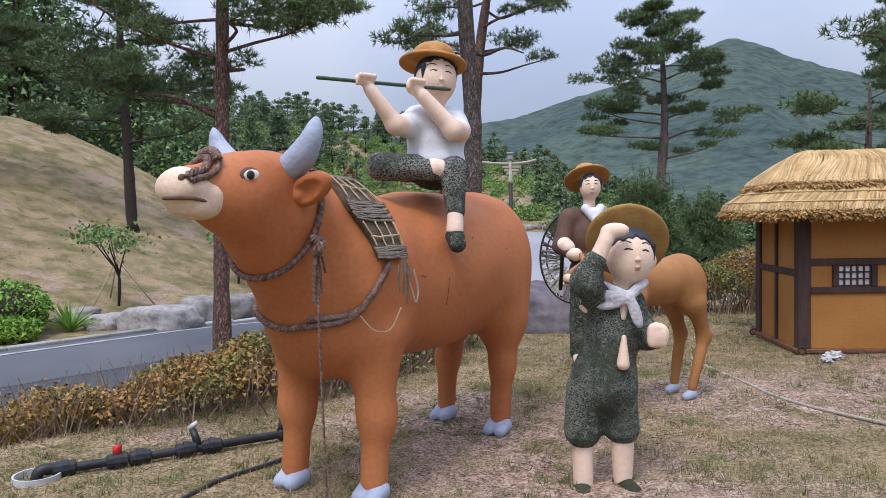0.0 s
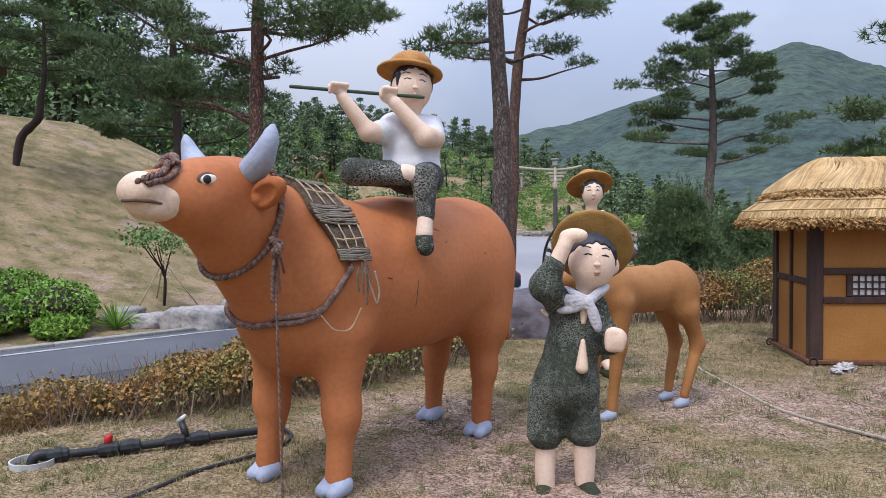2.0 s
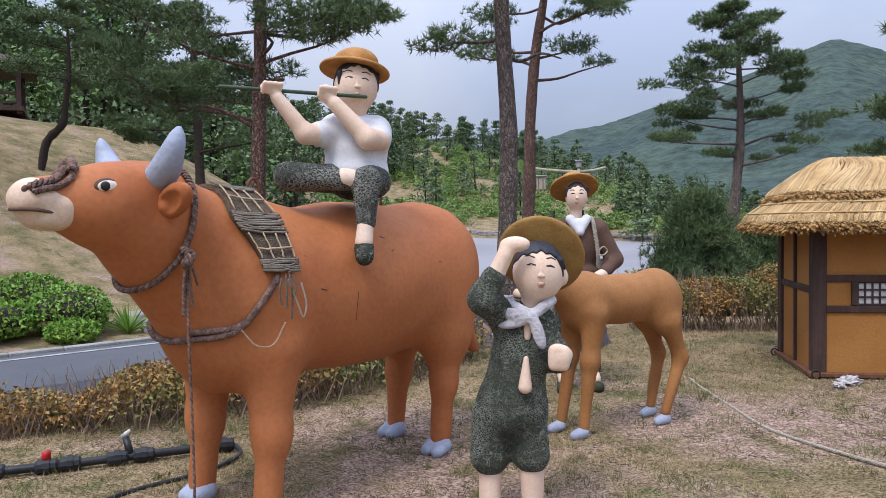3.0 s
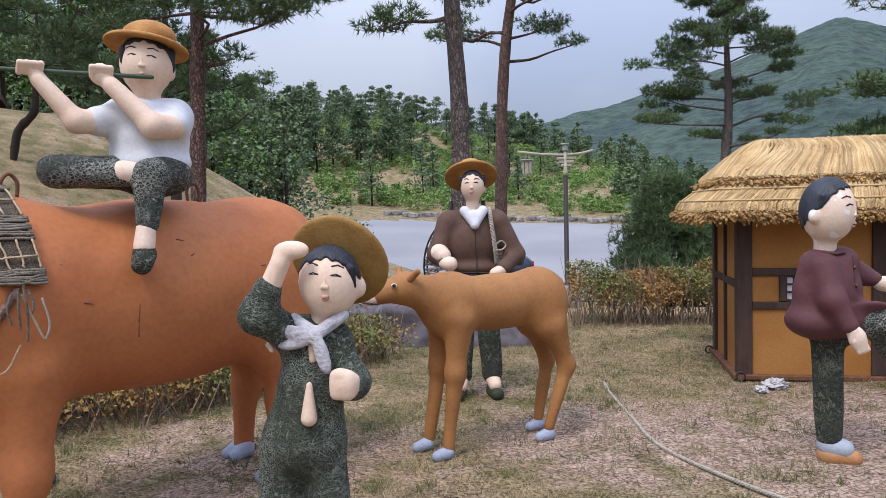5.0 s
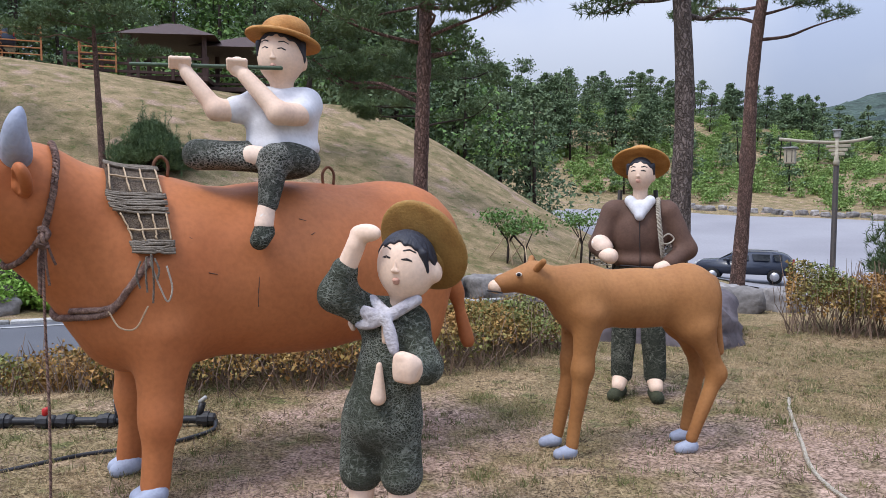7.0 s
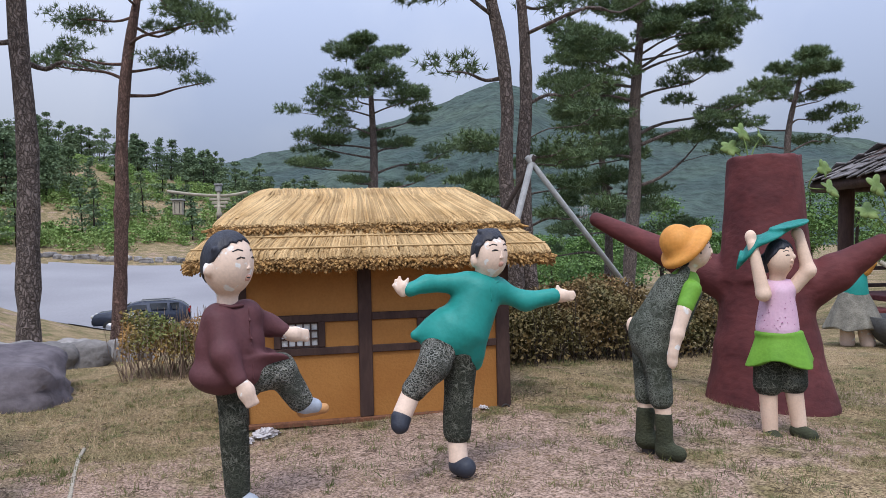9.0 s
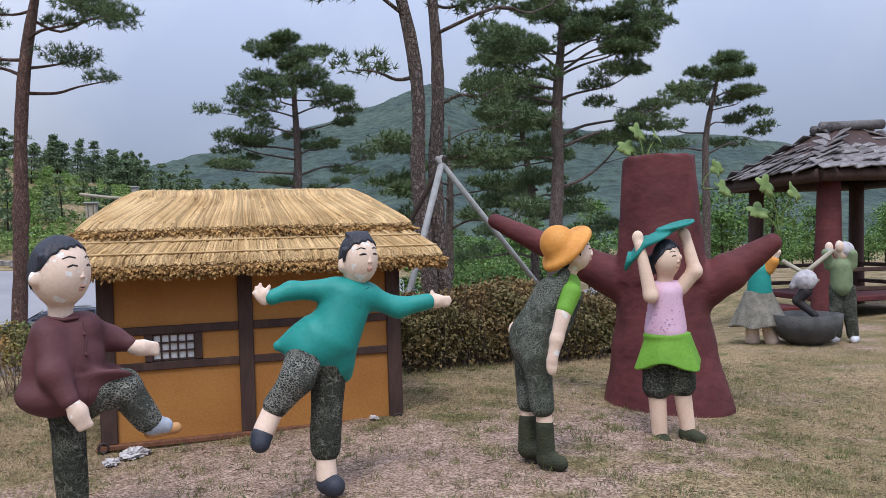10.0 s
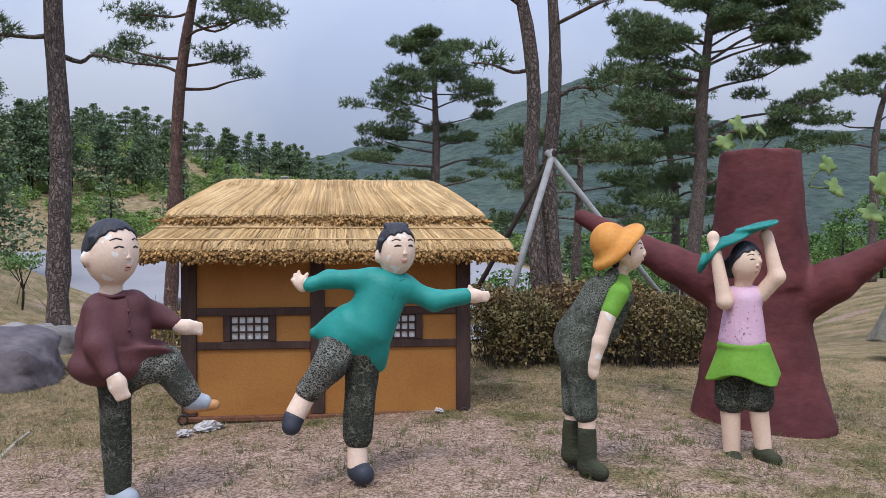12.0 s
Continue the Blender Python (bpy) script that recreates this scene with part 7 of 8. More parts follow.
def saddle():
    th = thing("pack_saddle", OX, "woven grey pack saddle with twig frame on the ox", "saddle")
    prof = bend([(0.24, 1.55), (0.0, 1.62), (-0.17, 1.60), (-0.34, 1.49), (-0.45, 1.35), (-0.50, 1.22)], 30)
    cols = np.linspace(-0.82, -0.60, 10)
    v = []
    for lift in (0.004, 0.03):
        for y, z in prof:
            for x in cols:
                v.append(on_ox(x, y * 1.2, z + 0.05, lift))
    n, m = len(prof), len(cols)
    f = []
    for i in range(n - 1):
        for j in range(m - 1):
            k = i * m + j
            f.append((n * m + k, n * m + k + 1, n * m + k + m + 1, n * m + k + m))
    for i in range(n - 1):
        for j, fl in ((0, 0), (m - 1, 1)):
            k = i * m + j
            q = (k, k + m, n * m + k + m, n * m + k)
            f.append(q[::-1] if fl else q)
    sub("pad", mesh_from("pad", v, f, [M["pad"]], None, False), th, "dark brown woven pad")

    def line(x0, x1, t0, t1, lift, k=12):
        out = []
        for s in np.linspace(0, 1, k):
            t_ = t0 + (t1 - t0) * s
            y, z = [np.interp(t_, np.linspace(0, 1, n), prof[:, i]) for i in range(2)]
            out.append(on_ox(x0 + (x1 - x0) * s, y * 1.2, z + 0.05, lift))
        return np.array(out)
    g = random.Random(3)
    for t0, cnt in ((0.30, 4), (0.56, 9), (0.90, 5), (0.98, 3)):
        for i in range(cnt):
            t_ = min(0.995, t0 + 0.016 * i)
            sub("cord", tube_mesh("cord", line(-0.835, -0.585, t_, min(1, t_ + g.uniform(-0.008, 0.008)), 0.040, 9), 0.0065, M["twine"], 5), th)
    for t_ in (0.46, 0.81):
        sub("crossbar", tube_mesh("crossbar", line(-0.82, -0.60, t_, t_ - 0.01, 0.043, 9), 0.005, M["twig"], 5), th)
    for x in (-0.815, -0.745, -0.675, -0.605):
        for a, b in ((0.36, 0.55), (0.70, 0.89)):
            sub("slat", tube_mesh("slat", line(x, x, a, b, 0.042, 10), 0.0045, M["twig"], 5), th)


saddle()


def ox_rope(name, pts, r, label, turns=20, off=0.014, mat_key="rope", n=60, snap=True):
    c = bend(pts, max(n, turns * 10))
    if snap:
        c = np.array([on_ox(*p, off) for p in c])
    ob = new(name, twisted(name, c, r, M[mat_key], turns))
    ob.matrix_basis = OX
    return tagged(ob, label, "rope")


ox_rope("head_rope", [(-1.07, 0.20, 1.50), (-1.06, -0.10, 1.72), (-1.07, -0.30, 1.52), (-1.11, -0.32, 1.30)], 0.0155, "brown twisted rope round the ox's neck", 22)
ox_rope("throat_rope", [(-1.11, -0.33, 1.31), (-1.20, -0.22, 1.20), (-1.26, -0.05, 1.18), (-1.18, 0.12, 1.28), (-1.07, 0.20, 1.50)], 0.014, "brown rope slung under the ox's throat", 22)
ox_rope("lead_rope", [(-1.11, -0.335, 1.30), (-1.115, -0.345, 1.0), (-1.11, -0.35, 0.5), (-1.12, -0.37, 0.02)], 0.0065, "thin lead rope hanging from the ox's neck", 46, snap=False)
ox_rope("rope_end", [(-1.10, -0.335, 1.31), (-1.125, -0.335, 1.2), (-1.13, -0.335, 1.06)], 0.009, "frayed rope end at the ox's throat", 12, snap=False)
ox_rope("chest_rope", [(-0.71, -0.50, 1.21), (-0.78, -0.42, 1.08), (-0.87, -0.33, 0.95), (-0.98, -0.15, 0.93), (-1.02, 0.05, 0.96), (-0.92, 0.28, 1.02)], 0.017, "thick braided rope across the ox's chest", 26)
ox_rope("chest_rope", [(-0.705, -0.50, 1.23), (-0.76, -0.44, 1.12), (-0.85, -0.34, 0.98), (-0.98, -0.15, 0.965)], 0.014, "braided rope strand across the ox's chest", 20)
ox_rope("nose_rope", [(-1.70, -0.22, 1.60), (-1.60, -0.20, 1.64), (-1.53, -0.14, 1.68), (-1.52, -0.05, 1.68), (-1.58, 0.0, 1.63)], 0.017, "thick dark rope across the ox's nose", 8, 0.012)
ox_rope("nose_rope", [(-1.53, -0.20, 1.66), (-1.49, -0.13, 1.70), (-1.50, -0.06, 1.70)], 0.020, "knotted dark rope above the ox's nose", 4, 0.03, n=20)
for dx, dz, ln in ((0.0, 0.0, 0.16), (0.02, 0.01, 0.22), (-0.025, -0.02, 0.12), (0.035, -0.01, 0.10)):
    ox_rope("frayed_twine", [(-0.715 + dx, -0.515, 1.225 + dz), (-0.72 + dx * 1.6, -0.525, 1.225 + dz - ln * 0.5), (-0.715 + dx * 1.2, -0.52, 1.225 + dz - ln)], 0.005, "frayed grey twine hanging from the pack saddle", 6, mat_key="twine", snap=False)
for dx, ln in ((0.012, 0.20), (-0.016, 0.15), (0.03, 0.11)):
    ox_rope("frayed_twine", [(-1.11 + dx * 0.4, -0.34, 1.30), (-1.115 + dx, -0.35, 1.30 - ln * 0.5), (-1.11 + dx * 1.5, -0.345, 1.30 - ln)], 0.006, "frayed brown rope end below the ox's neck knot", 6, snap=False)
ox_rope("neck_knot", [(-1.115, -0.31, 1.345), (-1.10, -0.355, 1.325), (-1.125, -0.36, 1.295), (-1.105, -0.335, 1.275)], 0.022, "brown knot joining the ox's neck ropes", 3, snap=False)
ox_rope("nose_rope", [(-1.69, -0.235, 1.585), (-1.62, -0.245, 1.615), (-1.55, -0.225, 1.65), (-1.50, -0.17, 1.69)], 0.013, "thin dark rope looped at the ox's nostril", 8, 0.012)
ox_rope("hanging_twine", [(-0.70, -0.51, 1.20), (-0.66, -0.53, 1.08), (-0.63, -0.53, 1.02), (-0.61, -0.53, 1.08), (-0.63, -0.52, 1.18)], 0.0045, "loop of pale twine below the saddle", 10, mat_key="pale_rope", snap=False)
ox_rope("hanging_twine", [(-0.86, -0.37, 0.97), (-0.82, -0.42, 0.90), (-0.76, -0.47, 0.90), (-0.71, -0.50, 1.0)], 0.004, "thin slack twine below the saddle", 10, mat_key="twig", snap=False)
for x in (-0.545, 0.345):
    c = on_ox(x, -0.10, 1.75, 0.0)
    hp = bend([c + np.array([-0.03, 0, -0.01]), c + np.array([-0.033, 0, 0.06]), c + np.array([0, 0, 0.095]), c + np.array([0.033, 0, 0.06]), c + np.array([0.03, 0, -0.01])], 16)
    ob = new("lifting_hoop", tube_mesh("lifting_hoop", hp, 0.0085, M["rust"], 7))
    ob.matrix_basis = OX
    tagged(ob, "rusty iron lifting hoop on the ox's back", "hoop")


def porter_load():
    """A pole frame with an oval wire basket on the porter's back."""
    m = Matrix.Translation((0.96, 6.83, 0)) @ Matrix.Rotation(math.atan2(0.314, 0.95), 4, "Z")
    th = thing("carrying_frame", m, "dark wire basket and poles on the porter's back", "carrying frame")
    cx = -0.16

    def oval(y, rx, rz, cz, n=40):
        return [(cx + rx * math.cos(a), y, cz + rz * math.sin(a)) for a in np.linspace(0, 2 * np.pi, n, endpoint=False)]
    for y, rx, rz in ((0.26, 0.36, 0.44), (0.34, 0.33, 0.41), (0.44, 0.24, 0.30)):
        sub("hoop", tube_mesh("hoop", oval(y, rx, rz, 1.02), 0.008, M["wire"], 6, True), th)
    g = random.Random(8)
    s = Soup()
    for i in range(230):
        a = g.uniform(0, 2 * np.pi)
        p0 = np.array([cx + 0.36 * math.cos(a), 0.265, 1.02 + 0.44 * math.sin(a)])
        p1 = np.array([cx + 0.10 * math.cos(a + 0.4), 0.40 + g.uniform(0, 0.06), 1.02 + 0.2 * math.sin(a + g.uniform(-0.3, 0.3))])
        s.add(*tube([p0, (p0 + p1) / 2 + np.array([0, 0.03, g.uniform(-0.03, 0.03)]), p1], [0.0045, 0.005, 0.0045], 3))
    ob = sub("netting", s.mesh("netting", [M["pale_rope"]]), th, "pale fibre netting")
    ob["kind"] = "stuff"
    for sx in (-1, 1):
        sub("pole", tube_mesh("pole", [(cx + sx * 0.18, 0.22, 0.72), (cx + sx * 0.13, 0.20, 1.55)], 0.018, M["wire"], 7), th)
    strap = bend([(cx + 0.15, 0.10, 1.45), (cx + 0.145, -0.05, 1.475), (cx + 0.15, -0.125, 1.38), (cx + 0.17, -0.15, 1.2), (cx + 0.19, -0.10, 1.06)], 80)
    sub("strap", twisted("strap", strap, 0.018, M["pale_rope"], 8), th, "pale braided shoulder strap")
    loop = bend([(cx + 0.17, -0.16, 1.20), (cx + 0.22, -0.14, 1.235), (cx + 0.26, -0.12, 1.20), (cx + 0.22, -0.145, 1.165), (cx + 0.17, -0.16, 1.17)], 20)
    sub("cord", tube_mesh("cord", loop, 0.006, M["pale_rope"], 5), th)


porter_load()


def irrigation():
    th = thing("irrigation_pipe", Matrix.Identity(4), "black plastic irrigation pipe with couplings on the ground", "pipe")
    zz = 0.055
    run = [(-2.36, 3.70, zz), (-2.05, 3.90, zz), (-1.68, 4.17, zz), (-1.20, 4.53, zz)]
    sub("pipe", tube_mesh("pipe", bend(run, 30), 0.026, M["pipe"], 9), th)
    d = np.array([0.80, 0.58, 0])
    d /= np.linalg.norm(d)
    for c in ((-2.28, 3.75), (-2.05, 3.90), (-1.95, 3.972), (-1.74, 4.125), (-1.62, 4.213), (-1.24, 4.50)):
        p = np.array([c[0], c[1], zz])
        sub("coupling", tube_mesh("coupling", [p - d * 0.06, p - d * 0.05, p + d * 0.05, p + d * 0.06], [0.034, 0.042, 0.042, 0.034], M["pipe"], 10, smooth=False), th)
        sub("collar", tube_mesh("collar", [p - d * 0.018, p + d * 0.018], [0.05, 0.05], M["pipe"], 10, smooth=False), th)
    el = bend([(-2.28, 3.75, zz), (-2.36, 3.70, zz + 0.012), (-2.395, 3.675, zz - 0.02), (-2.40, 3.67, -0.08)], 18)
    sub("elbow", tube_mesh("elbow", el, 0.032, M["pipe"], 9), th)
    for c in ((-2.05, 3.90),):
        sub("valve_cap", tube_mesh("valve_cap", [(c[0], c[1], zz + 0.03), (c[0], c[1], zz + 0.075), (c[0] + 0.02, c[1], zz + 0.085)], [0.026, 0.026, 0.016], M["red"], 9), th, "red valve cap")
    for c, tilt in (((-1.68, 4.17), -0.05), ((-1.28, 4.47), 0.02)):
        sub("riser", tube_mesh("riser", [(c[0], c[1], zz), (c[0] + tilt, c[1] + 0.02, zz + 0.11)], [0.024, 0.021], M["pipe"], 8), th)
        sub("tap", tube_mesh("tap", [(c[0] + tilt - 0.02, c[1] + 0.02, zz + 0.11), (c[0] + tilt + 0.03, c[1] + 0.02, zz + 0.15)], [0.018, 0.012], M["pvc"], 8), th, "white plastic tap")
    hose = bend([(-1.18, 4.53, 0.05), (-1.08, 4.40, 0.03), (-1.14, 4.08, 0.02), (-1.35, 3.73, 0.02), (-1.52, 3.2, 0.02), (-1.9, 2.7, 0.02), (-2.4, 2.3, 0.02)], 40)
    tagged(new("hose", tube_mesh("hose", hose, 0.014, M["pipe"], 7)), "thin black hose lying on the grass", "hose")
    pot = thing("pipe_sleeve", pose(-2.39, 3.67, 0), "cut white plastic sleeve sunk in the ground", "sleeve")
    bm = bmesh.new()
    n = 32
    rings = []
    for r, z in ((0.125, -0.05), (0.125, 0.05), (0.115, 0.05), (0.115, -0.05)):
        rings.append([bm.verts.new((r * math.cos(2 * math.pi * k / n), r * math.sin(2 * math.pi * k / n), z)) for k in range(n)])
    for i in range(3):
        for k in range(n):
            bm.faces.new((rings[i][k], rings[i][(k + 1) % n], rings[i + 1][(k + 1) % n], rings[i + 1][k]))
    part("ring", bm, M["pvc"], pot)


irrigation()
rope_line = bend([(1.80, 7.3, 0.02), (1.86, 6.95, 0.02), (2.02, 6.30, 0.02), (2.20, 5.68, 0.015), (2.58, 5.14, 0.015), (3.0, 4.72, 0.015), (3.5, 4.3, 0.015)], 600)
tagged(new("ground_rope", twisted("ground_rope", rope_line, 0.0135, M["pale_rope"], 66)), "pale twisted rope lying across the lawn", "rope")


def rag(x, y, s, seed, label):
    g = random.Random(seed)
    bm = bmesh.new()
    bmesh.ops.create_icosphere(bm, subdivisions=4, radius=1)
    for v in bm.verts:
        k = 0.7 + 0.55 * noise.noise(v.co * 2.3 + Vector((seed, 1, 2))) + 0.25 * noise.noise(v.co * 6 + Vector((seed, 5, 2)))
        v.co = Vector((v.co.x * s * k, v.co.y * s * 0.7 * k, max(v.co.z, -0.2) * s * 0.42 * k))
    me = bpy.data.meshes.new("crumpled_sheet")
    bm.to_mesh(me)
    bm.free()
    me.materials.append(M["bag"])
    ob = new("crumpled_sheet", me)
    ob.matrix_basis = pose(x, y, float(ground_z(x, y)) + 0.02, 0, 0, seed * 40)
    tagged(ob, label, "sheet")


rag(3.13, 7.38, 0.15, 1, "crumpled white plastic sheet beside the house")
rag(3.0, 7.2, 0.09, 2, "torn white plastic scrap on the grass")
rag(4.95, 7.62, 0.06, 3, "small pale scrap at the house's base")


def rock(name, x, y, sx, sy, sz, seed, mat_key, label, turn=0, up=0.35):
    bm = bmesh.new()
    bmesh.ops.create_icosphere(bm, subdivisions=4, radius=1)
    for v in bm.verts:
        c = v.co.copy()
        m = max(abs(c.x), abs(c.y), abs(c.z))
        c = c.lerp(c / m, 0.45)
        k = 1 + 0.22 * noise.noise(c * 1.3 + Vector((seed, 0, 0))) + 0.07 * noise.noise(c * 4 + Vector((0, seed, 0))) + 0.025 * noise.noise(c * 11)
        v.co = Vector((c.x * sx * k, c.y * sy * k, c.z * sz * k))
    me = bpy.data.meshes.new(name)
    bm.to_mesh(me)
    bm.free()
    me.materials.append(M[mat_key])
    me.polygons.foreach_set("use_smooth", np.ones(len(me.polygons), dtype=bool))
    ob = new(name, me)
    ob.matrix_basis = pose(x, y, float(ground_z(x, y)) + sz * up, 0, 0, turn)
    return tagged(ob, label, "rock")


rock("boulder", 0.02, 9.55, 0.98, 0.85, 0.42, 3, "slab", "low purple-grey boulder at the lawn's edge", 12, 0.22)
rock("boulder", -1.15, 9.9, 0.55, 0.5, 0.35, 4, "slab", "purple-grey boulder at the lawn's edge", 40, 0.25)
for i, (x, y, sx, sy, sz) in enumerate(((-8.3, 16.2, 0.85, 0.6, 0.42), (-9.6, 16.2, 0.5, 0.4, 0.24), (-10.5, 16.5, 0.5, 0.4, 0.24), (-8.0, 17.6, 0.7, 0.5, 0.5), (-7.5, 18.6, 0.6, 0.5, 0.5), (-7.2, 19.6, 0.6, 0.5, 0.5), (-6.6, 20.6, 0.6, 0.5, 0.45), (-14.2, 9.5, 0.45, 0.35, 0.3), (-6.2, 21.8, 0.6, 0.5, 0.45), (-5.8, 23.0, 0.7, 0.5, 0.4))):
    rock("boulder", x, y, sx, sy, sz, 10 + i, "rock", "pale grey boulder beside the road", i * 37)
for i in range(34):
    x = -24 + i * 1.05
    rock("edge_stone", x, 78.2 + 0.8 * math.sin(i * 1.7) - 0.05 * x, 0.55 + 0.2 * math.sin(i * 2.1), 0.4, 0.35, 40 + i, "rock", "pale edging stone along the car park", i * 51)["group"] = "car park edge stones"
for i, (x, y) in enumerate(((-0.9, 12.4), (-0.4, 12.0), (0.2, 12.3), (0.5, 11.7), (-1.4, 12.2), (0.9, 12.4), (0.15, 11.5))):
    rock("boulder", x, y, 0.32, 0.26, 0.24, 90 + i, "rock", "pale broken stone below the trunk", i * 63)


def yucca(x, y, h, seed, label, n=46):
    rng = np.random.default_rng(seed)
    th = thing("yucca", pose(x, y, float(ground_z(x, y))), label, "plant")
    s = Soup()
    for i in range(n):
        a, e = rng.uniform(0, 6.28), rng.uniform(0.15, 1.0)
        d = np.array([math.cos(a) * e, math.sin(a) * e, 1.2 - 0.6 * e])
        d /= np.linalg.norm(d)
        c = np.array([d * h * t + np.array([0, 0, -0.25 * h * e * t * t]) for t in np.linspace(0, 1, 5)])
        s.add(*tube(c, [0.02, 0.024, 0.02, 0.012, 0.003], 3))
    sub("foliage", s.mesh("foliage", [M["shrub"]]), th)


yucca(-10.1, 15.5, 0.75, 5, "spiky green yucca beside the road")
yucca(-10.9, 15.4, 0.55, 6, "small spiky yucca beside the road")

# ---- the tree-trunk sculpture ----
TR_AT, TR_AX = (7.74, 7.80), (0.896, -0.443)


def trunk_sculpture():
    body = [C((0, 0, 0.05), (-0.02, 0, 0.55), 0.60, 0.47), C((-0.02, 0, 0.5), (-0.02, 0, 1.3), 0.47, 0.38), C((-0.02, 0, 1.3), (-0.02, 0, 1.72), 0.38, 0.33)]
    body += [C((-0.25, 0.05, 1.18), (-0.75, 0.05, 1.42), 0.23, 0.155), C((-0.75, 0.05, 1.42), (-1.58, 0.05, 1.85), 0.15, 0.075),
             C((0.15, -0.05, 1.05), (0.55, -0.08, 1.30), 0.22, 0.17), C((0.55, -0.08, 1.30), (0.93, -0.1, 1.56), 0.165, 0.09)]
    return statue("tree_trunk_sculpture", [("trunk_paint", 0.06, 0.024, body + [K(-0.02, 0, 1.25, 2.39, 0.405, 0.325, 1.0, 0.0)])], (*TR_AT, -0.14), TR_AX, "dark red cement tree trunk with two stub limbs", "sculpture")


trunk_sculpture()


def lobed_leaf(r):
    """A broad lobed leaf, cupped, with some thickness."""
    bm = bmesh.new()
    n = 40
    outline = []
    for k in range(n):
        a = 2 * math.pi * k / n
        q = r * (0.62 + 0.38 * abs(math.cos(2.5 * (a - math.pi / 2)))) * (1 - 0.25 * (math.sin(a) < -0.8))
        outline.append((q * math.cos(a), q * math.sin(a)))
    layers = []
    for dz in (0, 0.006):
        c = bm.verts.new((0, 0, dz))
        mid = [bm.verts.new((x * 0.55, y * 0.55, 0.06 * r + dz)) for x, y in outline]
        out = [bm.verts.new((x, y, -0.12 * r * math.sin(3 * math.atan2(y, x)) + dz)) for x, y in outline]
        layers.append((c, mid, out))
        for k in range(n):
            j = (k + 1) % n
            bm.faces.new((c, mid[k], mid[j]) if dz else (c, mid[j], mid[k]))
            bm.faces.new((mid[k], out[k], out[j], mid[j]) if dz else (mid[j], out[j], out[k], mid[k]))
    for k in range(n):
        j = (k + 1) % n
        bm.faces.new((layers[0][2][k], layers[0][2][j], layers[1][2][j], layers[1][2][k]))
    return bm


def leaf_spray(root, spots, label):
    """Wide artificial leaves on a stem."""
    th = thing("leaf_spray", pose(*root), label, "leaves", "sculpture leaves")
    for x, y, z, r, rx, ry, rz in spots:
        ob = part("leaf", lobed_leaf(r * 0.85), M["leaf"], th, "", True)
        ob.matrix_basis = pose(x - root[0], y - root[1], z - root[2], rx, ry, rz)
        sub("stem", tube_mesh("stem", bend([(0, 0, 0), ((x - root[0]) * 0.3, (y - root[1]) * 0.3, (z - root[2]) * 0.6), (x - root[0], y - root[1], z - root[2])], 8), 0.007, M["leaf"], 5), th)


leaf_spray((7.66, 7.95, 2.1), [(7.62, 8.0, 2.50, 0.13, 70, 10, 20), (7.82, 8.0, 2.46, 0.125, 65, -15, 60), (7.52, 8.05, 2.36, 0.12, 60, 30, -30)], "bright green wide leaves on the sculpture's top")
leaf_spray((8.1, 7.7, 1.95), [(8.24, 7.66, 2.12, 0.12, 75, -30, 30), (8.30, 7.66, 1.93, 0.13, 60, 20, 10)], "bright green wide leaves at the sculpture's shoulder")
leaf_spray((8.60, 7.28, 1.45), [(8.42, 7.22, 1.92, 0.14, 75, 20, 10), (8.68, 7.18, 1.85, 0.14, 70, -20, 40), (8.40, 7.3, 1.70, 0.13, 50, 10, -20)], "bright green wide leaves on the sculpture's limb")
leaf_spray((7.05, 8.3, 1.2), [(6.98, 8.5, 1.42, 0.15, 75, -10, 10), (7.12, 8.45, 1.28, 0.13, 70, 15, 30)], "bright green wide leaves behind the bending boy")

# ---- beyond the hedge ----


def props():
    top = np.array([6.81, 12.57, 2.71])
    for foot, key, r, label in (((9.7, 13.9, 0.0), "steel", 0.045, "grey steel prop bracing the pine"), ((5.9, 12.0, 0.0), "steel", 0.05, "pale steel prop bracing the pine"), ((5.3, 13.9, -0.2), "dark_bark", 0.04, "dark wooden prop bracing the pine")):
        f = np.array(foot)
        f[2] = float(ground_z(f[0], f[1])) - 0.05
        d = (top - f) / np.linalg.norm(top - f)
        ob = new("tree_prop", tube_mesh("tree_prop", [f, f + (top - f) * 0.5, top + d * 0.12], r, M[key], 9))
        tagged(ob, label, "prop", "tree props")


props()


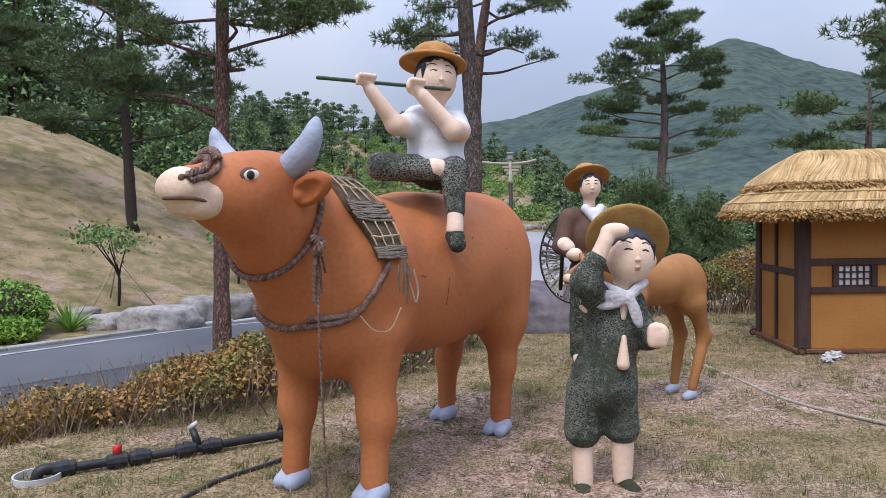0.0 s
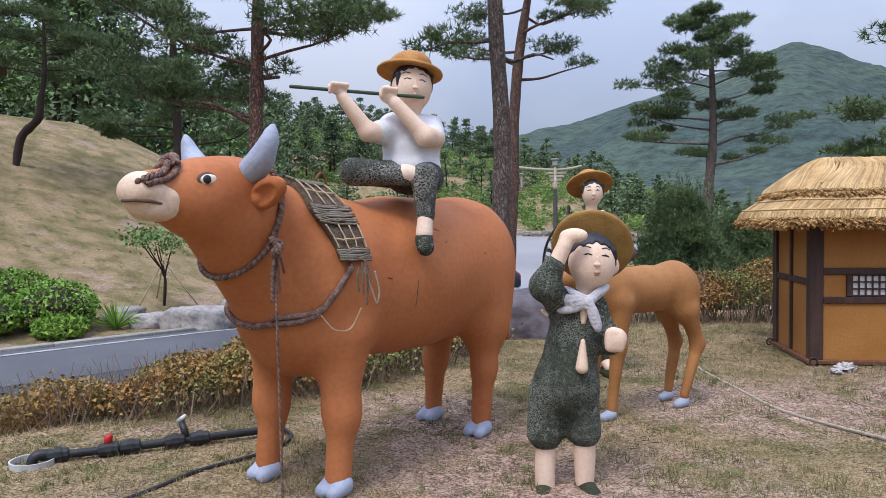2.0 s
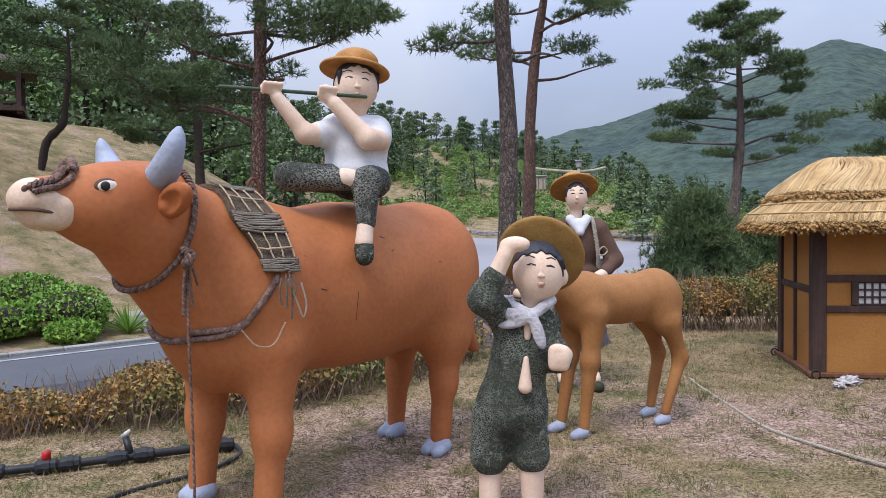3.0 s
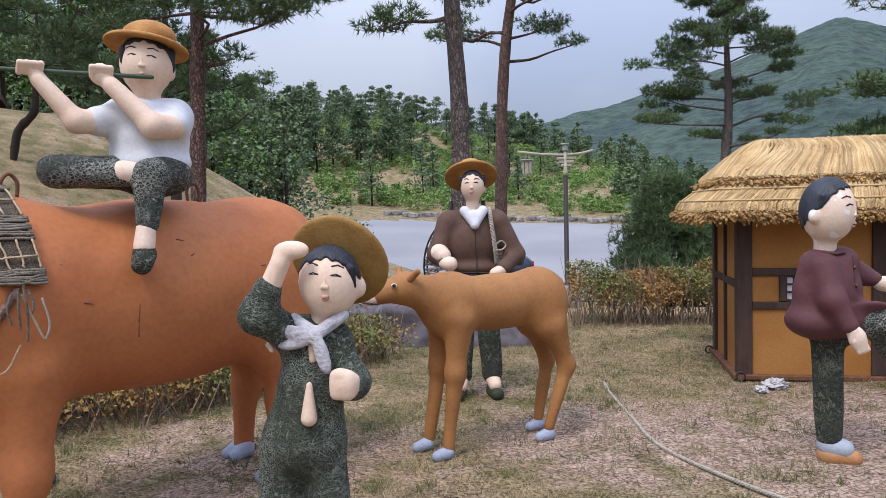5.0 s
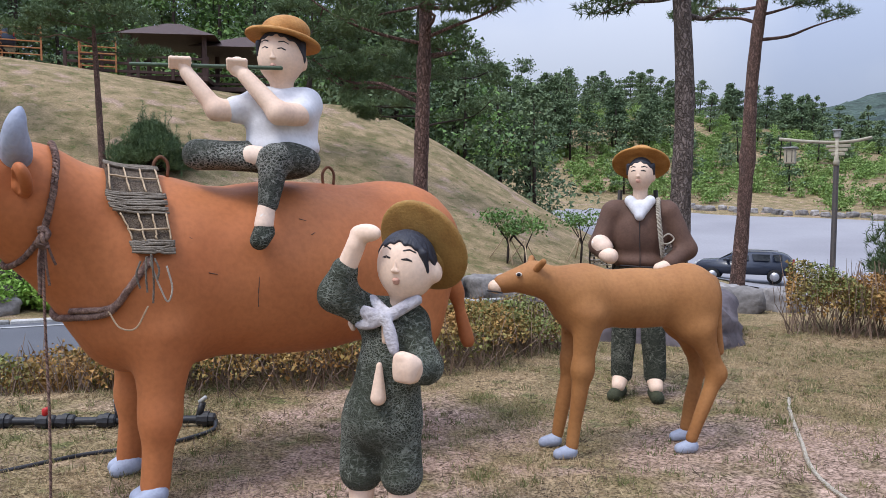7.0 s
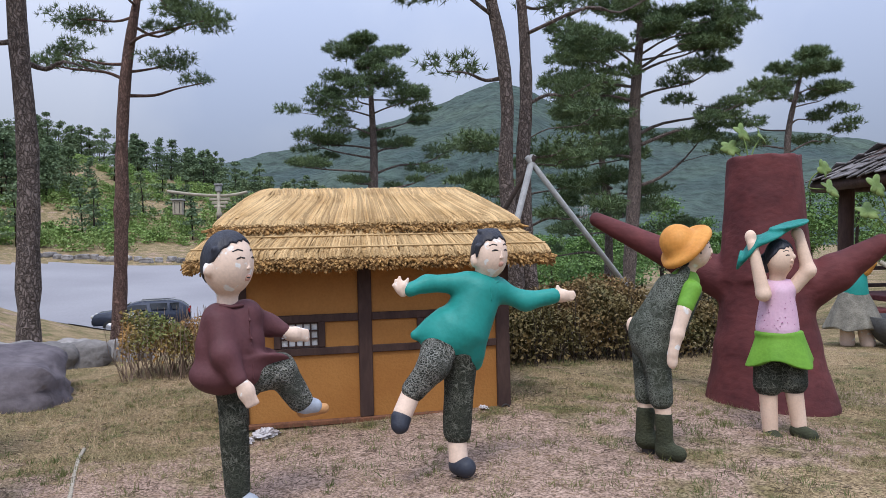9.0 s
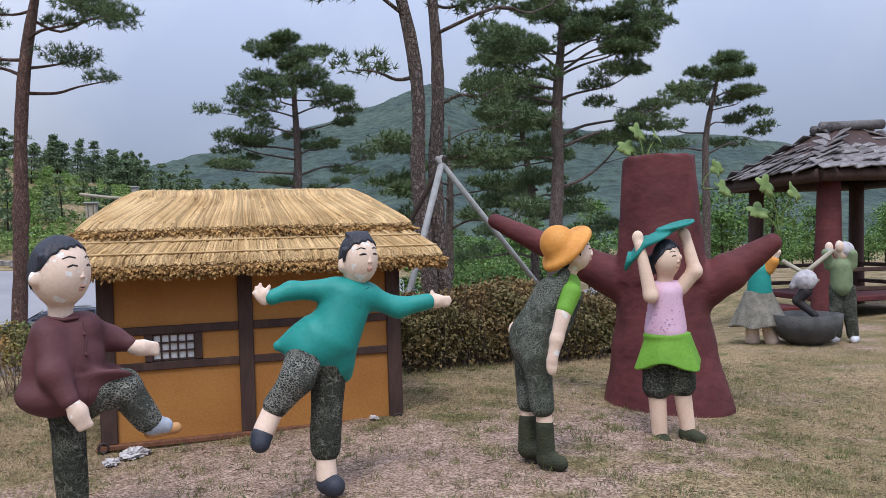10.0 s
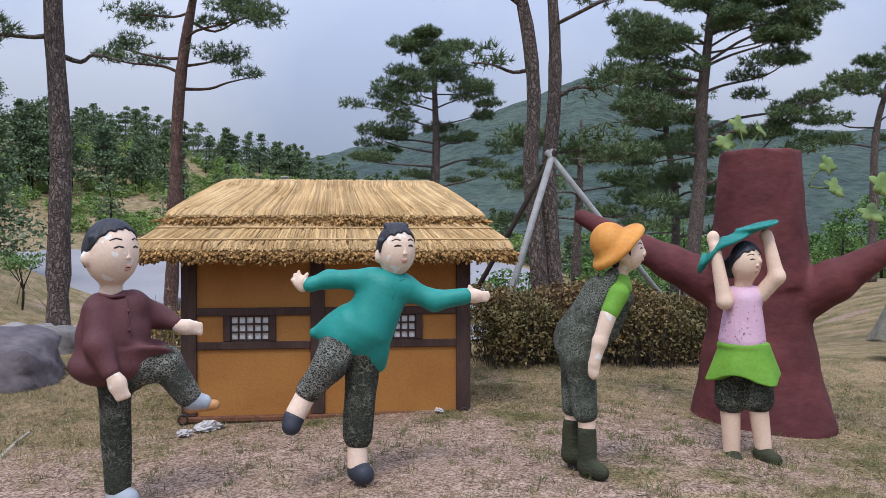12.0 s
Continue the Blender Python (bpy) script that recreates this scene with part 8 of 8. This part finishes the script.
def street_lamp():
    x, y = -1.0, 36.15
    z0 = float(ground_z(x, y))
    th = thing("street_lamp", pose(x, y, z0), "dark lamp post with pale curved crossbar and hanging lantern", "lamp post")
    h1, h2 = 2.85 - z0, 4.0 - z0
    sub("pole", tube_mesh("pole", [(0, 0, 0), (0, 0, 0.5), (0, 0, 0.55), (0, 0, h1)], [0.16, 0.16, 0.115, 0.105], M["iron"], 10), th, "black iron pole")
    sub("upper_pole", tube_mesh("upper_pole", [(0, 0, h1), (0, 0, h1 + 0.2), (0, 0, h1 + 0.22), (0, 0, h2)], [0.12, 0.12, 0.09, 0.08], M["lantern"], 10), th, "pale upper pole")
    sub("crossbar", tube_mesh("crossbar", bend([(-2.2, 0, h2 + 0.02), (-1.0, 0, h2 - 0.14), (0, 0, h2 - 0.2), (0.7, 0, h2 - 0.16), (1.25, 0, h2 - 0.05)], 14), 0.065, M["lantern"], 8), th, "pale curved crossbar")
    part("finial", box_bm(0.26, 0.26, 0.3, 0.04, (0, 0, h2 + 0.12)), M["steel"], th)
    part("cap", box_bm(0.36, 0.36, 0.07, 0.02, (0, 0, h2 + 0.29)), M["steel"], th)
    for k in range(3):
        part("bracket", box_bm(0.9 - 0.2 * k, 0.14, 0.12, 0.02, (0.05, 0, h2 - 0.36 - 0.16 * k)), M["lantern"], th)
    ln = part("lantern", box_bm(0.42, 0.42, 0.62, 0.03, (-1.75, 0, h2 - 0.72)), M["lantern"], th, "pale square lantern")
    part("lantern_roof", box_bm(0.56, 0.56, 0.07, 0.02, (-1.75, 0, h2 - 0.37)), M["steel"], ln)
    for sx in (-0.1, 0.1):
        part("lantern_bar", box_bm(0.03, 0.44, 0.5, 0.004, (-1.75 + sx, 0, h2 - 0.72)), M["iron"], ln)
    sub("hanger", tube_mesh("hanger", [(-1.75, 0, h2 - 0.34), (-1.75, 0, h2 - 0.03)], 0.02, M["iron"], 5), ln)


street_lamp()


def car(x, y, turn, label, key="carpaint", s=1.0):
    z = float(ground_z(x, y)) + 0.06
    th = thing("parked_car", pose(x, y, z, 0, 0, turn), label, "car")
    prof = [(-2.25, 0.42), (-2.28, 0.75), (-2.1, 1.0), (-1.2, 1.08), (-0.50, 1.42), (0.05, 1.53), (1.2, 1.54), (1.85, 1.42), (2.2, 1.12), (2.28, 0.85), (2.25, 0.42)]
    bm = bmesh.new()
    side = []
    for w, sc in ((-0.92, 1.0), (0.92, 1.0)):
        row = []
        for px, pz in prof:
            ins = 0.20 * max(0.0, (pz - 1.0) / 0.7)
            row.append(bm.verts.new((px, w * (1 - ins), pz)))
        side.append(row)
    n = len(prof)
    for i in range(n):
        j = (i + 1) % n
        bm.faces.new((side[0][i], side[0][j], side[1][j], side[1][i]))
    bm.faces.new(side[0][::-1])
    bm.faces.new(side[1])
    bmesh.ops.recalc_face_normals(bm, faces=bm.faces[:])
    bmesh.ops.bevel(bm, geom=bm.edges[:], offset=0.06, segments=2, affect="EDGES")
    part("body", bm, M[key], th, "", True)
    for w in (-1, 1):
        for x0, x1 in ((-0.75, 0.25), (0.33, 1.2), (1.28, 1.75)):
            b2 = bmesh.new()
            tp = 1.42 if x0 > -0.5 else 1.36
            q = [(x0 + (0.15 if x0 > -0.5 else -0.2), 1.12), (x1, 1.12), (x1 - 0.02, tp), (x0 + 0.28 if x0 < -0.5 else x0 + 0.05, tp)]
            vs = []
            for dy in (0.0, 0.03):
                vs.append([b2.verts.new((a, w * (0.93 * (1 - 0.20 * max(0, (b - 1.0) / 0.7)) + dy - 0.012), b)) for a, b in q])
            b2.faces.new(vs[0])
            b2.faces.new(vs[1])
            for k in range(4):
                b2.faces.new((vs[0][k], vs[0][(k + 1) % 4], vs[1][(k + 1) % 4], vs[1][k]))
            bmesh.ops.recalc_face_normals(b2, faces=b2.faces[:])
            part("side_window", b2, M["carglass"], th)
        for wx in (-1.42, 1.42):
            wh = sub("wheel", tube_mesh("wheel", [(wx, w * 0.70, 0.35), (wx, w * 0.93, 0.35)], 0.35, M["rubber"], 20), th)
            sub("rim", tube_mesh("rim", [(wx, w * 0.90, 0.35), (wx, w * 0.95, 0.35)], [0.23, 0.21], M["alloy"], 14), wh)
        part("headlight", box_bm(0.12, 0.34, 0.16, 0.03, (-2.24, w * 0.66, 0.86)), M["pvc"], th)
        part("tail_light", box_bm(0.10, 0.26, 0.24, 0.03, (2.22, w * 0.74, 1.0)), M["taillight"], th)
        part("mirror", box_bm(0.16, 0.18, 0.13, 0.03, (-0.72, w * 1.0, 1.14)), M[key], th)
        sub("roof_rail", tube_mesh("roof_rail", [(-0.1, w * 0.66, 1.55), (1.5, w * 0.66, 1.56)], 0.02, M["steel"], 6), th)
    part("windscreen", box_bm(0.04, 1.40, 0.60, 0.01, (-0.86, 0, 1.28), None, Matrix.Rotation(radians(61), 4, "Y")), M["carglass"], th)
    return th


car(-5.45, 41.0, 8, "dark blue parked car on the pale car park")


def pavilion():
    """A square open pavilion with a bark-shingle hip roof on leaning posts."""
    near, left = np.array([14.95, 14.22]), np.array([15.27, 17.77])
    e1 = left - near
    L = np.linalg.norm(e1)
    ang = math.degrees(math.atan2(e1[1], e1[0])) - 90
    m = pose(near[0], near[1], float(ground_z(near[0], near[1])), 0, 0, ang)
    th = thing("pavilion", m, "open timber pavilion with grey bark-shingle hip roof", "pavilion")
    W, ze, zr = L, 3.02, 4.12
    # local: corner at origin, x to the far right, y along the left edge
    for x, y, key in ((0.45, 0.45, 0), (0.45, W - 0.45, 1), (W - 0.45, 0.45, 1), (W - 0.45, W - 0.45, 1)):
        c = bend([(x - (0.12 if key == 0 else 0), y, -0.1), (x, y, 1.3), (x + 0.10, y + 0.05, 3.0)], 10)
        sub("post", tube_mesh("post", c, np.linspace(0.30, 0.22, 10) if key == 0 else 0.17, M["trunk_paint"] if key == 0 else M["beam"], 12), th, "leaning red-brown post" if key == 0 else "")
    for a, b in (((0, 0), (W, 0)), ((0, 0), (0, W)), ((W, 0), (W, W)), ((0, W), (W, W))):
        sub("eave_beam", tube_mesh("eave_beam", [(a[0], a[1], ze - 0.05), (b[0], b[1], ze - 0.05)], 0.14, M["beam"], 8), th)
    for k in range(16):
        t_ = k / 15
        for p in ((t_ * W, -0.02), (-0.02, t_ * W)):
            d = np.array([W / 2, W / 2]) - np.array(p)
            sub("rafter", tube_mesh("rafter", [(p[0], p[1], ze + 0.03), (p[0] + d[0] * 0.25, p[1] + d[1] * 0.25, ze + 0.2)], 0.06, M["beam"], 6), th)
    roof = part("roof", box_bm(0.9, 0.9, 0.2, 0.03, (W / 2, W / 2, zr - 0.12)), M["beam"], th, "weathered grey bark shingles")
    bm = bmesh.new()
    base = [bm.verts.new(p) for p in ((-0.05, -0.05, ze + 0.08), (W + 0.05, -0.05, ze + 0.08), (W + 0.05, W + 0.05, ze + 0.08), (-0.05, W + 0.05, ze + 0.08))]
    tip = [bm.verts.new((W / 2 + dx, W / 2 + dy, zr - 0.05)) for dx, dy in ((-0.4, -0.4), (0.4, -0.4), (0.4, 0.4), (-0.4, 0.4))]
    for i in range(4):
        j = (i + 1) % 4
        bm.faces.new((base[i], base[j], tip[j], tip[i]))
    bm.faces.new(base[::-1])
    bm.faces.new(tip)
    part("roof_bed", bm, M["beam"], roof)
    g = random.Random(21)
    sm = bpy.data.meshes.new("shingle")
    b = box_bm(0.34, 0.62, 0.035, 0.012)
    for v in b.verts:
        v.co.z += 0.02 * math.sin(v.co.x * 9)
    b.to_mesh(sm)
    b.free()
    sm.materials.append(M["shingle"])
    slope = math.degrees(math.atan2(zr - ze - 0.1, W / 2))
    for sidek in range(4):
        rot = Matrix.Translation((W / 2, W / 2, 0)) @ Matrix.Rotation(radians(90 * sidek), 4, "Z") @ Matrix.Translation((-W / 2, -W / 2, 0))
        rows = 6
        for r_ in range(rows):
            f = (r_ + 0.35) / rows
            half = (W / 2 + 0.1) * (1 - f) + 0.35 * f
            n = max(2, int(2 * half / 0.30))
            for i in range(n):
                x = W / 2 - half + (i + 0.5) * 2 * half / n + g.uniform(-0.04, 0.04)
                y = -0.05 + f * W / 2
                z = ze + 0.12 + f * (zr - ze - 0.1)
                sub("shingle", sm, roof, "", rot @ pose(x, y, z + g.uniform(0, 0.035), slope - 7 + g.uniform(-5, 5), g.uniform(-6, 6), g.uniform(-14, 14)))
    for k in range(3):
        sub("ridge_log", tube_mesh("ridge_log", [(W / 2 - 0.55, W / 2 - 0.4 + 0.3 * k, zr + 0.05 * (k == 1)), (W / 2 + 0.7, W / 2 - 0.45 + 0.3 * k, zr + 0.04)], 0.11, M["shingle"], 8), roof)
    part("floor_deck", box_bm(W - 0.8, W - 0.8, 0.12, 0.02, (W / 2, W / 2, 0.42)), M["trunk_paint"], th, "dark red timber deck")
    for y0 in (0.5, W - 0.5):
        for z in (0.62, 1.02):
            part("rail", box_bm(W - 1.0, 0.09, 0.09, 0.015, (W / 2, y0, z)), M["beam"], th)
    for z in (0.62, 1.02):
        part("rail", box_bm(0.09, W - 1.0, 0.09, 0.015, (W - 0.5, W / 2, z)), M["beam"], th)
    part("step", box_bm(0.5, 1.6, 0.25, 0.03, (0.1, 1.9, 0.12)), M["trunk_paint"], th)


pavilion()


def far_figures():
    ax = (0.77, -0.64)
    skirt = [K(0, 0, 0.27, 0.82, 0.43, 0.20, 0.9, 0.02, 5)]
    top = [C((0.02, 0, 0.80), (0.03, 0, 1.10), 0.19, 0.15), C((0.12, 0, 1.12), (0.24, -0.05, 1.30), 0.07, 0.06)]
    sleeve = [C((0.16, -0.03, 1.15), (0.24, -0.06, 1.28), 0.085, 0.08)]
    head = [E(0.02, 0, 1.36, 0.12, 0.12, 0.14), C((0.24, -0.05, 1.30), (0.30, -0.08, 1.42), 0.05, 0.05)]
    hair = [E(0.0, 0.03, 1.40, 0.13, 0.13, 0.13)]
    legs = [C((-0.10, 0, 0.2), (-0.10, 0, 0.05), 0.10, 0.11), C((0.14, 0, 0.2), (0.18, -0.03, 0.05), 0.10, 0.11)]
    z = float(ground_z(11.65, 11.75))
    statue("pounding_woman_statue", [("grey_skirt", 0.05, 0.02, skirt), ("teal", 0.03, 0.02, top), ("orange_hat", 0, 0.015, sleeve), ("worn", 0.02, 0.016, head), ("hair", 0, 0.016, hair), ("worn", 0.02, 0.018, legs)], (11.65, 11.75, z), ax, "painted woman statue in a grey skirt beside the mortar", "statue")
    shirt = [C((0, 0, 0.85), (0.0, 0, 1.15), 0.16, 0.155), C((-0.16, 0, 1.18), (-0.20, -0.05, 1.38), 0.08, 0.07), C((0.14, 0, 1.18), (0.16, -0.05, 1.36), 0.08, 0.07)]
    pants = [C((-0.08, 0, 0.82), (-0.09, 0, 0.12), 0.105, 0.085), C((0.09, 0, 0.82), (0.13, 0, 0.12), 0.105, 0.085)]
    skin = [E(0.02, 0.02, 1.38, 0.11, 0.12, 0.14), E(-0.16, -0.06, 1.46, 0.06, 0.05, 0.09), E(-0.02, -0.1, 1.48, 0.06, 0.05, 0.09)]
    cap = [E(0.06, 0.02, 1.42, 0.13, 0.13, 0.13)]
    shoe = [C((-0.10, 0, 0.05), (-0.16, -0.12, 0.04), 0.07, 0.05), C((0.16, 0, 0.05), (0.14, -0.12, 0.04), 0.07, 0.05)]
    z = float(ground_z(12.8, 11.3))
    statue("pounding_man_statue", [("sage", 0.03, 0.02, shirt), ("net2", 0.03, 0.02, pants), ("worn", 0.02, 0.016, skin), ("scarf", 0, 0.016, cap), ("white", 0, 0.016, shoe)], (12.8, 11.3, z), ax, "painted man statue in a green shirt swinging a mallet", "statue")
    bm = bmesh.new()
    n = 32
    z = float(ground_z(12.17, 11.33))
    th = thing("stone_mortar", pose(12.17, 11.33, z), "round dark grey stone mortar bowl on the lawn", "mortar")
    rings = []
    for r, h in ((0.22, 0.0), (0.38, 0.10), (0.48, 0.26), (0.52, 0.46), (0.46, 0.46), (0.40, 0.34), (0.2, 0.22)):
        rings.append([bm.verts.new((r * math.cos(2 * math.pi * k / n), r * math.sin(2 * math.pi * k / n), h)) for k in range(n)])
    for i in range(len(rings) - 1):
        for k in range(n):
            bm.faces.new((rings[i][k], rings[i][(k + 1) % n], rings[i + 1][(k + 1) % n], rings[i + 1][k]))
    bm.faces.new(rings[-1])
    part("bowl", bm, M["stone_bowl"], th, "", True)
    for (a, b) in (((11.9, 11.5, 1.28 + z), (12.30, 11.2, 0.95 + z)), ((12.62, 11.25, 1.42 + z), (12.05, 11.35, 1.0 + z))):
        ml = thing("mallet", pose(*a), "pale wooden mallet raised over the mortar", "mallet", "mallets")
        sub("handle", tube_mesh("handle", [(0, 0, 0), tuple(np.array(b) - np.array(a))], 0.035, M["lantern"], 7), ml)
    statue("rice_boy_statue", [("scarf", 0.03, 0.016, [E(0, 0, 0.98, 0.17, 0.12, 0.16), C((-0.1, 0, 1.0), (-0.18, 0, 0.88), 0.06, 0.05)]), ("ink", 0.02, 0.016, [C((0, 0, 0.80), (-0.12, 0, 0.66), 0.09, 0.07), C((-0.12, 0, 0.66), (0.12, -0.02, 0.44), 0.07, 0.05)])], (12.15, 11.30, z), ax, "small grey clad figure leaning over the mortar", "statue")


far_figures()


def brow_of(x, y):
    """The point of the mound's brow, seen from the lawn, in the direction of (x, y), and its share of that distance."""
    f = np.linspace(0.45, 1.0, 111)
    k = int(np.argmax((ground_z(x * f, y * f) - 1.5) / f))
    f = f[k] + 0.015
    return x * f, y * f, f


def upper_terrace():
    """What stands on the top of the mown mound: rail frames, a fence, two roofed shelters, a cover and a car."""
    for cx, cy, w in ((-43.4, 26.1, 1.9), (-41.2, 29.8, 1.7)):
        cx, cy, _ = brow_of(cx, cy)
        z = float(ground_z(cx, cy))
        th = thing("rail_frame", pose(cx, cy, z, 0, 0, 55), "orange-painted timber rail frame on the terrace", "fence", "rail frames")
        for i in range(5):
            part("rail", box_bm(w, 0.06, 0.06, 0.01, (0, 0, 0.25 + 0.32 * i)), M["fence_orange"], th)
            part("rail", box_bm(0.06, w * 0.7, 0.06, 0.01, (-w / 2, w * 0.35, 0.25 + 0.32 * i)), M["fence_orange"], th)
        for x, y in ((-w / 2, 0), (w / 2, 0), (-w / 2, w * 0.7)):
            part("post", box_bm(0.08, 0.08, 1.75, 0.01, (x, y, 0.85)), M["fence_orange"], th)
    for cx, cy, s in ((-41.6, 36.0, 1.0), (-40.2, 41.5, 1.1)):
        cx, cy, _ = brow_of(cx, cy)
        cx, cy = cx * 1.05, cy * 1.05
        z = float(ground_z(cx, cy))
        th = thing("roofed_shelter", pose(cx, cy, z, 0, 0, 40), "dark open shelter with a shingle roof on the terrace", "shelter", "terrace shelters")
        bm = bmesh.new()
        bmesh.ops.create_cone(bm, cap_ends=True, segments=4, radius1=3.6 * s, radius2=0.5, depth=1.0)
        bmesh.ops.rotate(bm, cent=(0, 0, 0), matrix=Matrix.Rotation(radians(45), 3, "Z"), verts=bm.verts)
        bmesh.ops.translate(bm, vec=(0, 0, 2.9), verts=bm.verts)
        part("roof", bm, M["beam"], th)
        for x in (-1.9, 1.9):
            for y in (-1.9, 1.9):
                part("post", box_bm(0.22, 0.22, 2.5, 0.02, (x * s, y * s, 1.2)), M["beam"], th)
        for zz in (0.5, 0.95):
            part("rail", box_bm(3.8 * s, 0.1, 0.12, 0.01, (0, -1.9 * s, zz)), M["beam"], th)
        part("deck", box_bm(4.2 * s, 4.2 * s, 0.25, 0.02, (0, 0, 0.2)), M["beam"], th)
    fx, fy, _ = brow_of(-41.5, 33.0)
    z = float(ground_z(fx, fy))
    th = thing("terrace_fence", pose(fx, fy, z, 0, 0, 50), "dark timber rail fence along the terrace", "fence")
    for i in range(3):
        part("rail", box_bm(7.0, 0.1, 0.14, 0.01, (0, 0, 0.3 + 0.4 * i)), M["beam"], th)
    for i in range(5):
        part("post", box_bm(0.16, 0.16, 1.3, 0.01, (-3.4 + 1.7 * i, 0, 0.6)), M["beam"], th)
    nx, ny, _ = brow_of(-49.5, 22.3)
    z = float(ground_z(nx, ny))
    bm = bmesh.new()
    bmesh.ops.create_grid(bm, x_segments=24, y_segments=8, size=1)
    for v in bm.verts:
        v.co = Vector((v.co.x * 3.6, 0.25 * math.sin(v.co.x * 9) + 0.2 * v.co.y, (v.co.y + 1) * 0.85 + 0.12 * math.sin(v.co.x * 5)))
    bmesh.ops.solidify(bm, geom=bm.faces[:], thickness=0.03)
    th = thing("netting_screen", pose(nx, ny, z, 0, 0, 60), "sagging teal netting screen on the terrace", "screen")
    part("sheet", bm, M["tarp"], th, "", True)
    kx, ky, _ = brow_of(-47.0, 24.6)
    car(kx * 1.04, ky * 1.04, 60, "dark parked car half hidden on the terrace")


upper_terrace()


def pylon(x, y, h, label):
    z = float(ground_z(x, y))
    th = thing("pylon", pose(x, y, z), label, "pylon", "pylons")
    w = h * 0.09
    for sx in (-1, 1):
        for sy in (-1, 1):
            sub("leg", tube_mesh("leg", [(sx * w, sy * w, 0), (sx * w * 0.15, sy * w * 0.15, h)], h * 0.006, M["steel"], 4), th)
    for k in range(9):
        f0, f1 = k / 9, (k + 1) / 9
        a, b = w * (1 - 0.85 * f0), w * (1 - 0.85 * f1)
        for sg in (-1, 1):
            sub("brace", tube_mesh("brace", [(-a * sg, -a, f0 * h), (b * sg, -b, f1 * h)], h * 0.004, M["steel"], 4), th)
    for f in (0.72, 0.84, 0.96):
        sub("crossarm", tube_mesh("crossarm", [(-w * 1.5, 0, f * h), (w * 1.5, 0, f * h)], h * 0.005, M["steel"], 4), th)


pylon(96, 262, 22, "far grey lattice pylon before the mountain")
